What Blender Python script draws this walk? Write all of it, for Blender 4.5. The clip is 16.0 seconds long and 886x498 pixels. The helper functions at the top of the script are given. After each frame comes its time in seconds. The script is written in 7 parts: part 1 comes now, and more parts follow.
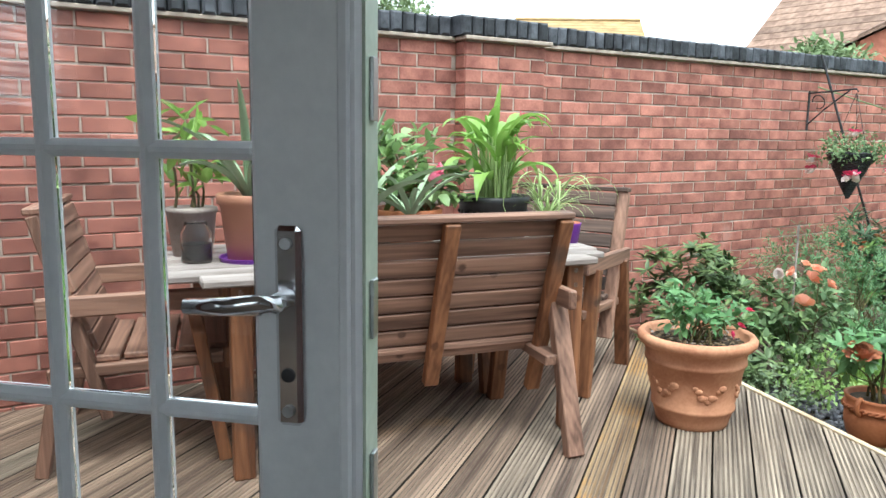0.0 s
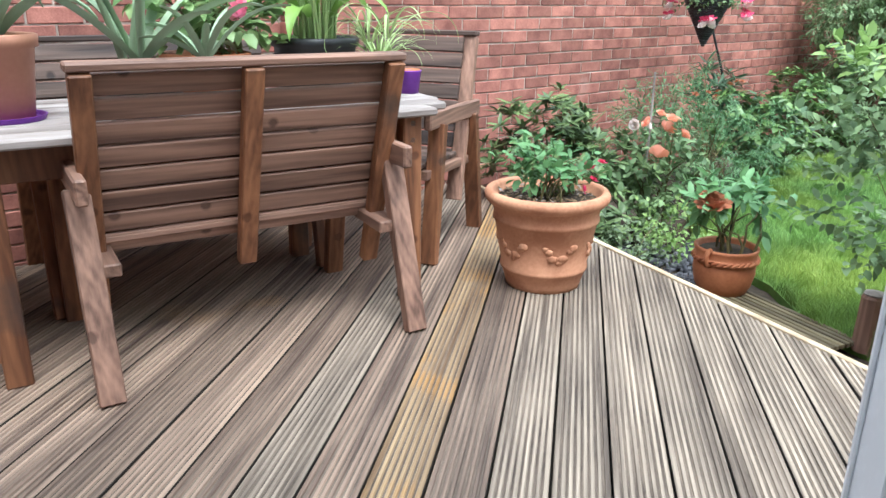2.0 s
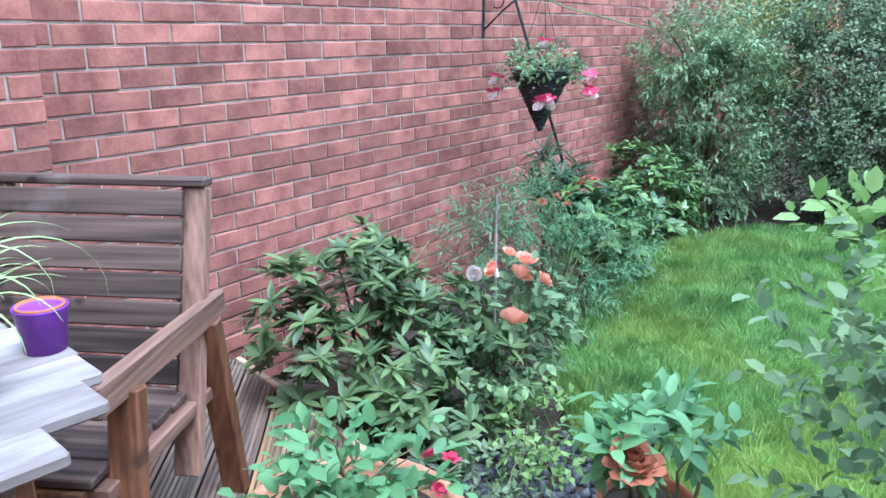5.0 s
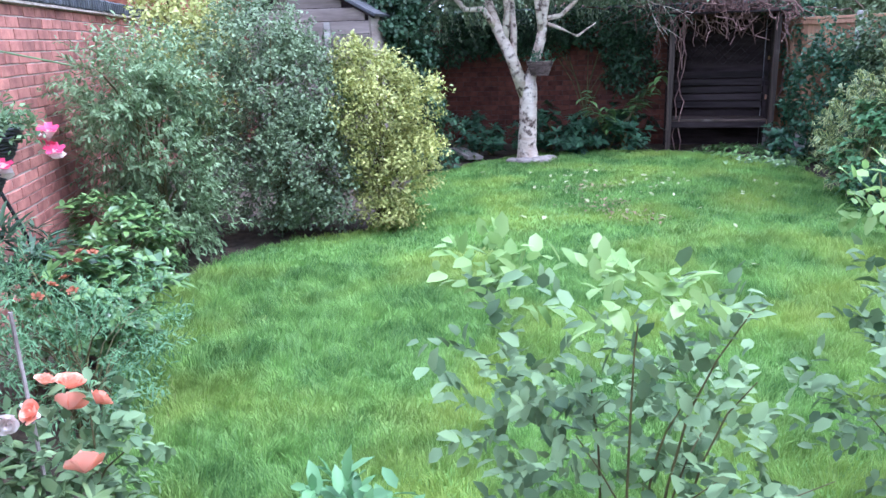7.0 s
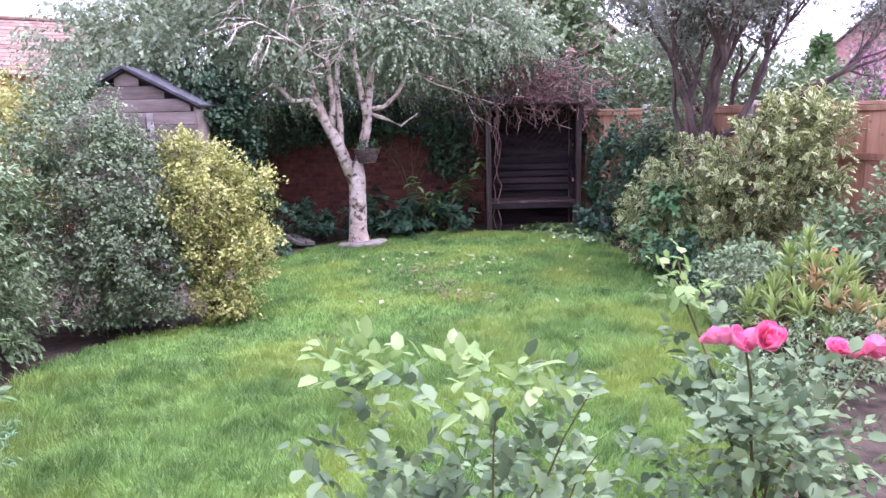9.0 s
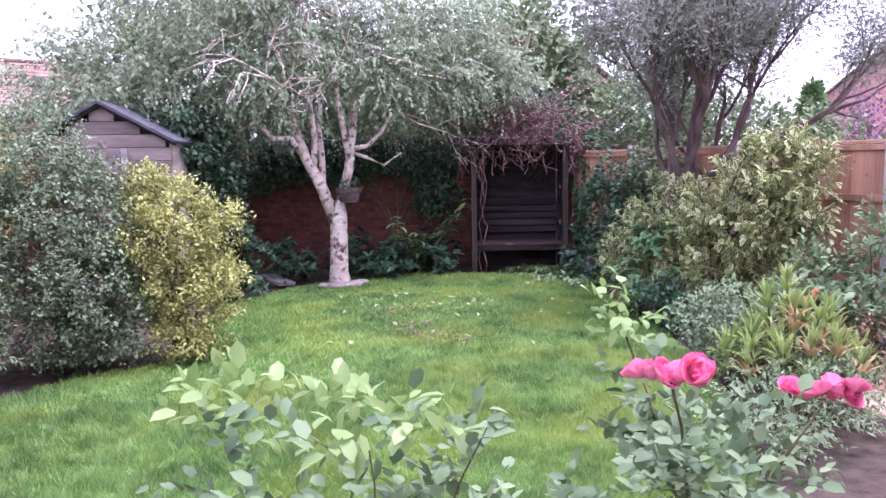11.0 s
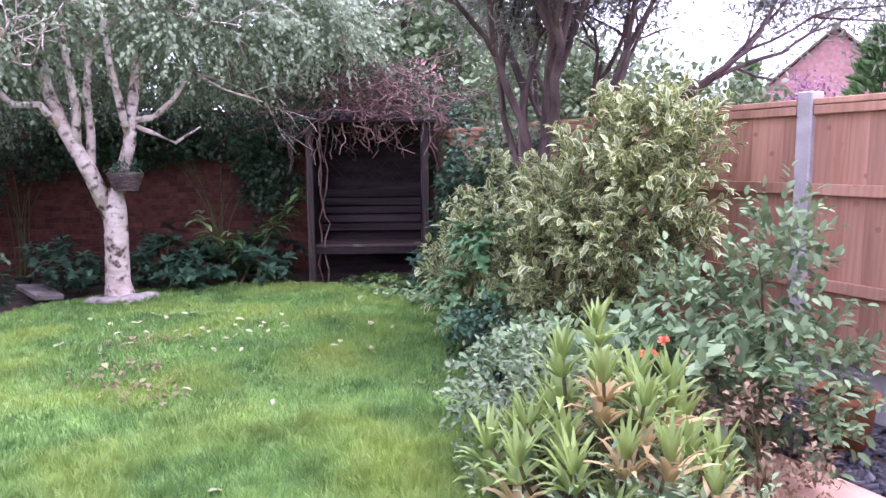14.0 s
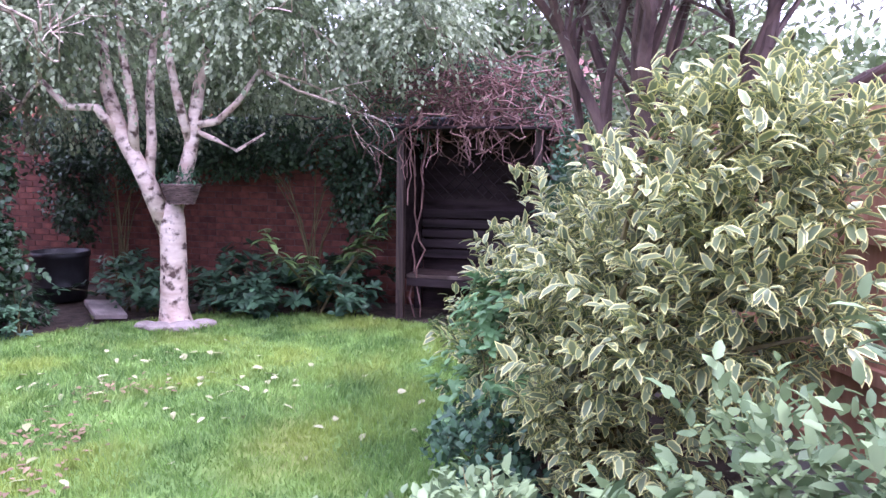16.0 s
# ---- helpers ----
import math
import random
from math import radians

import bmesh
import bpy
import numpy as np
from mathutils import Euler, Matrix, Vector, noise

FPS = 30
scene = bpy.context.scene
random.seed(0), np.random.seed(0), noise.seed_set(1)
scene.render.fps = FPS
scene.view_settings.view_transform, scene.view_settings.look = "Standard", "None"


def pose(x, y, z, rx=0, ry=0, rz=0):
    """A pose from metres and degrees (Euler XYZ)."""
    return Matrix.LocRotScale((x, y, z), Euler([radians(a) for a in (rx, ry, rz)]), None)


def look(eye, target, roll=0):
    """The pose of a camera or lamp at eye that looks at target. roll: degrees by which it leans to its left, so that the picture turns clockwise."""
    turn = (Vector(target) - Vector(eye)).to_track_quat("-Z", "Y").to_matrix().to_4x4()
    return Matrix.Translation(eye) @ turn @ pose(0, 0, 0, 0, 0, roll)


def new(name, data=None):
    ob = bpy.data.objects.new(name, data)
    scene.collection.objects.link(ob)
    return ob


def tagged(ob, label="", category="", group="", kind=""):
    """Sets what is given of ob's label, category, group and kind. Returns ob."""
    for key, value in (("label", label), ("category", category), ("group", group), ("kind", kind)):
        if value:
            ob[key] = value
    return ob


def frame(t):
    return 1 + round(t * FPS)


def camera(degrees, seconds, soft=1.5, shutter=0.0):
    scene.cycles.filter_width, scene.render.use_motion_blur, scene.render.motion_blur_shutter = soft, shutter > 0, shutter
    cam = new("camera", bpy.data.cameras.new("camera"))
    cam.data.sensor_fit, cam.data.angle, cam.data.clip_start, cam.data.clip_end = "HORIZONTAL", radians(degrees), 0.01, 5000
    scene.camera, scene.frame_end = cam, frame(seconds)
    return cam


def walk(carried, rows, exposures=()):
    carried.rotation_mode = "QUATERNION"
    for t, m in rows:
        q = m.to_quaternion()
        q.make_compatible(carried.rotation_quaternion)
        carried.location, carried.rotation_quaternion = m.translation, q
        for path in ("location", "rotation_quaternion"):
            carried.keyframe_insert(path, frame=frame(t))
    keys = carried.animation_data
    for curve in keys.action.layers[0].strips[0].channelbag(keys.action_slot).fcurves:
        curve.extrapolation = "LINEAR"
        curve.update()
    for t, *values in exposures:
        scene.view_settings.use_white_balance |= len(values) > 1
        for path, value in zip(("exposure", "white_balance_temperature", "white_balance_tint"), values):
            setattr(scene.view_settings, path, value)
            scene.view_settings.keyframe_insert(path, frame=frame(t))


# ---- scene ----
cam = camera(60.5, 16.0)
PATH = [
    (0, (-0.829, 1.3, 1.234), (0.185, 2.997, 0.929), 0.8),
    (0.5, (-0.665, 1.362, 1.154), (0.473, 2.975, 0.839), 0.2),
    (1, (-0.587, 1.404, 1.063), (0.609, 2.96, 0.678), 0.3),
    (1.5, (-0.555, 1.433, 1.045), (0.672, 2.908, 0.481), 0.5),
    (2, (-0.477, 1.517, 1.121), (0.761, 2.953, 0.484), 0.8),
    (2.5, (-0.347, 1.667, 1.242), (0.95, 3.061, 0.631), 1.0),
    (3, (-0.156, 1.847, 1.284), (1.229, 3.178, 0.729), 1.0),
    (3.2, (-0.089, 1.914, 1.303), (1.313, 3.231, 0.756), 1.2),
    (5.3, (0.859, 2.699, 1.359), (2.485, 3.726, 0.811), -0.1),
    (5.5, (0.886, 2.786, 1.379), (2.555, 3.749, 0.842), -0.2),
    (6, (0.983, 2.95, 1.422), (2.803, 3.583, 0.886), -0.6),
    (6.5, (1.091, 3.066, 1.439), (3.013, 3.19, 0.898), -1.2),
    (7, (1.039, 3.146, 1.438), (2.942, 2.844, 0.904), -1.7),
    (7.5, (0.981, 3.18, 1.455), (2.821, 2.615, 0.911), -1.7),
    (8, (0.988, 3.21, 1.474), (2.794, 2.53, 0.947), -1.8),
    (8.5, (0.967, 3.238, 1.52), (2.775, 2.513, 1.07), -1.6),
    (9, (0.939, 3.258, 1.529), (2.76, 2.507, 1.185), -1.5),
    (9.2, (0.93, 3.249, 1.535), (2.756, 2.494, 1.228), -1.4),
    (11.3, (1.065, 2.813, 1.407), (2.903, 2.058, 1.184), -1.0),
    (11.5, (1.128, 2.707, 1.396), (2.964, 1.947, 1.169), -0.9),
    (12, (1.345, 2.348, 1.378), (3.178, 1.583, 1.145), -0.7),
    (12.5, (1.629, 1.907, 1.346), (3.442, 1.093, 1.12), -0.6),
    (13, (1.917, 1.546, 1.339), (3.71, 0.69, 1.113), -0.6),
    (13.5, (2.189, 1.103, 1.325), (3.986, 0.252, 1.108), -0.3),
    (14, (2.516, 0.612, 1.245), (4.315, -0.229, 1.007), -0.4),
    (14.5, (2.906, 0.074, 1.233), (4.744, -0.678, 0.994), -0.1),
    (15, (3.266, -0.381, 1.25), (5.158, -0.986, 1.017), 0.1),
    (15.5, (3.537, -0.749, 1.278), (5.474, -1.195, 1.053), 0.5),
    (16, (3.779, -1.117, 1.299), (5.748, -1.396, 1.085), 0.8),
]
walk(cam, [(t, look(eye, target, roll)) for t, eye, target, roll in PATH],
     exposures=[(0.0, 1.58, 5950, -2), (2.0, 1.66, 5700, 2), (3.0, 1.60, 4950, 2), (5.5, 1.60, 4800, 8), (6.2, 1.80, 4750, 10), (7.0, 1.84, 4900, 18), (8.0, 1.88, 5500, 34), (9.0, 1.81, 5500, 44), (12.0, 1.70, 5550, 48), (14.5, 1.9, 5450, 44), (16.0, 2.10, 5400, 48)])

# ---- world and light: a bright overcast day ----
sky_world = bpy.data.worlds.new("overcast_sky")
scene.world = sky_world
sky_world.use_nodes = True
wn = sky_world.node_tree
wn.nodes.clear()
w_out = wn.nodes.new("ShaderNodeOutputWorld")
w_bg = wn.nodes.new("ShaderNodeBackground")
w_sky = wn.nodes.new("ShaderNodeTexSky")
w_sky.sky_type = 'NISHITA'
w_sky.sun_disc = False
w_sky.sun_elevation = radians(68)
w_sky.sun_rotation = radians(199)
w_sky.air_density, w_sky.dust_density, w_sky.ozone_density = 1.0, 6.0, 1.0
w_mix = wn.nodes.new("ShaderNodeMixRGB")
w_mix.inputs[0].default_value = 0.75
w_mix.inputs[2].default_value = (9.0, 9.2, 9.6, 1)
w_bg.inputs[1].default_value = 0.12
wn.links.new(w_sky.outputs[0], w_mix.inputs[1])
wn.links.new(w_mix.outputs[0], w_bg.inputs[0])
wn.links.new(w_bg.outputs[0], w_out.inputs[0])
sun = new("sun", bpy.data.lights.new("sun", 'SUN'))
sun.data.energy, sun.data.angle, sun.data.color = 1.5, radians(28), (1.0, 0.98, 0.95)
sun.matrix_world = look((0, 0, 10), (0.7, 2.0, 10 - 5.2))


# ---- mesh helpers ----
def fast_mesh(name, verts, faces, uv=None):
    """A mesh from numpy vertices and equal-sided faces; uv gives one value pair a vertex."""
    verts, faces = np.asarray(verts, np.float32), np.asarray(faces, np.int32)
    me = bpy.data.meshes.new(name)
    k = faces.shape[1]
    me.vertices.add(len(verts))
    me.vertices.foreach_set("co", verts.ravel())
    me.loops.add(faces.size)
    me.loops.foreach_set("vertex_index", faces.ravel())
    me.polygons.add(len(faces))
    me.polygons.foreach_set("loop_start", np.arange(0, faces.size, k, dtype=np.int32))
    if uv is not None:
        layer = me.uv_layers.new(name="blade")
        layer.data.foreach_set("uv", np.asarray(uv, np.float32)[faces.ravel()].ravel())
    me.update(calc_edges=True)
    return me


def mesh_ob(name, me, material, parent=None, label="", smooth=False):
    ob = new(name, me)
    if material is not None and not me.materials:
        me.materials.append(material)
    if smooth:
        me.polygons.foreach_set("use_smooth", [True] * len(me.polygons))
    if parent is not None:
        ob.parent = parent
    return tagged(ob, label)


def part(name, bm, material, parent=None, label="", smooth=False):
    me = bpy.data.meshes.new(name)
    bm.to_mesh(me)
    bm.free()
    return mesh_ob(name, me, material, parent, label, smooth)


def thing(name, label, category, m=None, group="", kind=""):
    ob = new(name)
    ob.empty_display_size = 0.1
    if m is not None:
        ob.matrix_world = m
    return tagged(ob, label, category, group, kind)


def add_box(bm, size, m=None, bevel=0.0):
    """A box of that size centred at the pose m, its edges rounded by bevel."""
    t = bmesh.new()
    bmesh.ops.create_cube(t, size=1.0, matrix=Matrix.Diagonal((*size, 1)))
    if bevel:
        bmesh.ops.bevel(t, geom=t.edges[:], offset=bevel, segments=1, affect='EDGES')
    if m is not None:
        t.transform(m)
    tmp = bpy.data.meshes.new("tmp")
    t.to_mesh(tmp)
    t.free()
    bm.from_mesh(tmp)
    bpy.data.meshes.remove(tmp)
    return bm


def box(size, m=None, bevel=0.0):
    return add_box(bmesh.new(), size, m, bevel)


def beam(a, b, w, d, bevel=0.004, up=(0, 0, 1)):
    """A timber of section w by d from a to b."""
    a, b = Vector(a), Vector(b)
    z = (b - a).normalized()
    x = Vector(up).cross(z)
    x = x.normalized() if x.length > 1e-4 else Vector((1, 0, 0))
    y = z.cross(x)
    m = Matrix.Translation((a + b) / 2) @ Matrix((x, y, z)).transposed().to_4x4()
    return box((w, d, (b - a).length), m, bevel)


def lathe(profile, segments=32, m=None):
    """A body turned round z from (radius, height) pairs."""
    bm = bmesh.new()
    rings = []
    for r, z in profile:
        rings.append([bm.verts.new((r * math.cos(2 * math.pi * i / segments), r * math.sin(2 * math.pi * i / segments), z)) for i in range(segments)])
    for lo, hi in zip(rings, rings[1:]):
        for i in range(segments):
            bm.faces.new((lo[i], lo[(i + 1) % segments], hi[(i + 1) % segments], hi[i]))
    bm.faces.new(reversed(rings[0]))
    bm.faces.new(rings[-1])
    if m is not None:
        bm.transform(m)
    return bm


def add_tube(bm, points, radii, sides=7):
    pts = [Vector(p) for p in points]
    if not hasattr(radii, "__len__"):
        radii = [radii] * len(pts)
    ring_before = None
    side = Vector((0.31, 0.83, 0.13))
    for i, p in enumerate(pts):
        d = (pts[min(i + 1, len(pts) - 1)] - pts[max(i - 1, 0)]).normalized()
        x = side - d * side.dot(d)
        x = x.normalized() if x.length > 1e-3 else d.orthogonal().normalized()
        y = d.cross(x)
        ring = [bm.verts.new(p + (x * math.cos(2 * math.pi * k / sides) + y * math.sin(2 * math.pi * k / sides)) * radii[i]) for k in range(sides)]
        if ring_before:
            for k in range(sides):
                bm.faces.new((ring_before[k], ring_before[(k + 1) % sides], ring[(k + 1) % sides], ring[k]))
        else:
            bm.faces.new(reversed(ring))
        ring_before = ring
    bm.faces.new(ring_before)
    return bm


def tube(points, radii, sides=7):
    return add_tube(bmesh.new(), points, radii, sides)


def wander(a, b, steps, amount, rng):
    """Points from a to b with a random bow."""
    a, b = np.array(a, float), np.array(b, float)
    off = np.cumsum(rng.normal(0, amount, (steps + 1, 3)), 0)
    off -= np.linspace(0, 1, steps + 1)[:, None] * off[-1] + off[0] * (1 - np.linspace(0, 1, steps + 1)[:, None])
    return [tuple(p) for p in a + np.linspace(0, 1, steps + 1)[:, None] * (b - a) + off]


# ---- materials ----
def links(mat):
    return mat.node_tree.nodes, mat.node_tree.links.new


def surface(name, dark, light, scale=6.0, rough=0.7, bump=0.2, fine=60.0, metal=0.0, stretch=(1, 1, 1), vary=0.25, stain=None, stain_scale=1.5, stain_at=0.58, spec=0.4, grain=0.0):
    """A weathered surface: a slow and a fine noise between two colours, an optional stain, per-piece variation and relief."""
    m = bpy.data.materials.new(name)
    m.use_nodes = True
    n, link = links(m)
    bsdf = n["Principled BSDF"]
    bsdf.inputs["Roughness"].default_value = rough
    bsdf.inputs["Metallic"].default_value = metal
    bsdf.inputs["Specular IOR Level"].default_value = spec
    co = n.new("ShaderNodeTexCoord")
    info = n.new("ShaderNodeObjectInfo")
    geo = n.new("ShaderNodeNewGeometry")
    add = n.new("ShaderNodeMath")
    add.operation = 'ADD'
    link(info.outputs["Random"], add.inputs[0])
    link(geo.outputs["Random Per Island"], add.inputs[1])
    frac = n.new("ShaderNodeMath")
    frac.operation = 'FRACT'
    link(add.outputs[0], frac.inputs[0])
    mp = n.new("ShaderNodeMapping")
    mp.inputs["Scale"].default_value = stretch
    link(co.outputs["Object"], mp.inputs["Vector"])
    shift = n.new("ShaderNodeVectorMath")
    shift.operation = 'SCALE'
    shift.inputs[0].default_value = (17, 9, 23)
    link(frac.outputs[0], shift.inputs["Scale"])
    link(shift.outputs[0], mp.inputs["Location"])
    slow = n.new("ShaderNodeTexNoise")
    slow.inputs["Scale"].default_value = scale
    slow.inputs["Detail"].default_value = 5
    quick = n.new("ShaderNodeTexNoise")
    quick.inputs["Scale"].default_value = fine
    quick.inputs["Detail"].default_value = 4
    link(mp.outputs[0], slow.inputs["Vector"])
    link(mp.outputs[0], quick.inputs["Vector"])
    mixf = n.new("ShaderNodeMath")
    mixf.operation = 'MULTIPLY_ADD'
    mixf.inputs[1].default_value = 0.45
    link(quick.outputs[0], mixf.inputs[0])
    half = n.new("ShaderNodeMath")
    half.operation = 'MULTIPLY_ADD'
    half.inputs[1].default_value = 1.4
    half.inputs[2].default_value = -0.43
    link(slow.outputs[0], half.inputs[0])
    link(half.outputs[0], mixf.inputs[2])
    level = mixf.outputs[0]
    if grain:
        wave = n.new("ShaderNodeTexWave")
        wave.bands_direction = 'DIAGONAL'
        wave.inputs["Scale"].default_value, wave.inputs["Distortion"].default_value = 9.0, 7.0
        wave.inputs["Detail"].default_value, wave.inputs["Detail Scale"].default_value = 3.0, 1.2
        link(mp.outputs[0], wave.inputs["Vector"])
        sp_ = n.new("ShaderNodeSeparateXYZ")
        cb_ = n.new("ShaderNodeCombineXYZ")
        link(co.outputs["Object"], sp_.inputs[0])
        link(sp_.outputs[0], cb_.inputs[0])
        link(sp_.outputs[2], cb_.inputs[1])
        off = n.new("ShaderNodeVectorMath")
        link(cb_.outputs[0], off.inputs[0])
        link(shift.outputs[0], off.inputs[1])
        knot = n.new("ShaderNodeTexVoronoi")
        knot.voronoi_dimensions = '2D'
        knot.inputs["Scale"].default_value = 4.5
        link(off.outputs[0], knot.inputs["Vector"])
        km = n.new("ShaderNodeMapRange")
        km.inputs["From Min"].default_value, km.inputs["From Max"].default_value = 0.03, 0.09
        km.inputs["To Min"].default_value, km.inputs["To Max"].default_value = -0.45, 0.0
        link(knot.outputs["Distance"], km.inputs["Value"])
        g1 = n.new("ShaderNodeMath")
        g1.operation = 'MULTIPLY_ADD'
        g1.inputs[1].default_value = grain
        link(wave.outputs["Fac"], g1.inputs[0])
        link(level, g1.inputs[2])
        g2 = n.new("ShaderNodeMath")
        link(g1.outputs[0], g2.inputs[0])
        link(km.outputs[0], g2.inputs[1])
        g3 = n.new("ShaderNodeMath")
        g3.inputs[1].default_value = -grain * 0.5
        link(g2.outputs[0], g3.inputs[0])
        level = g3.outputs[0]
    ramp = n.new("ShaderNodeValToRGB")
    ramp.color_ramp.elements[0].color = (*dark, 1)
    ramp.color_ramp.elements[1].color = (*light, 1)
    ramp.color_ramp.elements[0].position, ramp.color_ramp.elements[1].position = 0.25, 0.8
    link(level, ramp.inputs[0])
    hsv = n.new("ShaderNodeHueSaturation")
    vm = n.new("ShaderNodeMapRange")
    vm.inputs["To Min"].default_value, vm.inputs["To Max"].default_value = 1 - vary, 1 + vary
    link(frac.outputs[0], vm.inputs["Value"])
    link(vm.outputs[0], hsv.inputs["Value"])
    link(ramp.outputs[0], hsv.inputs["Color"])
    last = hsv.outputs[0]
    if stain:
        sn = n.new("ShaderNodeTexNoise")
        sn.inputs["Scale"].default_value = stain_scale
        sn.inputs["Detail"].default_value = 6
        link(geo.outputs["Position"], sn.inputs["Vector"])
        sr = n.new("ShaderNodeMapRange")
        sr.inputs["From Min"].default_value, sr.inputs["From Max"].default_value = stain_at, stain_at + 0.14
        link(sn.outputs[0], sr.inputs["Value"])
        sm = n.new("ShaderNodeMixRGB")
        sm.inputs[2].default_value = (*stain, 1)
        link(sr.outputs[0], sm.inputs[0])
        link(last, sm.inputs[1])
        last = sm.outputs[0]
    link(last, bsdf.inputs["Base Color"])
    if bump:
        b = n.new("ShaderNodeBump")
        b.inputs["Strength"].default_value = bump
        b.inputs["Distance"].default_value = 0.01
        link(level, b.inputs["Height"])
        link(b.outputs[0], bsdf.inputs["Normal"])
    return m


def leafy(name, dark, light, rough=0.45, edge=None, edge_at=0.55, glow=0.25, spread=0.35, patch=None):
    """Leaves: colour varies leaf by leaf, light passes through, an optional pale margin follows the leaf's rim."""
    # Blue raised so the sky's reflection is already in the leaf colour.
    dark, light = (dark[0], dark[1], dark[2] * 1.3), (light[0], light[1], light[2] * 1.3)
    m = bpy.data.materials.new(name)
    m.use_nodes = True
    n, link = links(m)
    bsdf = n["Principled BSDF"]
    out = n["Material Output"]
    geo = n.new("ShaderNodeNewGeometry")
    ramp = n.new("ShaderNodeValToRGB")
    ramp.color_ramp.elements[0].color = (*dark, 1)
    ramp.color_ramp.elements[1].color = (*light, 1)
    big = n.new("ShaderNodeTexNoise")
    big.inputs["Scale"].default_value = 3.0
    link(geo.outputs["Position"], big.inputs["Vector"])
    mix = n.new("ShaderNodeMath")
    mix.operation = 'MULTIPLY_ADD'
    mix.inputs[1].default_value = 0.7
    link(geo.outputs["Random Per Island"], mix.inputs[0])
    sub = n.new("ShaderNodeMath")
    sub.operation = 'MULTIPLY_ADD'
    sub.inputs[1].default_value, sub.inputs[2].default_value = (1.9, -0.75) if patch else (0.9, -0.3)
    big.inputs["Detail"].default_value = 4 if patch else 2
    link(big.outputs[0], sub.inputs[0])
    link(sub.outputs[0], mix.inputs[2])
    link(mix.outputs[0], ramp.inputs[0])
    last = ramp.outputs[0]
    if patch:
        pn = n.new("ShaderNodeTexNoise")
        pn.inputs["Scale"].default_value = 1.1
        pn.inputs["Detail"].default_value = 4
        link(geo.outputs["Position"], pn.inputs["Vector"])
        pr = n.new("ShaderNodeMapRange")
        pr.inputs["From Min"].default_value, pr.inputs["From Max"].default_value, pr.inputs["To Max"].default_value = 0.47, 0.68, 0.75
        link(pn.outputs[0], pr.inputs["Value"])
        pm = n.new("ShaderNodeMixRGB")
        pm.inputs[2].default_value = (*patch, 1)
        link(pr.outputs[0], pm.inputs[0])
        link(last, pm.inputs[1])
        last = pm.outputs[0]
    if edge:
        uv = n.new("ShaderNodeUVMap")
        sep = n.new("ShaderNodeSeparateXYZ")
        link(uv.outputs[0], sep.inputs[0])
        er = n.new("ShaderNodeMapRange")
        er.inputs["From Min"].default_value, er.inputs["From Max"].default_value = edge_at - 0.08, edge_at + 0.2
        link(sep.outputs[0], er.inputs["Value"])
        em = n.new("ShaderNodeMixRGB")
        em.inputs[2].default_value = (*edge, 1)
        link(er.outputs[0], em.inputs[0])
        link(last, em.inputs[1])
        last = em.outputs[0]
    link(last, bsdf.inputs["Base Color"])
    bsdf.inputs["Roughness"].default_value = rough
    bsdf.inputs["Specular IOR Level"].default_value = spread
    tr = n.new("ShaderNodeBsdfTranslucent")
    link(last, tr.inputs["Color"])
    ms = n.new("ShaderNodeMixShader")
    ms.inputs[0].default_value = glow
    link(bsdf.outputs[0], ms.inputs[1])
    link(tr.outputs[0], ms.inputs[2])
    link(ms.outputs[0], out.inputs["Surface"])
    return m


def glass_material(name, tint=(1, 1, 1), rough=0.0):
    m = bpy.data.materials.new(name)
    m.use_nodes = True
    n, link = links(m)
    b = n["Principled BSDF"]
    b.inputs["Base Color"].default_value = (*tint, 1)
    b.inputs["Transmission Weight"].default_value = 1.0
    b.inputs["Roughness"].default_value = rough
    b.inputs["IOR"].default_value = 1.45
    return m


BRICK = surface("red_brick", (0.21, 0.078, 0.062), (0.44, 0.185, 0.14), 9, 0.85, 0.25, 90, vary=0.28, stain=(0.58, 0.43, 0.38), stain_scale=1.1, stain_at=0.66)
# End-wall brick darkened in its colour for the canopy's shade; house walls share it.
DARKENED_BRICK = surface("shade_darkened_red_brick", (0.080, 0.028, 0.021), (0.19, 0.064, 0.044), 9, 0.88, 0.35, 90, vary=0.3)
MORTAR = surface("lime_mortar", (0.30, 0.24, 0.20), (0.50, 0.42, 0.36), 14, 0.92, 0.4, 120, vary=0.0)
# Joints darkened along with the end wall's bricks, for the same shade.
DARKENED_MORTAR = surface("shade_darkened_mortar", (0.07, 0.04, 0.035), (0.15, 0.09, 0.075), 14, 0.92, 0.4, 120, vary=0.0)
BLUE_BRICK = surface("blue_engineering_brick", (0.02, 0.022, 0.028), (0.085, 0.09, 0.105), 12, 0.6, 0.3, 80, vary=0.5)
DECK = surface("weathered_decking", (0.098, 0.073, 0.056), (0.43, 0.35, 0.272), 12, 0.72, 0.35, 42, stretch=(0.09, 2.2, 2.2), vary=0.22, stain=(0.17, 0.125, 0.095), stain_scale=2.4, stain_at=0.62)
DECK_BROWN = surface("damp_brown_decking", (0.075, 0.048, 0.037), (0.37, 0.265, 0.195), 11, 0.6, 0.35, 34, stretch=(0.08, 2.2, 2.2), vary=0.25, stain=(0.36, 0.205, 0.095), stain_scale=1.4, stain_at=0.62)
GROOVE_DIRT = surface("dirt_in_the_grooves", (0.05, 0.038, 0.031), (0.18, 0.14, 0.108), 9, 0.9, 0.3, 60, stretch=(0.4, 1, 1), vary=0.1)
GAP_DIRT = surface("dark_board_gaps", (0.02, 0.016, 0.013), (0.05, 0.04, 0.03), 9, 0.9, 0.3, 60, vary=0.1)
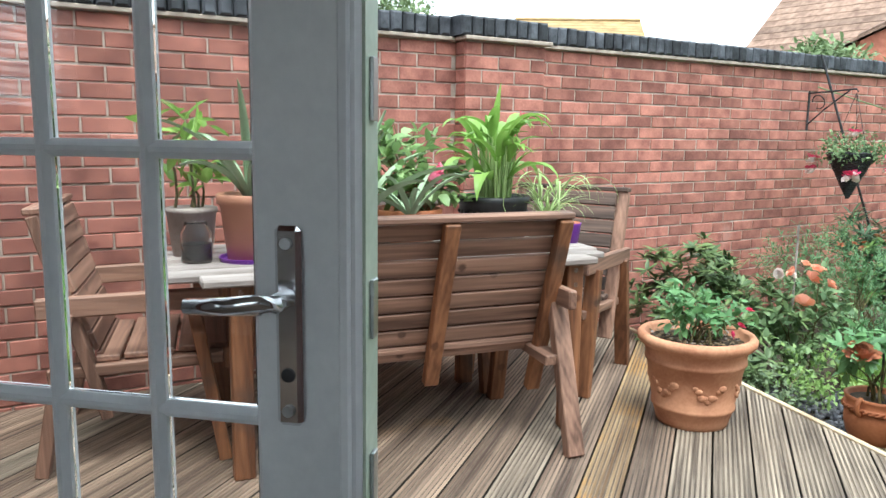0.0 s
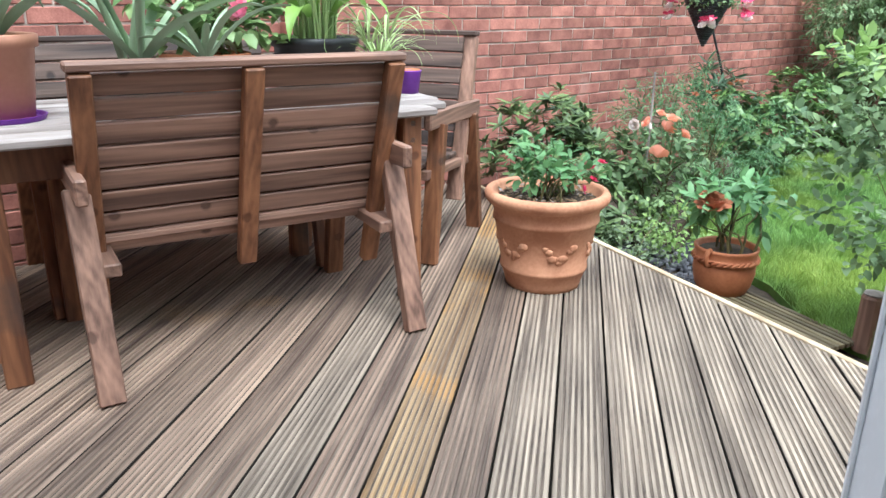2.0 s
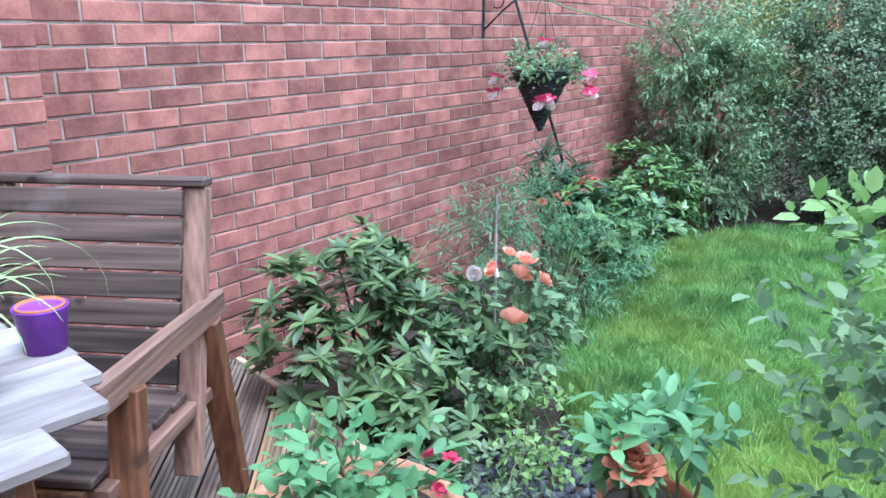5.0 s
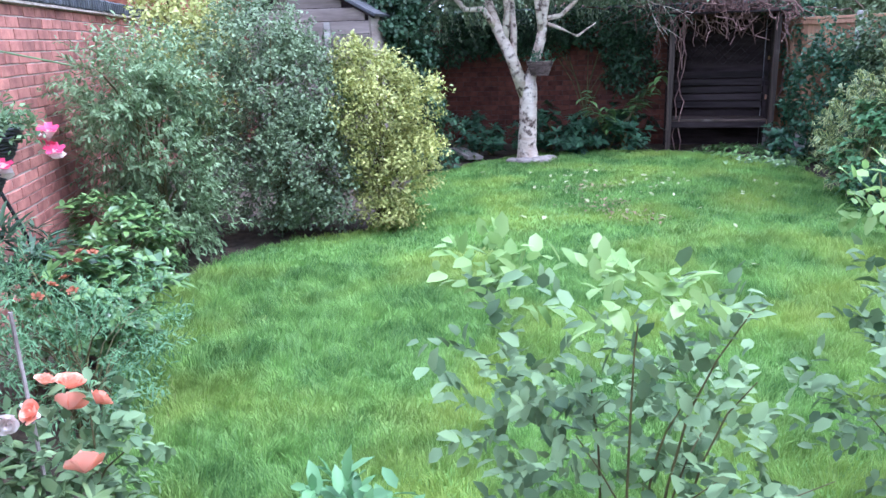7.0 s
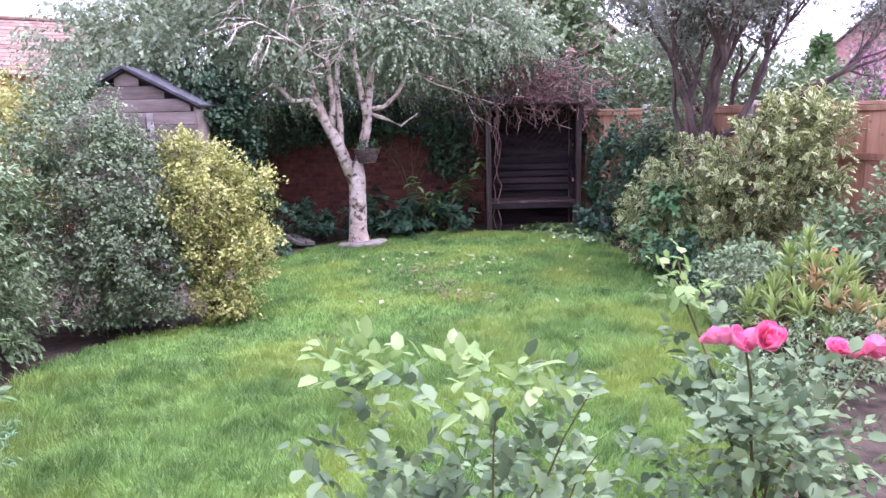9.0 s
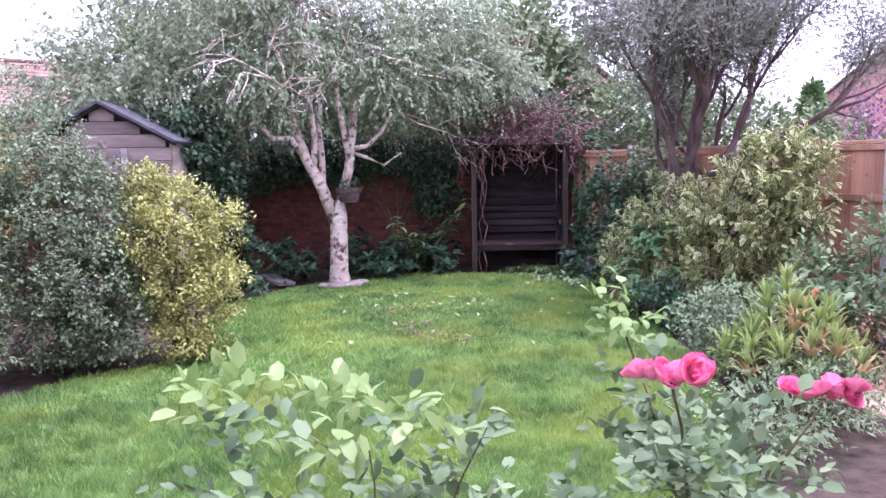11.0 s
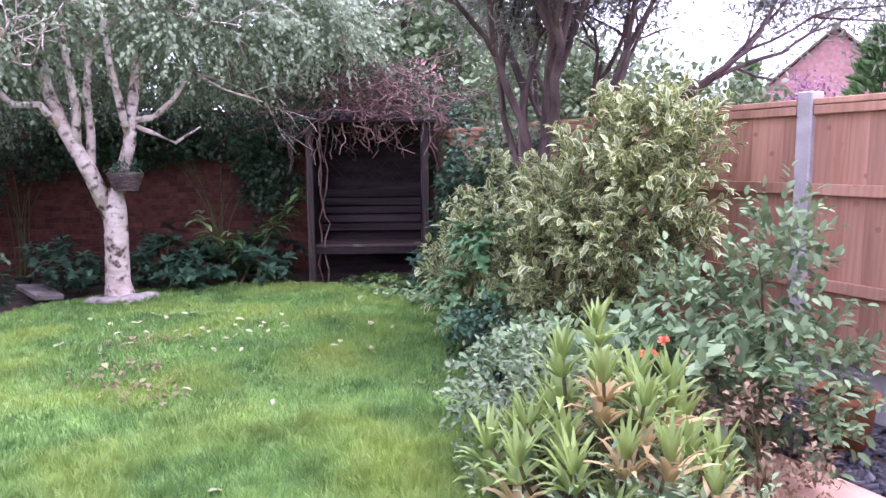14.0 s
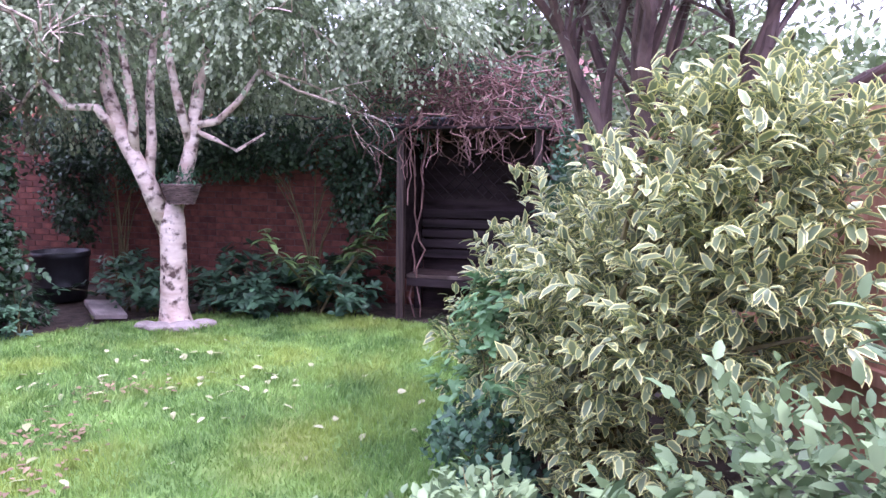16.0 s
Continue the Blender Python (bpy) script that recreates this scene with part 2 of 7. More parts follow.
DECK_WARM = surface("wet_brown_decking", (0.11, 0.065, 0.035), (0.42, 0.30, 0.17), 8, 0.45, 0.35, 30, stretch=(0.08, 2.2, 2.2), vary=0.12, stain=(0.36, 0.185, 0.05), stain_scale=2.6, stain_at=0.50)
MOSSY_WOOD = surface("mossy_brown_slats", (0.08, 0.062, 0.036), (0.27, 0.215, 0.12), 8, 0.8, 0.3, 40, stretch=(0.15, 2, 2), vary=0.2)
STRIP = surface("pale_edge_timber", (0.30, 0.22, 0.14), (0.55, 0.45, 0.32), 6, 0.75, 0.3, 40, stretch=(1, 1, 1))
WOOD = surface("stained_softwood", (0.105, 0.056, 0.040), (0.36, 0.205, 0.145), 6, 0.6, 0.3, 30, stretch=(0.10, 2.4, 2.4), vary=0.18, stain=(0.085, 0.056, 0.046), stain_scale=2.6, stain_at=0.63, grain=0.13)
WOOD_UP = surface("upright_stained_softwood", (0.105, 0.056, 0.040), (0.36, 0.205, 0.145), 6, 0.6, 0.3, 30, stretch=(2.4, 2.4, 0.10), vary=0.18, stain=(0.085, 0.056, 0.046), stain_scale=2.6, stain_at=0.63, grain=0.13)
WOOD_ARM = surface("stained_arm_timber", (0.105, 0.056, 0.040), (0.36, 0.205, 0.145), 6, 0.6, 0.3, 30, stretch=(2.4, 0.10, 2.4), vary=0.18, stain=(0.085, 0.056, 0.046), stain_scale=2.6, stain_at=0.63, grain=0.13)
WOOD_DARK = surface("dark_weathered_softwood", (0.030, 0.019, 0.016), (0.135, 0.087, 0.068), 5, 0.6, 0.3, 26, stretch=(0.10, 2.4, 2.4), vary=0.25, stain=(0.20, 0.16, 0.14), stain_scale=3.0, stain_at=0.63, grain=0.2)
WOOD_DARK_UP = surface("upright_dark_softwood", (0.030, 0.019, 0.016), (0.135, 0.087, 0.068), 5, 0.6, 0.3, 26, stretch=(2.4, 2.4, 0.10), vary=0.25, stain=(0.20, 0.16, 0.14), stain_scale=3.0, stain_at=0.63, grain=0.2)
WOOD_RED = surface("reddish_frame_timber", (0.11, 0.042, 0.020), (0.33, 0.145, 0.068), 5, 0.55, 0.3, 26, stretch=(2.4, 2.4, 0.25), vary=0.15, stain=(0.05, 0.035, 0.03), stain_scale=3.0, stain_at=0.60, grain=0.13)
GREY_WOOD = surface("silvered_timber", (0.20, 0.165, 0.15), (0.47, 0.42, 0.40), 5, 0.75, 0.3, 30, stretch=(0.3, 2, 2), vary=0.12)
FENCE_WOOD = surface("brown_fence_timber", (0.34, 0.165, 0.10), (0.57, 0.32, 0.21), 3, 0.75, 0.2, 22, stretch=(1.6, 1.6, 0.12), vary=0.2, grain=0.10)
# Dark timber, taken down further so the arbour's inside looks shaded.
DARK_WOOD = surface("dark_timber_with_shade", (0.018, 0.013, 0.014), (0.055, 0.041, 0.042), 5, 0.85, 0.3, 26, stretch=(0.3, 2, 2), spec=0.08)
SHED_WOOD = surface("faded_shed_boards", (0.17, 0.13, 0.115), (0.36, 0.29, 0.265), 4, 0.8, 0.25, 24, stretch=(0.3, 0.3, 2))
# Slats and lattice coloured near black for the shade inside the arbour.
ARBOUR_WOOD = surface("shade_dark_timber", (0.016, 0.012, 0.013), (0.062, 0.046, 0.048), 5, 0.8, 0.3, 26, stretch=(0.15, 2, 2), spec=0.15, vary=0.3)
CONCRETE = surface("cast_concrete", (0.34, 0.31, 0.29), (0.52, 0.48, 0.46), 7, 0.88, 0.25, 110)
TERRACOTTA = surface("terracotta", (0.38, 0.16, 0.085), (0.62, 0.32, 0.19), 6, 0.75, 0.15, 70, vary=0.06)
TERRACOTTA_RED = surface("orange_terracotta", (0.32, 0.10, 0.04), (0.52, 0.20, 0.09), 6, 0.6, 0.15, 70, vary=0.05)
PLASTIC_POT = surface("pinkish_plastic_pot", (0.42, 0.19, 0.12), (0.52, 0.26, 0.17), 4, 0.5, 0.03, 60, vary=0.03)
BLACK_PLASTIC = surface("black_plastic", (0.012, 0.013, 0.015), (0.035, 0.036, 0.04), 8, 0.45, 0.1, 60)
PURPLE = surface("purple_plastic", (0.12, 0.02, 0.26), (0.22, 0.05, 0.42), 5, 0.4, 0.02, 60, vary=0.0)
UPVC = surface("white_upvc", (0.62, 0.63, 0.66), (0.78, 0.79, 0.81), 2, 0.35, 0.02, 60, vary=0.02)
# The garden's green light is put into the white edge's colour.
UPVC_EDGE = surface("greenish_door_edge", (0.42, 0.50, 0.40), (0.60, 0.67, 0.56), 5, 0.5, 0.05, 60, vary=0.0)
CHROME = surface("polished_chrome", (0.55, 0.55, 0.57), (0.75, 0.75, 0.77), 3, 0.16, 0.0, 60, metal=1.0, vary=0.0)
STEEL = surface("dull_steel", (0.35, 0.36, 0.37), (0.55, 0.56, 0.58), 9, 0.4, 0.05, 60, metal=1.0, vary=0.0)
DARK_METAL = surface("black_painted_iron", (0.012, 0.012, 0.014), (0.04, 0.04, 0.045), 12, 0.5, 0.15, 60)
SOIL = surface("dark_garden_soil", (0.03, 0.021, 0.015), (0.10, 0.075, 0.052), 9, 0.95, 0.8, 60, vary=0.0)
TURF = surface("lawn_turf", (0.07, 0.14, 0.03), (0.17, 0.29, 0.06), 2.2, 0.9, 0.6, 40, vary=0.0, stain=(0.21, 0.24, 0.06), stain_scale=0.8, stain_at=0.58)
SLATE = surface("slate_chips", (0.03, 0.03, 0.04), (0.14, 0.135, 0.15), 9, 0.6, 0.3, 60, vary=0.5)
BLACK_FELT = surface("roofing_felt", (0.035, 0.035, 0.04), (0.10, 0.10, 0.11), 9, 0.9, 0.3, 120, vary=0.1)
SLAB = surface("buff_sandstone", (0.45, 0.27, 0.19), (0.68, 0.46, 0.34), 3, 0.85, 0.25, 60, vary=0.12)
STONE = surface("grey_stone", (0.20, 0.17, 0.155), (0.42, 0.36, 0.33), 6, 0.85, 0.4, 60, vary=0.2)
PLASTER = surface("room_plaster", (0.52, 0.50, 0.47), (0.60, 0.58, 0.55), 2, 0.9, 0.05, 60, vary=0.0)
CARPET = surface("room_floor", (0.16, 0.12, 0.09), (0.24, 0.18, 0.14), 5, 0.8, 0.2, 60, vary=0.0)
ROOF_TILE = surface("brown_roof_tiles", (0.14, 0.085, 0.062), (0.30, 0.20, 0.15), 4, 0.9, 0.3, 40, vary=0.2)
RIDGE_MOSS = surface("mossy_roof", (0.24, 0.16, 0.075), (0.42, 0.30, 0.15), 2, 0.95, 0.3, 40, vary=0.1)
FAR_BRICK = surface("house_brick", (0.36, 0.13, 0.085), (0.52, 0.21, 0.14), 9, 0.9, 0.2, 60, vary=0.1)
PINK_BRICK = surface("pinkish_house_brick", (0.36, 0.19, 0.17), (0.50, 0.28, 0.25), 9, 0.9, 0.2, 60, vary=0.1)
GLASS = glass_material("clear_glass")
DARK_GLASS = surface("far_window_glass", (0.05, 0.06, 0.07), (0.12, 0.13, 0.15), 2, 0.12, 0.0, 60, vary=0.2)

BARK_BIRCH = surface("birch_bark", (0.48, 0.36, 0.29), (0.78, 0.68, 0.59), 5, 0.8, 0.4, 18, stretch=(1, 1, 2.2), vary=0.0, stain=(0.09, 0.055, 0.045), stain_scale=13.0, stain_at=0.51)
BARK_DARK = surface("dark_bark", (0.06, 0.04, 0.038), (0.18, 0.125, 0.11), 8, 0.9, 0.6, 40, stretch=(1, 1, 0.3), vary=0.05)
STEM = surface("green_brown_stem", (0.07, 0.06, 0.025), (0.17, 0.15, 0.06), 9, 0.7, 0.2, 60)
DEAD_STEM = surface("dry_vine_stem", (0.10, 0.055, 0.05), (0.29, 0.17, 0.145), 9, 0.85, 0.3, 60, vary=0.25)

L_BIRCH = leafy("birch_leaves", (0.11, 0.155, 0.07), (0.44, 0.52, 0.25), 0.5, glow=0.33, spread=0.25)
L_RHODO = leafy("rhododendron_leaves", (0.032, 0.064, 0.020), (0.18, 0.255, 0.072), 0.4, glow=0.12, spread=0.35)
L_ROSE = leafy("rose_leaves", (0.074, 0.130, 0.048), (0.265, 0.37, 0.135), 0.52, glow=0.25, spread=0.22)
L_ROSE_PALE = leafy("young_rose_leaves", (0.17, 0.29, 0.055), (0.36, 0.50, 0.14), 0.45, glow=0.4)
L_FEATHER = leafy("feathery_leaves", (0.069, 0.150, 0.050), (0.213, 0.375, 0.138), 0.5, glow=0.3)
L_CAMELLIA = leafy("glossy_shrub_leaves", (0.036, 0.090, 0.024), (0.204, 0.324, 0.072), 0.3, glow=0.15, spread=0.5)
L_WILLOW = leafy("narrow_grey_green_leaves", (0.095, 0.15, 0.05), (0.31, 0.42, 0.165), 0.5, glow=0.25)
L_HEBE = leafy("dull_green_leaves", (0.07, 0.106, 0.043), (0.245, 0.32, 0.125), 0.5, glow=0.2)
L_YELLOW = leafy("yellow_variegated_leaves", (0.17, 0.205, 0.038), (0.56, 0.55, 0.14), 0.45, glow=0.25)
L_VARIEG = leafy("cream_edged_leaves", (0.085, 0.128, 0.052), (0.27, 0.34, 0.125), 0.4, edge=(0.76, 0.76, 0.31), edge_at=0.68, glow=0.2)
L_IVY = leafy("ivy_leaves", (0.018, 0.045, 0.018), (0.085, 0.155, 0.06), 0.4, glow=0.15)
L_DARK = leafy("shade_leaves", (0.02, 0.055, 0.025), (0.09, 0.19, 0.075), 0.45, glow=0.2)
L_BUFF = leafy("yellowing_leaves", (0.34, 0.25, 0.07), (0.66, 0.50, 0.20), 0.55, glow=0.2)
L_STRAP = leafy("strap_leaves", (0.135, 0.235, 0.045), (0.40, 0.50, 0.12), 0.5, glow=0.3)
L_FUCHSIA = leafy("fresh_fuchsia_leaves", (0.12, 0.22, 0.055), (0.36, 0.50, 0.17), 0.45, glow=0.3)
L_DAHLIA = leafy("soft_green_leaves", (0.072, 0.168, 0.048), (0.216, 0.408, 0.132), 0.45, glow=0.3)
L_ALOE = leafy("aloe_leaves", (0.15, 0.235, 0.11), (0.40, 0.50, 0.25), 0.45, glow=0.08)
L_LILY = leafy("lily_leaves", (0.13, 0.26, 0.035), (0.34, 0.52, 0.10), 0.4, glow=0.3)
L_STALK = leafy("pale_stalks", (0.26, 0.38, 0.10), (0.46, 0.58, 0.20), 0.45, glow=0.2)
L_TWIGTREE = leafy("dusky_feathery_leaves", (0.12, 0.135, 0.075), (0.34, 0.36, 0.21), 0.6, glow=0.2)
L_PLUM = leafy("purple_leaves", (0.12, 0.05, 0.07), (0.36, 0.17, 0.22), 0.5, glow=0.2)
L_CONIFER = leafy("conifer_needles", (0.06, 0.13, 0.03), (0.20, 0.32, 0.09), 0.6, glow=0.15)
L_FARTREE = leafy("distant_leaves", (0.10, 0.15, 0.05), (0.26, 0.34, 0.13), 0.6, glow=0.2)
L_DEAD = leafy("dead_brown_leaves", (0.11, 0.07, 0.03), (0.31, 0.22, 0.10), 0.7, glow=0.15)
L_FALLEN = leafy("fallen_pale_leaves", (0.20, 0.215, 0.07), (0.44, 0.45, 0.20), 0.6, glow=0.1)
L_RED = leafy("red_bronze_leaves", (0.25, 0.06, 0.035), (0.55, 0.19, 0.10), 0.45, glow=0.25)
P_PINK = leafy("pink_petals", (0.82, 0.13, 0.22), (0.92, 0.36, 0.38), 0.55, glow=0.3)
P_ORANGE = leafy("apricot_petals", (0.85, 0.30, 0.14), (0.92, 0.52, 0.30), 0.55, glow=0.3)
P_BROWN = leafy("faded_brown_petals", (0.24, 0.08, 0.03), (0.45, 0.17, 0.07), 0.7, glow=0.1)
P_RED = leafy("crimson_petals", (0.55, 0.03, 0.07), (0.75, 0.09, 0.16), 0.5, glow=0.25)
P_CORAL = leafy("coral_petals", (0.80, 0.16, 0.06), (0.92, 0.32, 0.14), 0.5, glow=0.3)
P_WHITE = leafy("white_petals", (0.74, 0.62, 0.44), (0.86, 0.80, 0.60), 0.55, glow=0.3)
GRASS = leafy("grass_blades", (0.066, 0.15, 0.032), (0.29, 0.47, 0.10), 0.5, glow=0.38, spread=0.3, patch=(0.35, 0.43, 0.09))


# ---- ground ----
rng = np.random.default_rng(7)
GROUND = -0.2
bm = bmesh.new()
bmesh.ops.create_grid(bm, x_segments=2, y_segments=2, size=300, matrix=Matrix.Translation((0, 0, GROUND - 0.03)))
tagged(part("ground", bm, SOIL), "dark bare garden soil around the beds", "ground", kind="structure")

LAWN = [(2.5, 2.2), (2.62, 2.72), (2.95, 3.08), (3.16, 3.60), (3.72, 4.02), (4.5, 4.2), (5.4, 4.35), (6.1, 4.35), (7.0, 3.95), (7.5, 3.4), (7.6, 2.8), (8.3, 2.5), (9.9, 2.1), (11.0, 1.1),
        (11.5, 0.1), (11.3, -1.2), (10.6, -2.3), (9.2, -2.5), (7.8, -2.1), (6.6, -1.6), (5.7, -1.25), (4.9, -0.7), (4.1, -0.15), (3.5, 0.4), (3.15, 1.0), (2.95, 1.7)]


def inside(px, py, poly):
    hit = np.zeros(len(px), bool)
    for (x0, y0), (x1, y1) in zip(poly, poly[1:] + poly[:1]):
        c = ((y0 > py) != (y1 > py)) & (px < (x1 - x0) * (py - y0) / (y1 - y0 + 1e-12) + x0)
        hit ^= c
    return hit


def lawn_height(x, y):
    return GROUND + 0.012 * np.sin(1.7 * x + 0.6 * y) + 0.01 * np.sin(2.9 * y - 1.1 * x)


bm = bmesh.new()
face = bm.faces.new([bm.verts.new((x, y, GROUND + 0.012)) for x, y in LAWN])
side = bmesh.ops.extrude_face_region(bm, geom=[face])
bmesh.ops.translate(bm, vec=(0, 0, -0.06), verts=[v for v in side["geom"] if isinstance(v, bmesh.types.BMVert)])
bmesh.ops.recalc_face_normals(bm, faces=bm.faces[:])
lawn = tagged(part("lawn", bm, TURF), "green mown lawn with paler worn patches", "lawn", kind="structure")


def leaf_arrays(P, D, U, length, width, fold=0.12, curl=0.15, at=0.42):
    """Folded five-point leaves at P along D with U as their upper side."""
    P, D, U = (np.asarray(a, float) for a in (P, D, U))
    D = D / np.maximum(np.linalg.norm(D, axis=1, keepdims=True), 1e-9)
    S = np.cross(D, U)
    S /= np.maximum(np.linalg.norm(S, axis=1, keepdims=True), 1e-9)
    N = np.cross(S, D)
    l, w = np.reshape(length, (-1, 1)), np.reshape(width, (-1, 1))
    mid = P + D * l * at
    V = np.stack([P, mid + S * w / 2 + N * w * fold, mid - N * l * curl * 0.1, mid - S * w / 2 + N * w * fold, P + D * l - N * l * curl], 1)
    n = len(P)
    T = np.array([[0, 1, 2], [0, 2, 3], [1, 4, 2], [2, 4, 3]])
    F = (np.arange(n)[:, None, None] * 5 + T[None]).reshape(-1, 3)
    uv = np.tile(np.array([[0.8, 0], [1, 0], [0, 0], [1, 0], [1, 1]]), (n, 1))
    return V.reshape(-1, 3), F, uv


def oval_arrays(P, D, U, length, width, fold=0.12, curl=0.15, at=0.42):
    """Rounder eight-point leaves, folded along the midrib and curling down."""
    P, D, U = (np.asarray(a, float) for a in (P, D, U))
    D = D / np.maximum(np.linalg.norm(D, axis=1, keepdims=True), 1e-9)
    S = np.cross(D, U)
    S /= np.maximum(np.linalg.norm(S, axis=1, keepdims=True), 1e-9)
    N = np.cross(S, D)
    l, w = np.reshape(length, (-1, 1)), np.reshape(width, (-1, 1))
    a, b = P + D * l * at * 0.62 - N * l * curl * 0.08, P + D * l * (at + 0.27) - N * l * curl * 0.42
    V = np.stack([P, a + S * w * 0.46 + N * w * fold, a, a - S * w * 0.46 + N * w * fold, b + S * w * 0.42 + N * w * fold, b, b - S * w * 0.42 + N * w * fold, P + D * l - N * l * curl], 1)
    n = len(P)
    T = np.array([[0, 1, 2], [0, 2, 3], [1, 4, 5], [1, 5, 2], [2, 5, 6], [2, 6, 3], [4, 7, 5], [5, 7, 6]])
    F = (np.arange(n)[:, None, None] * 8 + T[None]).reshape(-1, 3)
    uv = np.tile(np.array([[0.7, 0], [1, 0], [0, 0], [1, 0], [1, 0], [0, 0], [1, 0], [1, 1]]), (n, 1))
    return V.reshape(-1, 3), F, uv


def leaf_mesh(name, *args, oval=True, **kw):
    V, F, uv = (oval_arrays if oval else leaf_arrays)(*args, **kw)
    return fast_mesh(name, V, F, uv)


def unit(r, n):
    v = r.normal(size=(n, 3))
    return v / np.linalg.norm(v, axis=1, keepdims=True)


def twig_tips(r, lobes, count, inner=0.45):
    """Twig ends through the lobes (x, y, z, rx, ry, rz), mostly near their skin, with an uneven outline."""
    vol = np.array([(l[3] * l[4] * l[5]) ** (2 / 3) for l in lobes])
    keep_n, count = count, int(count * 1.7)
    which = r.choice(len(lobes), count, p=vol / vol.sum())
    L = np.array(lobes, float)[which]
    v = unit(r, count)
    rad = inner + (1.06 - inner) * np.sqrt(r.random(count))
    bump = 1 + 0.22 * np.sin(5 * v[:, 0] + L[:, 0] * 9) * np.sin(6 * v[:, 2] + L[:, 1] * 7) + 0.07 * r.normal(size=count)
    C = L[:, :3] + v * L[:, 3:] * (rad * bump)[:, None]
    w = 6.28 / (0.9 * vol.mean() ** 0.5 + 0.06)
    clump = np.sin(w * C[:, 0] + 1.3 * np.sin(w * 0.7 * C[:, 2])) * np.sin(w * C[:, 1] + 0.7) + 0.8 * np.sin(w * 0.8 * C[:, 2] + 2.1 * np.sin(w * 0.6 * C[:, 1]))
    pick = np.sort(np.argsort(-(clump + r.normal(0, 0.75, count)))[:keep_n])
    return C[pick], v[pick]


def foliage(name, parent, material, r, lobes, tips, per, length, width, rho=0.06, rise=0.2, hang=0.0, style="loose", inner=0.45, floor=GROUND, fold=0.12, curl=0.15, label="", oval=True):
    C, v = twig_tips(r, lobes, tips, inner)
    C, v = C[C[:, 2] > floor + 0.02], v[C[:, 2] > floor + 0.02]
    n = len(C) * per
    C, v = np.repeat(C, per, 0), np.repeat(v, per, 0)
    if style == "rosette":
        axis = v * 0.5 + np.array([0, 0, 0.8])
        axis /= np.linalg.norm(axis, axis=1, keepdims=True)
        a = unit(r, n)
        side = a - axis * (a * axis).sum(1, keepdims=True)
        side /= np.linalg.norm(side, axis=1, keepdims=True)
        D = side + axis * r.uniform(-0.15, 0.8, (n, 1))
        P = C + axis * r.uniform(-0.5, 0.2, (n, 1)) * rho
        U = axis + 0.001
    elif style == "spray":
        along = v + np.array([0, 0, rise]) + 0.4 * np.repeat(unit(r, n // per), per, 0)
        along /= np.linalg.norm(along, axis=1, keepdims=True)
        k = np.tile(np.arange(per) / per, n // per)[:, None]
        a = unit(r, n)
        side = a - along * (a * along).sum(1, keepdims=True)
        P = C + along * (k - 0.5) * rho * 2.4 - np.array([0, 0, 1]) * hang * k ** 2 * rho
        D = along * 0.7 + side - np.array([0, 0, hang * 0.8])
        U = np.tile([0, 0, 1.0], (n, 1)) + 0.5 * unit(r, n)
    else:
        P = C + unit(r, n) * rho * r.random((n, 1)) ** 0.5
        D = v * 0.6 + unit(r, n) * 0.9 + np.array([0, 0, rise - hang])
        U = np.tile([0, 0, 1.0], (n, 1)) + v * 0.5 + 0.6 * unit(r, n)
    s = r.uniform(0.6, 1.15, n)
    P[:, 2] = np.maximum(P[:, 2], floor + 0.015)
    return mesh_ob(name, leaf_mesh(name, P, D, U, length * s, width * s, oval=oval and length > 0.046, fold=fold, curl=curl), material, parent, label, smooth=length > 0.046)


def stems(parent, r, base, lobes, count, radius, material=None, name="stem", lift=0.0):
    bm = bmesh.new()
    C, v = twig_tips(r, lobes, count, 0.3)
    for c in C:
        if c[2] < base[2] + 0.05:
            c = (c[0], c[1], base[2] + 0.1)
        a = (base[0] + r.normal(0, 0.04), base[1] + r.normal(0, 0.04), base[2])
        pts = wander(a, c, 5, 0.012, r)
        for j in range(1, 5):
            f, q = j / 5, np.array(pts[j], float)
            w = 2 * f * (1 - f) * 0.5
            q[:2] += (np.array(a[:2]) - np.array(c[:2])) * w
            q[2] += (c[2] - a[2]) * w * 0.5
            pts[j] = tuple(q)
        add_tube(bm, pts, [radius * (1 - 0.14 * i) for i in range(6)], 5)
    return part(name, bm, material or STEM, parent)


def shrub(name, label, base, lobes, material, tips, per, length, width, stem_r=0.012, stem_n=10, seed=1, group="", stem_material=None, z0=GROUND, **kw):
    """A shrub on the ground at base; lobes are given from the base."""
    r = np.random.default_rng(seed)
    t = thing(name, label, "shrub" if "shrub" in name else name.replace("_", " "), pose(base[0], base[1], z0), group)
    stems(t, r, (0, 0, 0), lobes, stem_n, stem_r, stem_material)
    foliage("leaves", t, material, r, lobes, tips, per, length, width, floor=0.0, **kw)
    return t


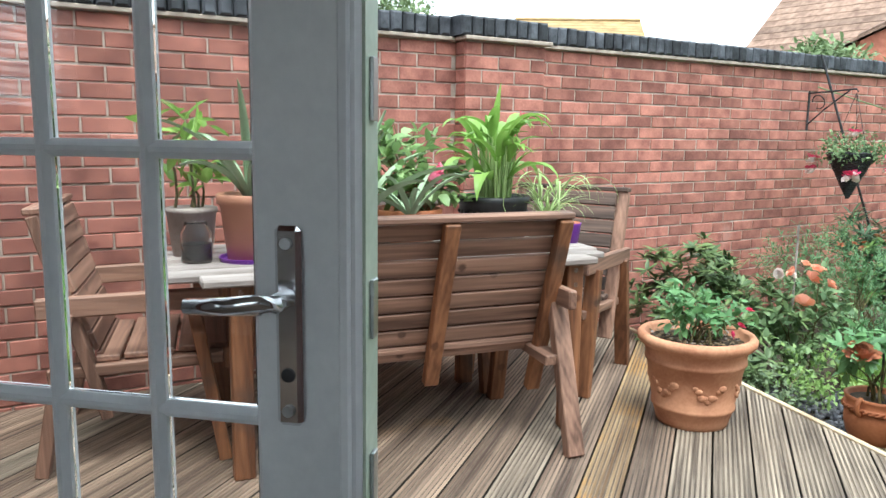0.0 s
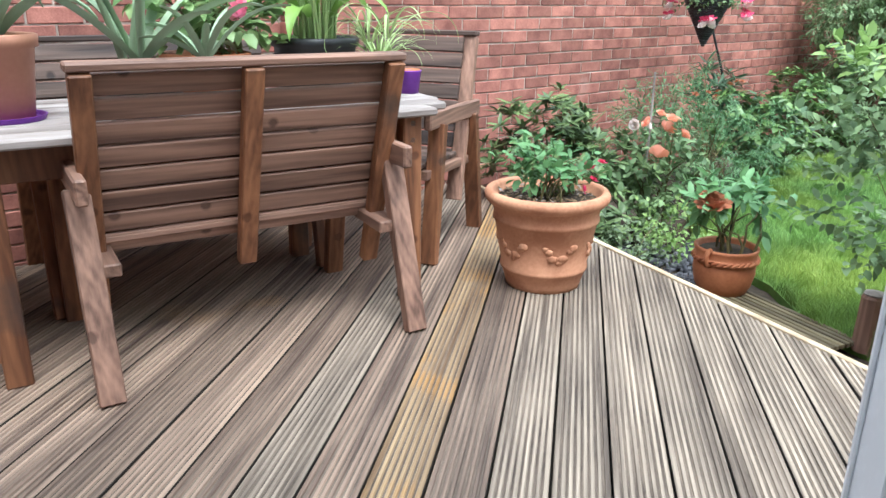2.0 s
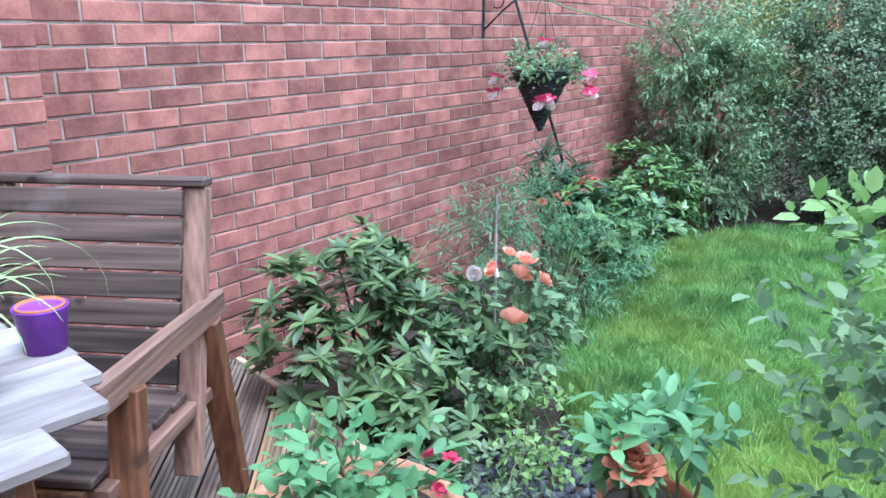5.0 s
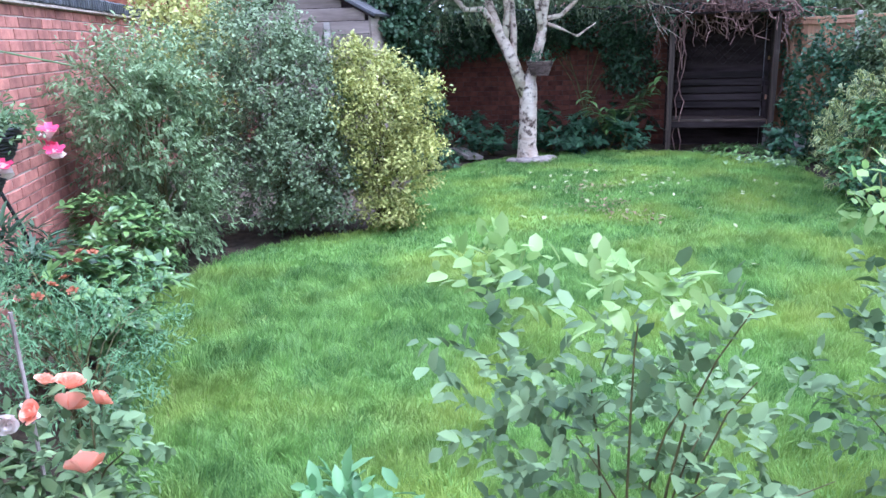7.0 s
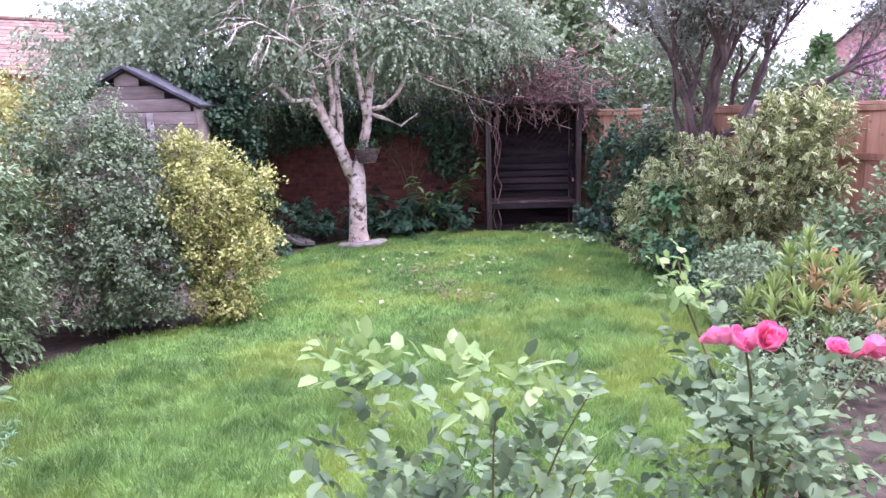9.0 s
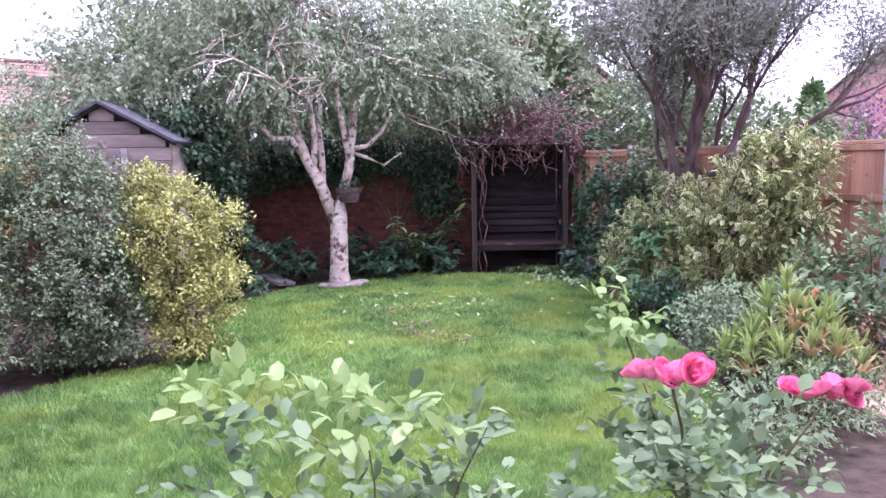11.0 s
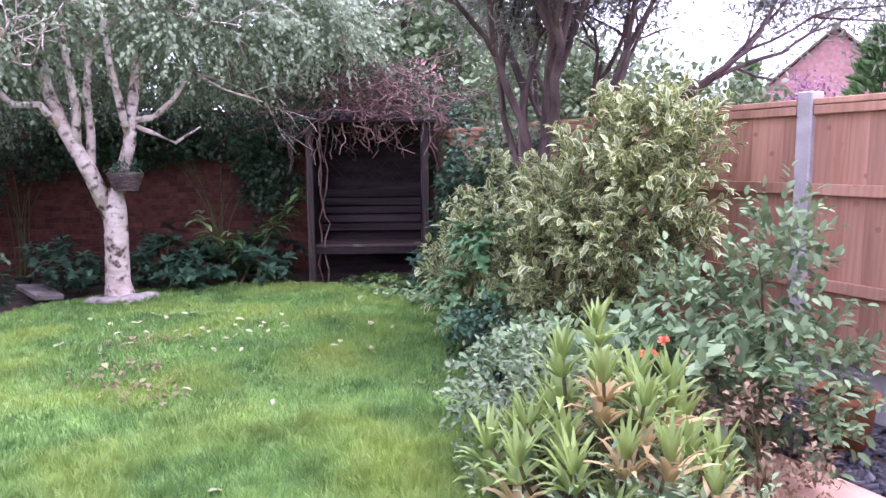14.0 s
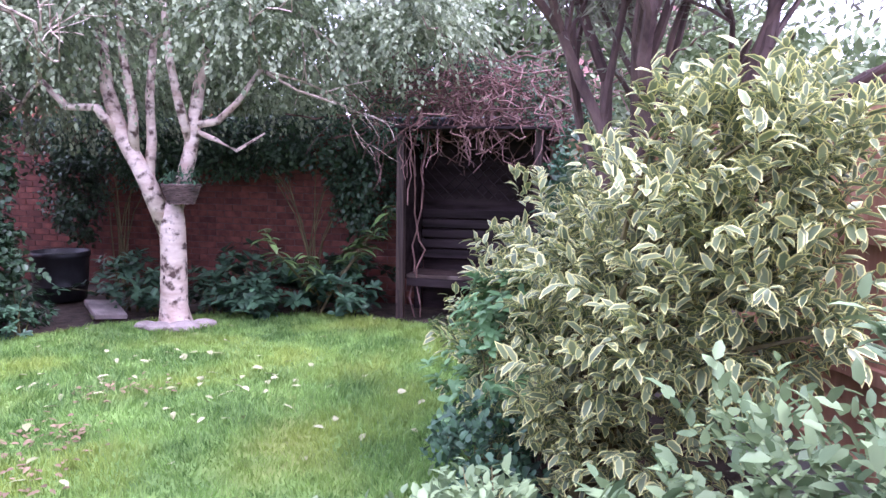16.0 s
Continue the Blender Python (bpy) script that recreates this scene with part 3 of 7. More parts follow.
def flower(parent, at, size, material, rings=3, petals=6, name="flower", seed=0, tilt=0.4, label=""):
    r = np.random.default_rng(seed)
    P, D, U, ls = [], [], [], []
    axis = np.array([r.normal(0, tilt), r.normal(0, tilt), 1.0])
    axis /= np.linalg.norm(axis)
    x = np.cross(axis, [0.3, 0.7, 0.2])
    x /= np.linalg.norm(x)
    y = np.cross(axis, x)
    for k in range(rings):
        for i in range(petals):
            a = 2 * math.pi * (i + 0.5 * k + r.normal(0, 0.1)) / petals
            side = x * math.cos(a) + y * math.sin(a)
            P.append(np.array(at) + side * size * 0.06 * (rings - k))
            D.append(side * (1.0 - 0.28 * k) + axis * (0.25 + 0.5 * k))
            U.append(axis + side * -0.4)
            ls.append(size * (0.55 - 0.07 * k))
    ls = np.array(ls)
    me = leaf_mesh(name, P, D, U, ls, ls * 0.85, fold=0.2, curl=-0.12, at=0.6)
    return mesh_ob(name, me, material, parent, label)


def rose_head(parent, at, size, material, seed=0, tilt=0.4, rings=4, petals=5, name="flower", label="", flare=0.35):
    """A full rose: rings of rounded, cupped petals, the outer ones flaring; size is its width."""
    r = np.random.default_rng(seed)
    V, F, n = [], [], 0
    R = Matrix.Rotation(r.normal(0, tilt), 3, 'X') @ Matrix.Rotation(r.normal(0, tilt), 3, 'Y')
    for k in range(rings):
        g = 1 - k / rings
        for i in range(petals):
            a0 = 2 * math.pi * (i + 0.5 * k) / petals + r.normal(0, 0.12)
            tall = size * (0.58 + 0.22 * (1 - g)) * r.uniform(0.85, 1.1)
            for v in range(5):
                t = v / 4
                rad = size * 0.5 * (0.12 + 0.88 * g) * (math.sin(t * 1.45) + flare * g * t ** 3)
                for u in range(5):
                    q = u / 2 - 1
                    spread_ = (0.25 + 0.75 * math.sin(min(t * 1.9, 1.57))) * 0.72 * q
                    z = tall * (t ** 1.25) * (1 - 0.22 * q * q) - flare * g * size * 0.22 * t ** 4 + r.normal(0, size * 0.012)
                    rr_ = rad * (1 + r.normal(0, 0.03)) + 0.001
                    p = R @ Vector((rr_ * math.cos(a0 + spread_), rr_ * math.sin(a0 + spread_), z - size * 0.2))
                    V.append((at[0] + p.x, at[1] + p.y, at[2] + p.z))
            for v in range(4):
                for u in range(4):
                    o = n + v * 5 + u
                    F.append((o, o + 1, o + 6, o + 5))
            n += 25
    return mesh_ob(name, fast_mesh(name, V, F), material, parent, label, smooth=True)


def broad_leaf(parent, base, turn, climb, length, width, bend, material, name="leaf", segments=8):
    """One broad pointed leaf that leaves its stalk at the angle climb and arches over."""
    d, s_ = np.array([math.cos(turn), math.sin(turn), 0]), np.array([-math.sin(turn), math.cos(turn), 0])
    V, F = [], []
    p, a = np.array(base, float), climb
    for k in range(segments + 1):
        t = k / segments
        w = width * math.sin(math.pi * min(0.06 + 0.94 * t, 0.995) ** 0.85) + 0.0015
        up = np.array([0, 0, math.cos(a)]) - d * math.sin(a)
        V += [p - s_ * w / 2 + up * w * 0.16, p - s_ * w / 4 + up * w * 0.04, p - up * w * 0.03, p + s_ * w / 4 + up * w * 0.04, p + s_ * w / 2 + up * w * 0.16]
        if k:
            o = 5 * k
            F += [(o - 5 + j, o - 4 + j, o + 1 + j, o + j) for j in range(4)]
        p = p + (d * math.cos(a) + np.array([0, 0, math.sin(a)])) * length / segments
        a -= bend / segments * (0.5 + t)
    return mesh_ob(name, fast_mesh(name, V, F), material, parent, smooth=True)


# ---- brick walls ----
def brick_piece(name, l, d, h, bevel=0.005):
    bm = bmesh.new()
    a = [(-l / 2, 0), (l / 2, 0), (l / 2, h), (-l / 2, h)]
    b = [(-l / 2 + bevel, bevel), (l / 2 - bevel, bevel), (l / 2 - bevel, h - bevel), (-l / 2 + bevel, h - bevel)]
    back = [bm.verts.new((x, d, z)) for x, z in a]
    rim = [bm.verts.new((x, bevel, z)) for x, z in a]
    front = [bm.verts.new((x, 0, z)) for x, z in b]
    bm.faces.new(front)
    for i in range(4):
        j = (i + 1) % 4
        bm.faces.new((back[i], back[j], rim[j], rim[i]))
        bm.faces.new((rim[i], rim[j], front[j], front[i]))
    bmesh.ops.recalc_face_normals(bm, faces=bm.faces[:])
    me = bpy.data.meshes.new(name)
    bm.to_mesh(me)
    bm.free()
    return me


def laid_bricks(x0, x1, z0, courses, r):
    """Places (x, z, length) of bricks in stretcher bond."""
    out = []
    for c in range(courses):
        x = x0 - (0.1125 if c % 2 else 0.0)
        while x < x1:
            a, b = max(x, x0), min(x + 0.215, x1)
            if b - a > 0.04:
                out.append(((a + b) / 2, z0 + 0.075 * c + 0.005 + r.normal(0, 0.0012), b - a))
            x += 0.225
    return out


def brick_skin(wall, m, places, own, material, r, y=0.0):
    """Lays bricks over a wall's face: those in the stretch `own` as pieces, the rest in one part."""
    full, shorter = brick_piece("brick", 0.216, 0.03, 0.0665, 0.0035), brick_piece("brick", 0.1035, 0.03, 0.0665, 0.0035)
    for me in (full, shorter):
        me.materials.append(material)
    V, F, n = [], [], 0
    made = 0
    for x, z, l in places:
        dy, tilt = max(-0.003, min(0.0025, r.normal(0, 0.0016))), r.normal(0, 0.004)
        if own[0] < x < own[1] and own[2] < z < own[3] and made < 300 and (l > 0.2 or 0.09 < l < 0.115):
            ob = new("brick", full if l > 0.2 else shorter)
            ob.parent = wall
            ob.matrix_parent_inverse = Matrix.Identity(4)
            ob.matrix_local = m @ Matrix.Translation((x, y + dy, z)) @ Matrix.Rotation(tilt, 4, 'Y')
            made += 1
        else:
            h, e = 0.0665, 0.0035
            q = [(-l / 2, 0.03, 0), (l / 2, 0.03, 0), (l / 2, 0.03, h), (-l / 2, 0.03, h), (-l / 2, e, 0), (l / 2, e, 0), (l / 2, e, h), (-l / 2, e, h),
                 (-l / 2 + e, 0, e), (l / 2 - e, 0, e), (l / 2 - e, 0, h - e), (-l / 2 + e, 0, h - e)]
            V += [(x + a, y + dy + b, z + c + a * tilt) for a, b, c in q]
            for i in range(4):
                j = (i + 1) % 4
                F += [(n + i, n + j, n + 4 + j, n + 4 + i), (n + 4 + i, n + 4 + j, n + 8 + j, n + 8 + i)]
            F.append((n + 8, n + 9, n + 10, n + 11))
            n += 12
    me = fast_mesh("brickwork", V, F)
    me.polygons.foreach_set("use_smooth", [False] * len(me.polygons))
    me.transform(m)
    ob = mesh_ob("brickwork", me, material, wall)
    tagged(ob, kind="stuff")


r = np.random.default_rng(11)
WALL_Y = 5.03
wall = tagged(part("wall_north", box((17.4, 0.2, 1.96), pose(5.1, WALL_Y + 0.106, 0.755)), MORTAR), "red brick garden wall with pale mortar and white salt stains", "wall", kind="structure")
pier = tagged(part("wall_north_pier", box((0.54, 0.13, 1.96), pose(1.74, WALL_Y - 0.037, 0.755)), MORTAR), "red brick pier of the garden wall", "wall pier", kind="structure")
places = laid_bricks(-3.5, 13.6, -0.22, 26, r)
places = [b for b in places if not (1.5 < b[0] < 2.0)]
brick_skin(wall, Matrix.Translation((0, WALL_Y, 0)) , places, (2.0, 4.7, 0.25, 2.0), BRICK, r)
brick_skin(pier, Matrix.Translation((0, WALL_Y - 0.108, 0)), laid_bricks(1.465, 2.015, -0.22, 26, r), (0, 0, 0, 0), BRICK, r)
brick_skin(pier, Matrix.Translation((1.461, WALL_Y, 0)) @ Matrix.Rotation(-math.pi / 2, 4, 'Z'), [(0.052, -0.215 + 0.075 * c, 0.092) for c in range(26)], (0, 0, 0, 0), BRICK, r)
cap = brick_piece("coping_brick", 0.066, 0.27, 0.105, 0.012)
cap.materials.append(BLUE_BRICK)
bed = tagged(part("wall_north_creasing", box((17.4, 0.25, 0.022), pose(5.1, WALL_Y + 0.09, 1.745), 0.004), MORTAR), "pale mortar bed under the coping", "wall top", kind="structure")
bed2 = tagged(part("wall_north_creasing", box((0.6, 0.12, 0.022), pose(1.74, WALL_Y - 0.088, 1.745), 0.004), MORTAR), "pale mortar bed under the pier coping", "wall top", kind="structure")
x = -3.5
while x < 13.6:
    out = 0.145 if 1.44 < x < 2.04 else 0.045
    ob = new("coping_brick", cap)
    ob.parent = wall
    ob.matrix_local = wall.matrix_world.inverted() @ Matrix.Translation((x, WALL_Y - out + r.normal(0, 0.002), 1.757 + r.normal(0, 0.0015)))
    x += 0.075


# ---- house and its garden door ----
A = radians(39.5)
HM = Matrix.Translation((-0.49, 2.02, 0)) @ Matrix.Rotation(A - math.pi / 2, 4, 'Z')   # x along the facade, y outwards


def setting(name, size, at, material, label, category, m=HM):
    return tagged(part(name, box(size, m @ Matrix.Translation(at)), material), label, category, kind="structure")


# Outer faces stay unseen and reuse the end wall's darkened brick.
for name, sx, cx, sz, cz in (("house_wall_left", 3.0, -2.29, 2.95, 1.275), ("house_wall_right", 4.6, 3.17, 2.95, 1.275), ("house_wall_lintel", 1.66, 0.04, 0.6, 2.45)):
    setting(name, (sx, 0.25, sz), (cx, -0.13, cz), DARKENED_BRICK, "red brick house wall", "wall")
# The gap in the unseen back wall is added to brighten the room.
for name, size, at in (("room_wall_left", (0.1, 2.0, 2.5), (-2.2, -1.26, 1.23)), ("room_wall_left_pier", (0.1, 0.3, 2.5), (-2.2, -3.31, 1.23)), ("room_wall_left_sill", (0.1, 0.896, 1.35), (-2.2, -2.711, 0.655)), ("room_wall_left_head", (0.1, 0.896, 0.33), (-2.2, -2.711, 2.315)), ("room_wall_right", (0.1, 3.2, 2.5), (2.3, -1.86, 1.23)), ("room_wall_back", (1.4, 0.1, 2.5), (-1.55, -3.52, 1.23)), ("room_wall_back_pier", (1.0, 0.1, 2.5), (1.85, -3.52, 1.23)), ("room_wall_back_sill", (2.196, 0.1, 0.9), (0.25, -3.52, 0.43)), ("room_wall_back_head", (2.196, 0.1, 0.38), (0.25, -3.52, 2.29))):
    setting(name, size, at, PLASTER, "plain plastered room wall", "wall")
setting("room_ceiling", (4.6, 3.36, 0.1), (0.05, -1.94, 2.54), PLASTER, "plain white room ceiling", "ceiling")
setting("room_floor", (4.6, 3.30, 0.2), (0.05, -1.91, -0.105), CARPET, "brown room floor", "floor")
setting("door_threshold", (1.62, 0.22, 0.1), (0.04, -0.12, -0.035), UPVC, "white door threshold", "threshold")
for name, size, at in (("door_frame_left", (0.058, 0.09, 2.1), (-0.755, -0.05, 1.06)), ("door_frame_right", (0.056, 0.09, 2.1), (0.835, -0.05, 1.06)), ("door_frame_head", (1.53, 0.09, 0.06), (0.04, -0.05, 2.105))):
    setting(name, size, at, UPVC, "white door frame", "door frame")

blind = thing("window_1", "small room window with a white slatted blind", "window", HM @ Matrix.Translation((-2.2, -2.71, 1.33)), kind="structure")
for i in range(20):
    part("blind_slat", box((0.030, 0.87, 0.003), pose(0.03, 0, 0.03 + 0.04 * i, 0, 35)), UPVC, blind)


def door_leaf(name, label, m, handed):
    """A glazed leaf: hinge at the origin, free edge at x = 0.72, the room on the side handed (-1 or 1) of y."""
    W, H, st = 0.69, 2.02, 0.13
    t = thing(name, label, "door", m, kind="structure")
    for nm, size, at in (("stile", (st, 0.06, H), (W - st / 2, 0, 0.03 + H / 2)), ("stile", (st, 0.06, H), (st / 2 + 0.004, 0, 0.03 + H / 2)),
                         ("rail", (W - 2 * st - 0.006, 0.058, 0.12), (W / 2 + 0.002, 0, 0.091)), ("rail", (W - 2 * st - 0.006, 0.058, 0.1), (W / 2 + 0.002, 0, H - 0.021))):
        part(nm, box(size, pose(*at), 0.006), UPVC, t)
    x0, x1, z0, z1 = st + 0.004, W - st, 0.152, H - 0.072
    xs = [x0 + (x1 - x0) * k / 3 for k in range(4)]
    zs = [z0, 0.565, 0.887, 1.209, 1.531, z1]
    for x in xs[1:-1]:
        part("glazing_bar", box((0.022, 0.034, z1 - z0), pose(x, 0, (z0 + z1) / 2), 0.008), UPVC, t)
    for z in zs[1:-1]:
        part("glazing_bar", box((x1 - x0, 0.030, 0.022), pose((x0 + x1) / 2, 0, z), 0.008), UPVC, t)
    for i in range(3):
        for j in range(5):
            g = part("pane", box((xs[i + 1] - xs[i] - 0.023, 0.006, zs[j + 1] - zs[j] - 0.023), pose((xs[i] + xs[i + 1]) / 2, 0, (zs[j] + zs[j + 1]) / 2)), GLASS, t)
            g.visible_shadow = False
    hs = handed
    x = W - st + 0.047
    plate = part("handle_plate", box((0.032, 0.012, 0.235), pose(x, hs * 0.036, 1.01), 0.0055), CHROME, t, "polished chrome handle plate")
    bm = tube([(x, hs * 0.042, 1.046), (x, hs * 0.075, 1.046), (x - 0.012, hs * 0.085, 1.046), (x - 0.05, hs * 0.088, 1.043), (x - 0.102, hs * 0.083, 1.039)], [0.011, 0.011, 0.0115, 0.0105, 0.009], 10)
    part("lever", bm, CHROME, plate, "polished chrome lever", True)
    for z in (0.912, 1.108):
        part("screw", lathe([(0.001, 0), (0.007, 0), (0.007, 0.004), (0.001, 0.004)], 10, pose(x, hs * 0.042, z) @ pose(0, 0, 0, -90 * hs)), STEEL, plate)
    part("keyhole", lathe([(0.001, 0), (0.009, 0), (0.008, 0.003), (0.001, 0.0035)], 12, pose(x, hs * 0.0418, 0.955) @ pose(0, 0, 0, -90 * hs)), DARK_METAL, plate, "dark key cylinder")
    part("face_bead", box((0.014, 0.008, H - 0.03), pose(W - 0.018, hs * 0.032, 0.03 + H / 2), 0.003), UPVC, t)
    part("edge_strip", box((0.004, 0.046, H - 0.02), pose(W + 0.0022, 0, 0.03 + H / 2)), UPVC_EDGE, t, "white door edge tinted with green garden light")
    for z in (0.35, 0.82, 1.03, 1.28, 1.62, 1.86):
        part("lock_keep", box((0.005, 0.018, 0.07), pose(W + 0.0068, 0, z), 0.001), STEEL, t, "steel lock plate")
    return t


door_leaf("door_1", "white glazed garden door leaf standing slightly ajar", HM @ Matrix.Translation((-0.715, -0.03, 0)) @ Matrix.Rotation(radians(8), 4, 'Z'), -1)
door_leaf("door_2", "white glazed garden door leaf standing open", HM @ Matrix.Translation((0.80, -0.0, 0)) @ Matrix.Rotation(radians(87), 4, 'Z'), 1)

# ---- deck ----
n_ax, p_ax = Vector((math.cos(A), math.sin(A))), Vector((-math.sin(A), math.cos(A)))
EDGE_A, EDGE_D = Vector((2.33, 3.64)), Vector((0.26, 0.965)).normalized()
deck = thing("deck", "weathered ribbed timber deck with a wet brown board", "deck", Matrix.Identity(4), kind="structure")


def board_end(q):
    """How far a line at offset q runs before it meets the garden wall or the deck's edge."""
    s_wall = (4.995 - p_ax.y * q) / n_ax.y
    nx = Vector((EDGE_D.y, -EDGE_D.x))
    s_edge = (nx.dot(EDGE_A) - nx.dot(p_ax) * q) / nx.dot(n_ax)
    return min(s_wall, s_edge)


PITCH, WIDTH = 0.1475, 0.1398
groove = [(0.0, -0.028), (0.0, -0.003), (0.003, 0.0)]
k = 7
for i in range(k):
    a = 0.008 + (WIDTH - 0.016) * i / k
    b = (WIDTH - 0.016) / k
    groove += [(a + b * 0.22, 0.0), (a + b * 0.34, -0.0045), (a + b * 0.66, -0.0045), (a + b * 0.78, 0.0)]
groove += [(WIDTH - 0.003, 0.0), (WIDTH, -0.003), (WIDTH, -0.028)]
q0 = 0.74 - 14 * PITCH
count = 0
rb = np.random.default_rng(3)
for i in range(60):
    q = q0 + i * PITCH
    s0 = 0.965
    if min(board_end(q), board_end(q + WIDTH)) < s0 + 0.02 or q > 5.2:
        continue
    bm = bmesh.new()
    lo, hi = [], []
    dz = rb.normal(0, 0.0012)
    for w, z in groove:
        lo.append(bm.verts.new((s0, q + w, z + dz)))
        hi.append(bm.verts.new((max(board_end(q + w), s0 + 0.01), q + w, z + dz)))
    for j in range(len(groove) - 1):
        bm.faces.new((lo[j], hi[j], hi[j + 1], lo[j + 1]))
    bm.faces.new(list(reversed(hi)))
    bm.faces.new(lo)
    warm = 1.715 < q + 0.07 < 1.862
    damp = (q > 1.55 and not warm) and (q < 2.0 or rb.random() < 0.85)
    ob = part("deck_board", bm, DECK_WARM if warm else DECK_BROWN if damp else DECK, deck)
    ob.data.materials.append(GROOVE_DIRT)
    ob.data.materials.append(GAP_DIRT)
    for j in range(k):
        ob.data.polygons[4 + 4 * j].material_index = 1
    for j in (0, len(groove) - 2):
        ob.data.polygons[j].material_index = 2
    ob.matrix_local = Matrix.Rotation(A, 4, 'Z')
nx = Vector((EDGE_D.y, -EDGE_D.x))
low, top = EDGE_A - EDGE_D * 3.6, EDGE_A + EDGE_D * 1.38
mid2, ln = (low + top) / 2 + nx * 0.016, (top - low).length
ang = math.degrees(math.atan2(EDGE_D.y, EDGE_D.x))
part("edge_strip", box((ln, 0.028, 0.03), pose(mid2.x, mid2.y, -0.008, 0, 0, ang), 0.003), STRIP, deck, "pale timber edging strip")
part("fascia", box((ln, 0.024, 0.17), pose(mid2.x, mid2.y, -0.112, 0, 0, ang)), DECK, deck, "dark timber fascia under the deck edge")
bm = bmesh.new()
poly = [(-3.2, 4.98), (-0.42, 2.06), (1.0, 0.35), (1.35, -0.05), (2.2, 3.3), (2.66, 4.98)]
bm.faces.new([bm.verts.new((x, y, -0.06)) for x, y in poly])
part("joist_bed", bm, GAP_DIRT, deck)


# ---- garden furniture ----
def garden_seat(name, label, m, W, middle, group, wood=None, frame_wood=None):
    """A slatted timber seat with arms; it faces +y, its back stands at y = 0."""
    wood, frame_wood = wood or WOOD, frame_wood or WOOD_RED
    leg_wood, arm_wood = (WOOD_UP, WOOD_ARM) if wood == WOOD else (frame_wood, WOOD_ARM)
    t = thing(name, label, "garden bench" if W > 0.8 else "garden chair", m, group)
    h = W / 2
    b0, b1 = Vector((0, 0.07, 0.36)), Vector((0, -0.10, 0.915 if middle else 0.93))
    for x in ((-h + 0.03, 0, h - 0.03) if middle else (-h + 0.03, h - 0.03)):
        lower = 0.10 if x == 0 else 0.18
        d = (b1 - b0).normalized()
        part("back_post", beam((x, b0.y - 0.028 - d.y * lower, b0.z - d.z * lower), (x, b1.y - 0.028 + (0 if middle else 0.014), b1.z), 0.042, 0.058 if middle else 0.07, 0.004, (1, 0, 0)), frame_wood if middle else WOOD_UP, t)
    slats = 8
    for i in range(slats):
        f = (i + 0.5) / slats
        c = b0.lerp(b1, f) + Vector((0, 0.02 - 0.012 * math.sin(f * 3.1) * (0 if middle else 1), 0))
        ob = part("back_slat", box((W - (0.02 if middle else 0.104), 0.022, 0.064 if middle else 0.068), pose(c.x, c.y, c.z, 17), 0.004), wood, t)
    part("top_rail", box((W + 0.01, 0.062, 0.024), pose(0, b1.y - 0.012, b1.z + 0.016, 4), 0.005), wood, t)
    for i in range(5):
        part("seat_slat", box((W - 0.06, 0.082, 0.022), pose(0, 0.10 + 0.094 * i, 0.405 + 0.006 * i), 0.004), wood, t)
    for sx in (-1, 1):
        x = sx * (h + 0.005)
        low, back_, heel = (0.0, -0.15, -0.20) if middle else (0.0, -0.12, -0.13)
        part("arm", beam((x, back_, 0.605 + low), (x, 0.53, 0.625 + low), 0.075, 0.034, 0.006, (1, 0, 0)), arm_wood, t)
        part("rear_leg", beam((x, -0.02, 0.59 + low), (x, heel, 0.0), 0.046, 0.072, 0.004, (1, 0, 0)), leg_wood, t)
        part("front_leg", beam((x, 0.40, 0.60 + low), (x, 0.50, 0.0), 0.046, 0.072, 0.004, (1, 0, 0)), frame_wood, t)
        part("side_rail", beam((x - sx * 0.046, -0.10, 0.36), (x - sx * 0.046, 0.50, 0.39), 0.04, 0.075, 0.004, (1, 0, 0)), arm_wood, t)
        for y, z in ((0.425, 0.44), (0.435, 0.36)) if middle else ((0.425, 0.44), (0.435, 0.36), (-0.05, 0.47), (-0.062, 0.41), (-0.074, 0.35)):
            part("bolt", lathe([(0.001, 0), (0.009, 0), (0.007, 0.006), (0.001, 0.007)], 8, pose(x + sx * 0.023, y, z, 0, 90 * sx)), STEEL, t)
    part("front_rail", box((W - 0.1, 0.03, 0.085), pose(0, 0.515, 0.372), 0.004), frame_wood, t)
    return t


garden_seat("garden_bench", "weathered brown slatted bench pushed against the table", pose(0.583, 3.695, 0, 0, 0, -8.5), 0.985, True, "seats round the garden table")
garden_seat("garden_bench", "dark slatted bench between table and brick wall", pose(0.70, 4.74, 0, 0, 0, 174), 1.02, True, "seats round the garden table", WOOD_DARK)
garden_seat("garden_chair", "dark weathered slatted armchair beside the flower bed", pose(1.805, 4.445, 0, 0, 0, 119), 0.62, False, "seats round the garden table", WOOD_DARK)
garden_seat("garden_chair", "faded grey-brown slatted armchair at the table end", pose(-0.53, 4.50, 0, 0, 0, -104), 0.62, False, "seats round the garden table")

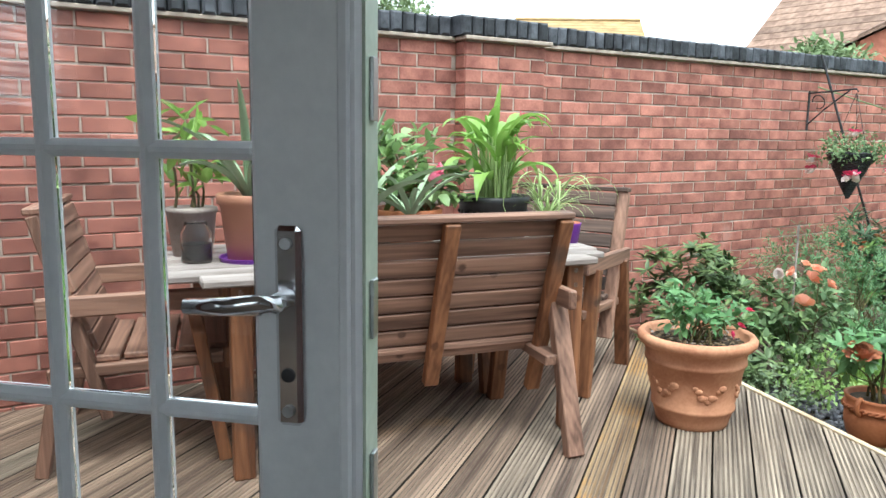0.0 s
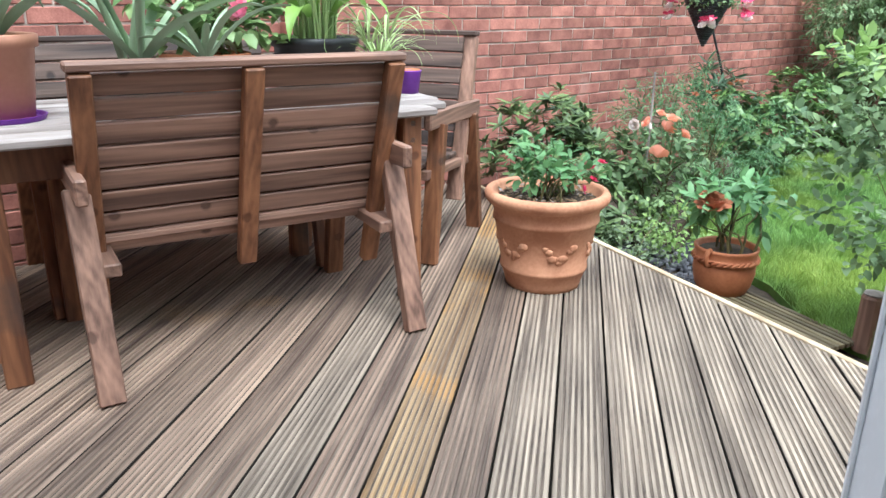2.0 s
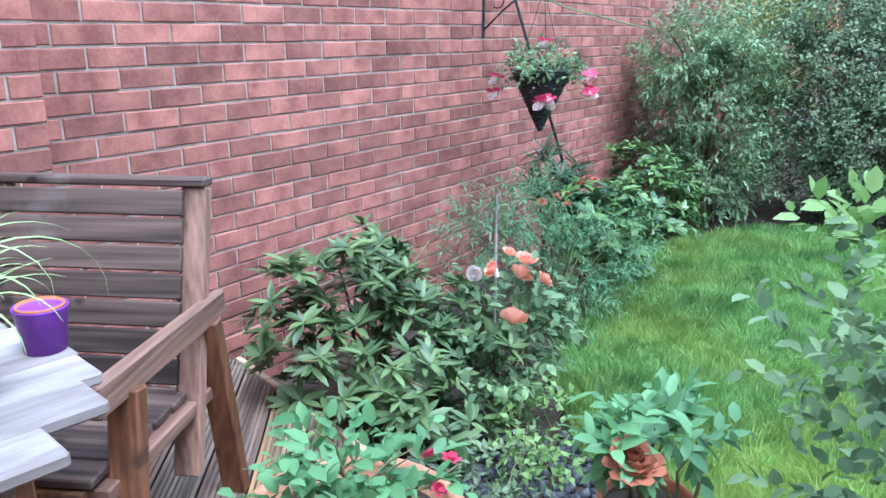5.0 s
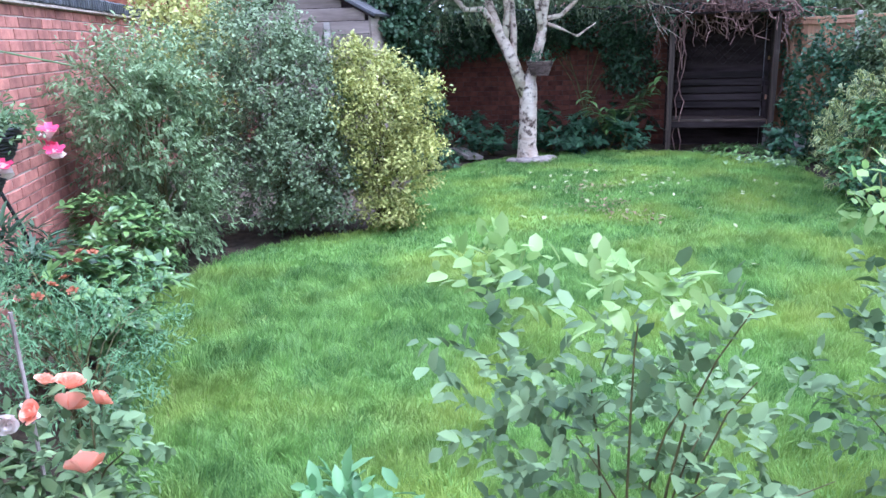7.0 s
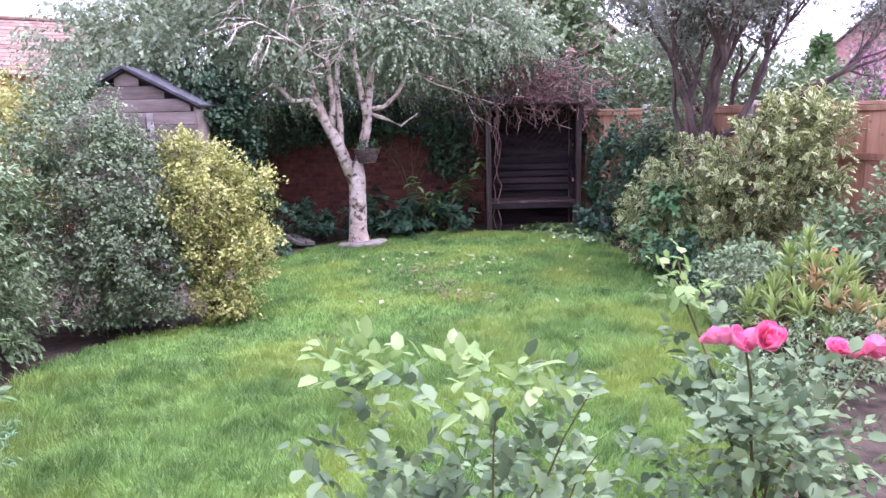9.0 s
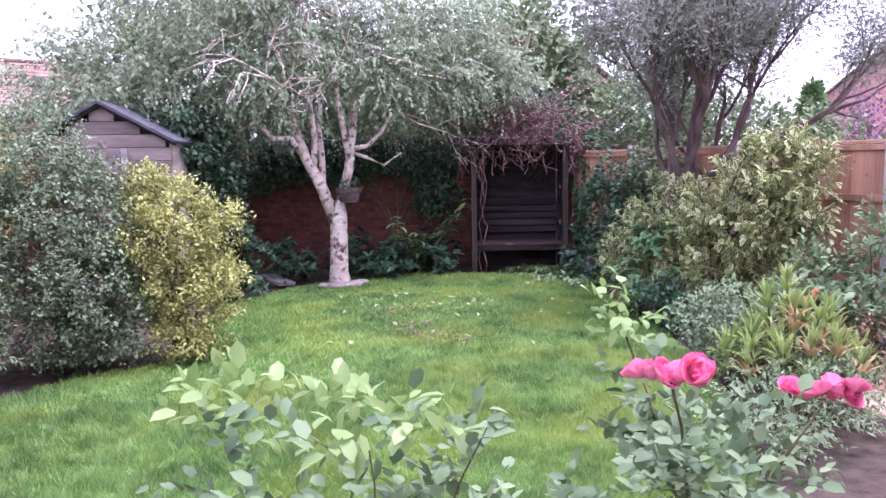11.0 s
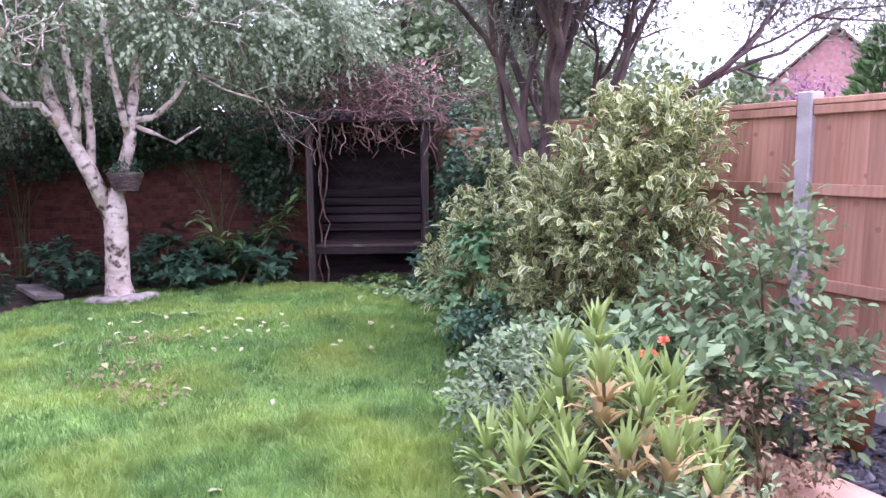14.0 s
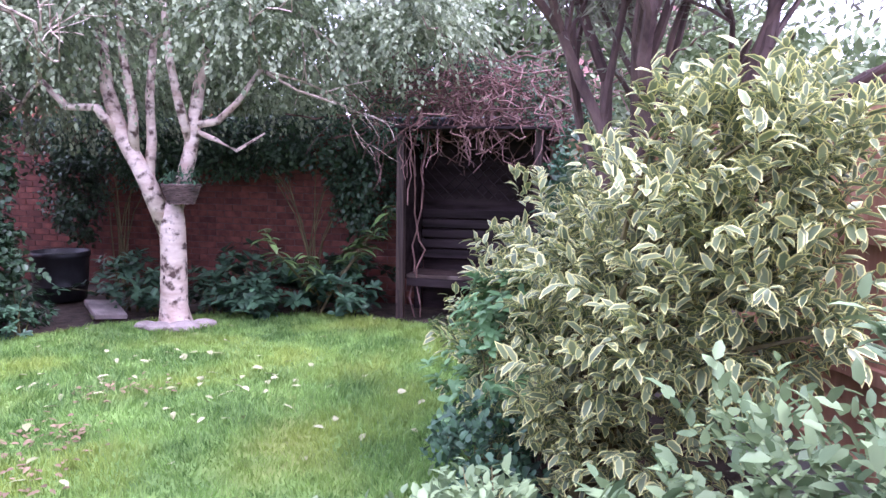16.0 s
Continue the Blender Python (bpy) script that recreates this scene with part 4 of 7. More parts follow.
TM = pose(0.62, 4.11, 0, 0, 0, -8)
table = thing("garden_table", "long weathered slatted timber table with rounded ends", "table", TM)
for i in range(7):
    y = -0.36 + 0.12 * i
    half = 0.98 - 0.16 * (abs(y) / 0.36) ** 3
    part("top_slat", box((2 * half - 0.09, 0.112, 0.028), pose(-0.045, y, 0.722), 0.006), GREY_WOOD, table, "silvery worn table slat")
for sy in (-1, 1):
    part("apron", box((1.38, 0.03, 0.11), pose(-0.02, sy * 0.30, 0.652), 0.004), WOOD_RED, table)
for sx, lx in ((-1, -0.69), (1, 0.65)):
    part("apron", box((0.03, 0.56, 0.11), pose(lx + sx * 0.035, 0, 0.652), 0.004), WOOD_RED, table)
    for sy in (-1, 1):
        inset = 0.17 if sx > 0 and sy > 0 else 0.0
        leg = part("leg", box((0.075, 0.06, 0.708), pose(lx - inset, sy * 0.345, 0.354), 0.005), WOOD_RED, table)
        for z in (0.62, 0.68):
            part("bolt", lathe([(0.001, 0), (0.011, 0), (0.008, 0.006), (0.001, 0.007)], 8, pose(lx - inset, sy * 0.375, z, 90 * sy)), STEEL, leg)
TOP = 0.7365


# ---- pots and plants on the deck and table ----
def pot(name, label, m, profile, material, soil_at, soil_r, group="", extra=None, soil=True):
    t = thing(name, label, "plant pot", m, group)
    part("body", lathe(profile, 40), material, t, "", True)
    if soil:
        part("soil", lathe([(0.001, soil_at - 0.01), (soil_r, soil_at - 0.01), (soil_r, soil_at), (0.001, soil_at + 0.006)], 24), SOIL, t, "dark potting soil")
    return t


def bark_chips(parent, r, radius, z, count, size=0.02, material=None, name="bark_chips"):
    a, d = r.random(count) * 6.28, np.sqrt(r.random(count)) * radius
    P = np.stack([d * np.cos(a), d * np.sin(a), np.full(count, z) + r.random(count) * 0.012], 1)
    D = unit(r, count) * [1, 1, 0.25]
    me = leaf_mesh(name, P, D, np.tile([0, 0, 1.0], (count, 1)) + 0.4 * unit(r, count), size * r.uniform(0.6, 1.3, count), size * 0.6 * r.uniform(0.6, 1.2, count), curl=0.05)
    return tagged(mesh_ob(name, me, material or L_DEAD, parent), kind="stuff")


r = np.random.default_rng(21)
BIG = pose(1.755, 3.475, 0)
big = pot("large_plant_pot", "large terracotta pot with embossed band holding a fuchsia", BIG,
          [(0.13, 0.0), (0.15, 0.0), (0.155, 0.02), (0.170, 0.07), (0.177, 0.075), (0.177, 0.088), (0.173, 0.093), (0.205, 0.27), (0.213, 0.275), (0.213, 0.288), (0.209, 0.293), (0.216, 0.335),
           (0.235, 0.345), (0.248, 0.36), (0.25, 0.378), (0.24, 0.392), (0.222, 0.394), (0.212, 0.385), (0.205, 0.345)], TERRACOTTA, 0.352, 0.212)
for i in range(6):
    bm = bmesh.new()
    for k in range(9):
        aa = i * math.pi / 3 + (k - 4) * 0.075
        zz = 0.200 - 0.0035 * (16 - (k - 4) ** 2) + 0.012 * (k % 2)
        bmesh.ops.create_icosphere(bm, subdivisions=1, radius=0.012 + 0.004 * (k % 3), matrix=Matrix.Rotation(aa, 4, 'Z') @ pose(0.1735 + 0.18 * (zz - 0.093), 0, zz) @ Matrix.Diagonal((0.28, 1.1, 0.9, 1)))
    part("garland", bm, TERRACOTTA, big, "raised garland of leaves", True)
bark_chips(big, r, 0.2, 0.358, 320)
bark_chips(big, r, 0.2, 0.360, 60, 0.022, STONE, "pale_chips")
lob = [(0, 0, 0.49, 0.15, 0.14, 0.10), (0.10, -0.05, 0.47, 0.12, 0.11, 0.08), (-0.07, 0.03, 0.53, 0.08, 0.08, 0.09)]
fu = thing("fuchsia_plant", "leafy green fuchsia with a few crimson flowers growing in a pot", "plant", BIG)
stems(fu, r, (0, 0, 0.35), lob, 16, 0.005)
foliage("leaves", fu, L_DAHLIA, r, lob, 48, 6, 0.052, 0.030, rho=0.05, floor=0.36, style="spray")
for i, p in enumerate([(0.15, -0.14, 0.50), (0.19, -0.06, 0.46), (0.13, -0.12, 0.43), (0.02, -0.16, 0.42)]):
    flower(fu, p, 0.035, P_RED, 2, 5, seed=i, tilt=1.2)

SP = pose(2.66, 3.17, GROUND + 0.012)
small = pot("plant_pot", "glazed orange terracotta pot with a rope moulding", SP,
            [(0.07, 0.0), (0.095, 0.0), (0.125, 0.06), (0.138, 0.12), (0.135, 0.165), (0.131, 0.172), (0.139, 0.178), (0.142, 0.187), (0.138, 0.195), (0.132, 0.2), (0.142, 0.225), (0.144, 0.236), (0.135, 0.240), (0.126, 0.23), (0.122, 0.21)], TERRACOTTA_RED, 0.212, 0.125)
for sx in (-1, 1):
    pts = [(sx * (0.135 + 0.035 * math.sin(a)), 0.0, 0.205 + 0.038 * math.cos(a)) for a in np.linspace(0.1, 3.0, 8)]
    part("handle", tube(pts, 0.011, 8), TERRACOTTA if sx > 0 else TERRACOTTA_RED, small, "", True)
for k in (0, 1):
    pts = [((0.141 + 0.005 * math.cos(a * 16 + k * math.pi)) * math.cos(a), (0.141 + 0.005 * math.cos(a * 16 + k * math.pi)) * math.sin(a), 0.184 + 0.007 * math.sin(a * 16 + k * math.pi)) for a in np.linspace(0, 2 * math.pi, 129)]
    part("rope_moulding", tube(pts, 0.0065, 5), TERRACOTTA_RED, small, "", True)
lob = [(0, 0, 0.48, 0.17, 0.15, 0.10), (0.12, -0.05, 0.42, 0.14, 0.12, 0.09), (-0.13, 0.03, 0.45, 0.12, 0.12, 0.09)]
da = thing("dahlia_plant", "green dahlia with a faded brown flower in a terracotta pot", "plant", SP)
stems(da, r, (0, 0, 0.2), lob, 9, 0.007)
foliage("leaves", da, L_DAHLIA, r, lob, 40, 7, 0.085, 0.036, rho=0.06, floor=0.22, style="spray", hang=0.3)
flower(da, (-0.22, -0.03, 0.46), 0.10, P_BROWN, 5, 9, seed=4, tilt=0.3, label="faded brown flower head")
flower(da, (-0.21, -0.02, 0.48), 0.08, P_BROWN, 5, 9, seed=5, tilt=0.3)
part("flower_stalk", tube([(-0.02, 0.0, 0.2), (-0.12, 0.0, 0.38), (-0.21, -0.02, 0.46)], 0.005, 5), STEM, da)
part("cane", tube([(0.02, 0.0, 0.2), (0.03, 0.01, 0.45)], 0.006, 6), DARK_METAL, da)
stump = thing("timber_post_stump", "short sawn mossy timber post beside the deck", "post", pose(2.585, 2.50, GROUND))
part("post", lathe([(0.045, 0.0), (0.048, 0.03), (0.045, 0.2), (0.046, 0.225), (0.04, 0.235), (0.001, 0.237)], 12), WOOD_UP, stump)
part("cap", lathe([(0.001, 0.238), (0.040, 0.237), (0.043, 0.243), (0.001, 0.252)], 12), STONE, stump, "pale weathered end grain")
foliage("moss", stump, L_DEAD, r, [(0.03, -0.03, 0.1, 0.03, 0.03, 0.1)], 30, 5, 0.02, 0.008, rho=0.02, floor=0.0)
step = thing("duckboard", "ribbed weathered timber duckboard on the soil below the deck", "board", pose(2.53, 2.85, GROUND + 0.0, 0, 0, 75))
for i in range(9):
    part("slat", box((0.62, 0.022, 0.02), pose(0, -0.13 + 0.031 * i, 0.028), 0.003), MOSSY_WOOD, step)
for x in (-0.24, 0.24):
    part("batten", box((0.04, 0.27, 0.02), pose(x, -0.006, 0.007)), DARK_WOOD, step)


def strap_plant(parent, r, base, count, length, width, material, up=0.9, arch=0.6, name="leaf", thick=0.0, segments=7):
    """Long arching leaves from one crown, each a part."""
    for i in range(count):
        a = 2 * math.pi * i / count + r.normal(0, 0.25)
        l, w = length * r.uniform(0.6, 1.1), width * r.uniform(0.75, 1.1)
        lean = r.uniform(0.25, 1.0) * (1 - up) + 0.1
        d = np.array([math.cos(a), math.sin(a), 0])
        s = np.array([-d[1], d[0], 0])
        bend = arch * r.uniform(0.4, 1.25)
        V, F = [], []
        pos = np.array(base, float) + d * 0.015
        ang = math.pi / 2 - lean
        for k in range(segments + 1):
            t = k / segments
            ww = w * (1 - t ** 2.2) * (0.75 + 0.5 * math.sin(min(t * 2.2, 1.57))) + 0.001
            fwd = d * math.cos(ang) + np.array([0, 0, math.sin(ang)])
            nrm = np.array([0, 0, math.cos(ang)]) - d * math.sin(ang)
            V += [pos - s * ww / 2 + nrm * ww * 0.22, pos - nrm * thick, pos + s * ww / 2 + nrm * ww * 0.22]
            if k:
                o = 3 * k
                F += [(o - 3, o - 2, o + 1, o), (o - 2, o - 1, o + 2, o + 1)]
            pos = pos + fwd * l / segments
            ang -= bend * 2.2 / segments * (0.4 + t)
        mesh_ob(name, fast_mesh(name, V, F), material, parent, smooth=True)


def on_table(lx, ly):
    p = TM @ Vector((lx, ly, 0))
    return p.x, p.y


x, y = on_table(-0.60, -0.03)
ap = pot("aloe_pot", "large pinkish plastic pot with purple saucer on the table", pose(x, y, TOP), [(0.075, 0.006), (0.088, 0.006), (0.112, 0.215), (0.124, 0.218), (0.126, 0.252), (0.119, 0.256), (0.112, 0.25), (0.108, 0.22)], PLASTIC_POT, 0.235, 0.11, "pots on the garden table")
part("saucer", lathe([(0.10, 0.0), (0.115, 0.0), (0.122, 0.016), (0.116, 0.016), (0.108, 0.005)], 32), PURPLE, ap, "purple plastic saucer")
al = thing("aloe_plant", "drooping grey-green aloe in a plastic pot", "plant", pose(x, y, TOP))
strap_plant(al, r, (0, 0, 0.24), 17, 0.52, 0.036, L_ALOE, 0.3, 0.95, thick=0.008, segments=10)
x, y = on_table(-0.22, -0.22)
ap2 = pot("aloe_pot", "low dark plastic pot behind the bench back", pose(x, y, TOP), [(0.08, 0.0), (0.10, 0.0), (0.12, 0.13), (0.125, 0.132), (0.125, 0.15), (0.115, 0.15)], BLACK_PLASTIC, 0.14, 0.115, "pots on the garden table")
al = thing("aloe_plant", "spreading pale grey-green aloe", "plant", pose(x, y, TOP))
strap_plant(al, r, (0, 0, 0.18), 9, 0.55, 0.036, L_ALOE, 0.12, 0.5, thick=0.008, segments=9)
strap_plant(al, r, (-0.03, 0.02, 0.15), 4, 0.46, 0.036, L_ALOE, 0.7, 0.25, thick=0.008)
strap_plant(al, r, (0.16, -0.10, 0.19), 10, 0.32, 0.03, L_ALOE, 0.0, 0.85, thick=0.006)
x, y = on_table(0.02, -0.06)
pot("fuchsia_pot", "terracotta bowl on the table", pose(x, y, TOP), [(0.08, 0.0), (0.1, 0.0), (0.135, 0.15), (0.15, 0.155), (0.152, 0.185), (0.14, 0.188), (0.132, 0.17)], TERRACOTTA_RED, 0.165, 0.13, "pots on the garden table")
lob = [(0, 0, 0.33, 0.19, 0.17, 0.13), (-0.1, 0.05, 0.36, 0.12, 0.12, 0.12), (0.12, 0, 0.27, 0.12, 0.12, 0.08)]
fu = thing("fuchsia_plant", "bushy fuchsia with one pink flower on the table", "plant", pose(x, y, TOP))
stems(fu, r, (0, 0, 0.15), lob, 14, 0.005)
foliage("leaves", fu, L_FUCHSIA, r, lob, 75, 6, 0.070, 0.046, rho=0.06, floor=0.17, style="spray", curl=0.3)
for i in range(5):
    part("shoot", tube(wander((0.02 * i - 0.04, 0.03, 0.3), (0.10 * i - 0.24, 0.04, 0.50 + 0.02 * (i % 3)), 4, 0.008, r), [0.004, 0.0035, 0.003, 0.0025, 0.002], 5), STEM, fu)
    foliage("leaves", fu, L_FUCHSIA, r, [(0.10 * i - 0.24, 0.04, 0.47, 0.03, 0.03, 0.05)], 3, 4, 0.06, 0.040, rho=0.03, floor=0.17, style="spray")
for i, q in enumerate(((0.05, -0.16, 0.33), (0.07, -0.17, 0.35), (0.04, -0.175, 0.31))):
    rose_head(fu, q, 0.045, P_PINK, 7 + i, 1.0)
x, y = on_table(0.42, -0.06)
lp = pot("lily_pot", "black woven-pattern plastic planter on the table", pose(x, y, TOP), [(0.11, 0.0), (0.132, 0.0), (0.147, 0.195), (0.157, 0.200), (0.160, 0.228), (0.15, 0.232), (0.142, 0.215)], BLACK_PLASTIC, 0.212, 0.14, "pots on the garden table")
for j in range(4):
    for i in range(30):
        a = 2 * math.pi * (i + 0.5 * (j % 2)) / 30
        rad = 0.1325 + 0.077 * (0.045 + 0.04 * j)
        part("stud", lathe([(0.001, 0), (0.009, 0), (0.006, 0.004), (0.001, 0.005)], 6, Matrix.Rotation(a, 4, 'Z') @ pose(rad + 0.002, 0, 0.045 + 0.04 * j, 0, 90)), BLACK_PLASTIC, lp)
li = thing("lily_plant", "upright leafy peace lily with a sheaf of pale stalks", "plant", pose(x, y, TOP))
for i in range(70):
    a, d0 = r.random() * 6.28, r.random() ** 0.5 * 0.075
    b = (d0 * math.cos(a), d0 * math.sin(a), 0.205)
    e = (b[0] * 1.35 + r.normal(0, 0.012), b[1] * 1.35 + r.normal(0, 0.012), 0.205 + r.uniform(0.16, 0.30))
    part("stalk", tube(wander(b, e, 4, 0.003, r), [0.0058, 0.0055, 0.005, 0.0045, 0.004], 5), L_STALK, li)
    if i % 2 == 0:
        broad_leaf(li, e, a + r.normal(0, 0.5), r.uniform(0.7, 1.45), r.uniform(0.15, 0.24), r.uniform(0.036, 0.056), r.uniform(1.4, 3.0), L_LILY)
broad_leaf(li, (0.0, 0, 0.44), 0.2, 1.5, 0.27, 0.042, 0.15, L_LILY)
for turn_, climb_, l_ in ((3.4, 0.9, 0.30), (3.9, 0.5, 0.30), (3.0, 1.2, 0.28), (0.2, 0.8, 0.26), (5.2, 0.8, 0.28)):
    broad_leaf(li, (0.07 * math.cos(turn_), 0.07 * math.sin(turn_), 0.30), turn_, climb_, l_, 0.062, 2.4, L_LILY)
strap_plant(li, r, (0.02, 0, 0.21), 12, 0.36, 0.012, L_LILY, 0.6, 0.8)
flower(li, (0.12, -0.03, 0.56), 0.05, P_RED, 2, 4, seed=3, tilt=0.5, label="dark red bud")
x, y = on_table(0.64, -0.14)
pot("spider_plant_pot", "small grey-green plastic pot on the table", pose(x, y, TOP), [(0.05, 0.0), (0.065, 0.0), (0.085, 0.12), (0.09, 0.122), (0.09, 0.14), (0.08, 0.14)], STONE, 0.125, 0.08, "pots on the garden table")
sp = thing("spider_plant", "trailing narrow-leaved plant hanging over the bench back", "plant", pose(x, y, TOP))
strap_plant(sp, r, (0, 0, 0.13), 46, 0.27, 0.007, L_STALK, 0.35, 1.15, segments=10)
strap_plant(sp, r, (-0.10, -0.08, 0.22), 22, 0.30, 0.007, L_STALK, 0.2, 1.3, segments=10)
strap_plant(sp, r, (-0.12, -0.22, 0.24), 8, 0.33, 0.009, L_STALK, 0.3, 1.6, segments=12)
x, y = on_table(0.85, 0.0)
cup = pot("purple_pot", "small purple plastic pot with a terracotta liner", pose(x, y, TOP), [(0.030, 0.0), (0.038, 0.0), (0.049, 0.085), (0.051, 0.089), (0.050, 0.091), (0.046, 0.088)], PURPLE, 0.1, 0.055, "pots on the garden table", soil=False)
part("liner", lathe([(0.034, 0.02), (0.044, 0.087), (0.046, 0.091), (0.043, 0.095), (0.039, 0.074), (0.001, 0.07)], 24), TERRACOTTA_RED, cup, "orange terracotta liner", True)
x, y = on_table(-0.80, -0.02)
jar = thing("glass_jar", "glass jar half full of dark water on the table", "jar", pose(x, y, TOP))
part("body", lathe([(0.052, 0.0), (0.057, 0.006), (0.057, 0.11), (0.045, 0.135), (0.042, 0.15), (0.045, 0.153), (0.040, 0.153), (0.038, 0.136), (0.053, 0.108), (0.053, 0.01), (0.001, 0.008)], 28), GLASS, jar, "", True)
part("water", lathe([(0.001, 0.009), (0.051, 0.010), (0.051, 0.07), (0.001, 0.07)], 24), BLACK_PLASTIC, jar, "dark stagnant water")
x, y = on_table(-0.80, 0.16)
pot("grey_pot", "tall grey pot at the table end", pose(x, y, TOP), [(0.06, 0.0), (0.075, 0.0), (0.095, 0.17), (0.1, 0.172), (0.1, 0.19), (0.09, 0.19)], STONE, 0.17, 0.09, "pots on the garden table")
gp = thing("leafy_pot_plant", "upright broad-leaved plant in a grey pot", "plant", pose(x, y, TOP))
lob = [(0, 0, 0.45, 0.12, 0.12, 0.12), (0.05, 0, 0.3, 0.08, 0.1, 0.08)]
stems(gp, r, (0, 0, 0.17), lob, 6, 0.007)
foliage("leaves", gp, L_LILY, r, lob, 14, 5, 0.13, 0.045, rho=0.06, floor=0.2, style="spray", hang=0.5)

# ---- wall bed ----
shrub("rhododendron_shrub", "dark green rhododendron with leaf rosettes against the brick wall", (2.92, 4.38), [(0, 0, 0.36, 0.36, 0.36, 0.32), (0.04, 0.10, 0.60, 0.26, 0.2, 0.26), (-0.30, 0.12, 0.46, 0.2, 0.18, 0.28), (0.22, -0.2, 0.34, 0.26, 0.2, 0.22), (0.28, 0.15, 0.55, 0.2, 0.18, 0.2), (-0.05, -0.32, 0.27, 0.32, 0.25, 0.26), (-0.3, -0.2, 0.22, 0.2, 0.22, 0.2)],
      L_RHODO, 300, 13, 0.095, 0.025, 0.012, 18, 31, style="rosette", rho=0.03, inner=0.5, fold=0.10, curl=0.12)
rose = shrub("rose_shrub", "rose bush with apricot flowers in the wall bed", (3.25, 3.98), [(0, 0, 0.36, 0.26, 0.24, 0.26), (0.1, -0.1, 0.5, 0.18, 0.15, 0.14), (-0.1, 0.0, 0.24, 0.28, 0.2, 0.16)], L_ROSE, 170, 6, 0.055, 0.034, 0.008, 12, 32, rho=0.06, style="spray")
for i, (p, s_, m_) in enumerate((((-0.17, -0.12, 0.505), 0.085, P_ORANGE), ((0.0, -0.05, 0.62), 0.075, P_ORANGE), ((-0.09, 0.02, 0.65), 0.055, P_ORANGE), ((0.03, 0.02, 0.69), 0.05, P_ORANGE), ((-0.05, 0.05, 0.63), 0.05, P_WHITE), ((0.06, -0.04, 0.66), 0.07, P_ORANGE), ((-0.12, 0.08, 0.64), 0.05, P_WHITE), ((0.1, -0.1, 0.58), 0.06, P_ORANGE))):
    rose_head(rose, p, s_ * 0.95, m_, 20 + i, 0.6)
cane = tagged(part("garden_cane", tube([(3.22, 4.02, GROUND), (3.26, 4.05, 0.72)], 0.006, 6), GREY_WOOD), "thin pale garden cane in the bed", "cane")
feather = shrub("feathery_shrub", "soft feathery green perennial along the brick wall", (4.25, 4.22), [(0, 0, 0.34, 0.45, 0.36, 0.34), (0.05, 0.25, 0.62, 0.36, 0.22, 0.22), (-0.3, 0.3, 0.55, 0.28, 0.22, 0.26), (0.35, -0.05, 0.34, 0.32, 0.3, 0.26)],
                L_FEATHER, 620, 12, 0.045, 0.009, 0.006, 30, 33, rho=0.07, style="spray", inner=0.4)
for i in range(7):
    flower(feather, (-0.2 + 0.07 * i, -0.05 + r.normal(0, 0.06), 0.74 + r.normal(0, 0.04)), 0.04, P_BROWN, 2, 5, seed=40 + i)
tuft = thing("dark_tuft_plant", "dark blue-green tufted plant below the hanging basket", "plant", pose(4.85, 4.62, GROUND))
stems(tuft, r, (0, 0, 0), [(0, 0, 0.72, 0.1, 0.1, 0.1)], 5, 0.01)
foliage("leaves", tuft, L_IVY, r, [(0, 0, 0.68, 0.22, 0.18, 0.16)], 26, 10, 0.15, 0.02, style="rosette", rho=0.05, floor=0.0)
shrub("broadleaf_shrub", "glossy broad-leaved green plant at the lawn edge", (5.05, 4.30), [(0, 0, 0.36, 0.36, 0.28, 0.28), (-0.25, 0.1, 0.45, 0.25, 0.22, 0.22)], L_CAMELLIA, 150, 8, 0.12, 0.045, 0.009, 12, 34, style="rosette", rho=0.05)
shrub("camellia_shrub", "yellow-green glossy shrub beside the wall", (6.15, 4.48), [(0, 0, 0.34, 0.36, 0.32, 0.34), (-0.1, 0.05, 0.58, 0.26, 0.22, 0.18), (0.3, -0.1, 0.25, 0.3, 0.25, 0.25)], L_CAMELLIA, 260, 8, 0.075, 0.034, 0.009, 14, 35, style="rosette", rho=0.03)
shrub("willow_leaved_shrub", "grey-green narrow-leaved shrub rising above the wall", (7.25, 4.42), [(0, 0, 0.85, 0.55, 0.5, 0.6), (-0.3, 0.15, 1.3, 0.4, 0.38, 0.4), (0.2, -0.1, 1.35, 0.42, 0.4, 0.45), (-0.1, -0.1, 0.4, 0.5, 0.45, 0.35)], L_WILLOW, 1700, 12, 0.058, 0.017, 0.018, 18, 36, style="spray", rho=0.08, hang=0.25)
shrub("dull_green_shrub", "tall dense dull green shrub on the lawn edge", (7.9, 3.5), [(0, 0, 0.6, 0.6, 0.62, 0.6), (0.05, 0.0, 1.25, 0.58, 0.58, 0.55), (0.1, 0.15, 1.75, 0.44, 0.44, 0.4), (-0.2, -0.3, 0.6, 0.45, 0.45, 0.55), (0.1, -0.35, 1.2, 0.42, 0.4, 0.5)], L_HEBE, 3400, 12, 0.036, 0.026, 0.02, 18, 37, rho=0.075, inner=0.45, hang=0.4)
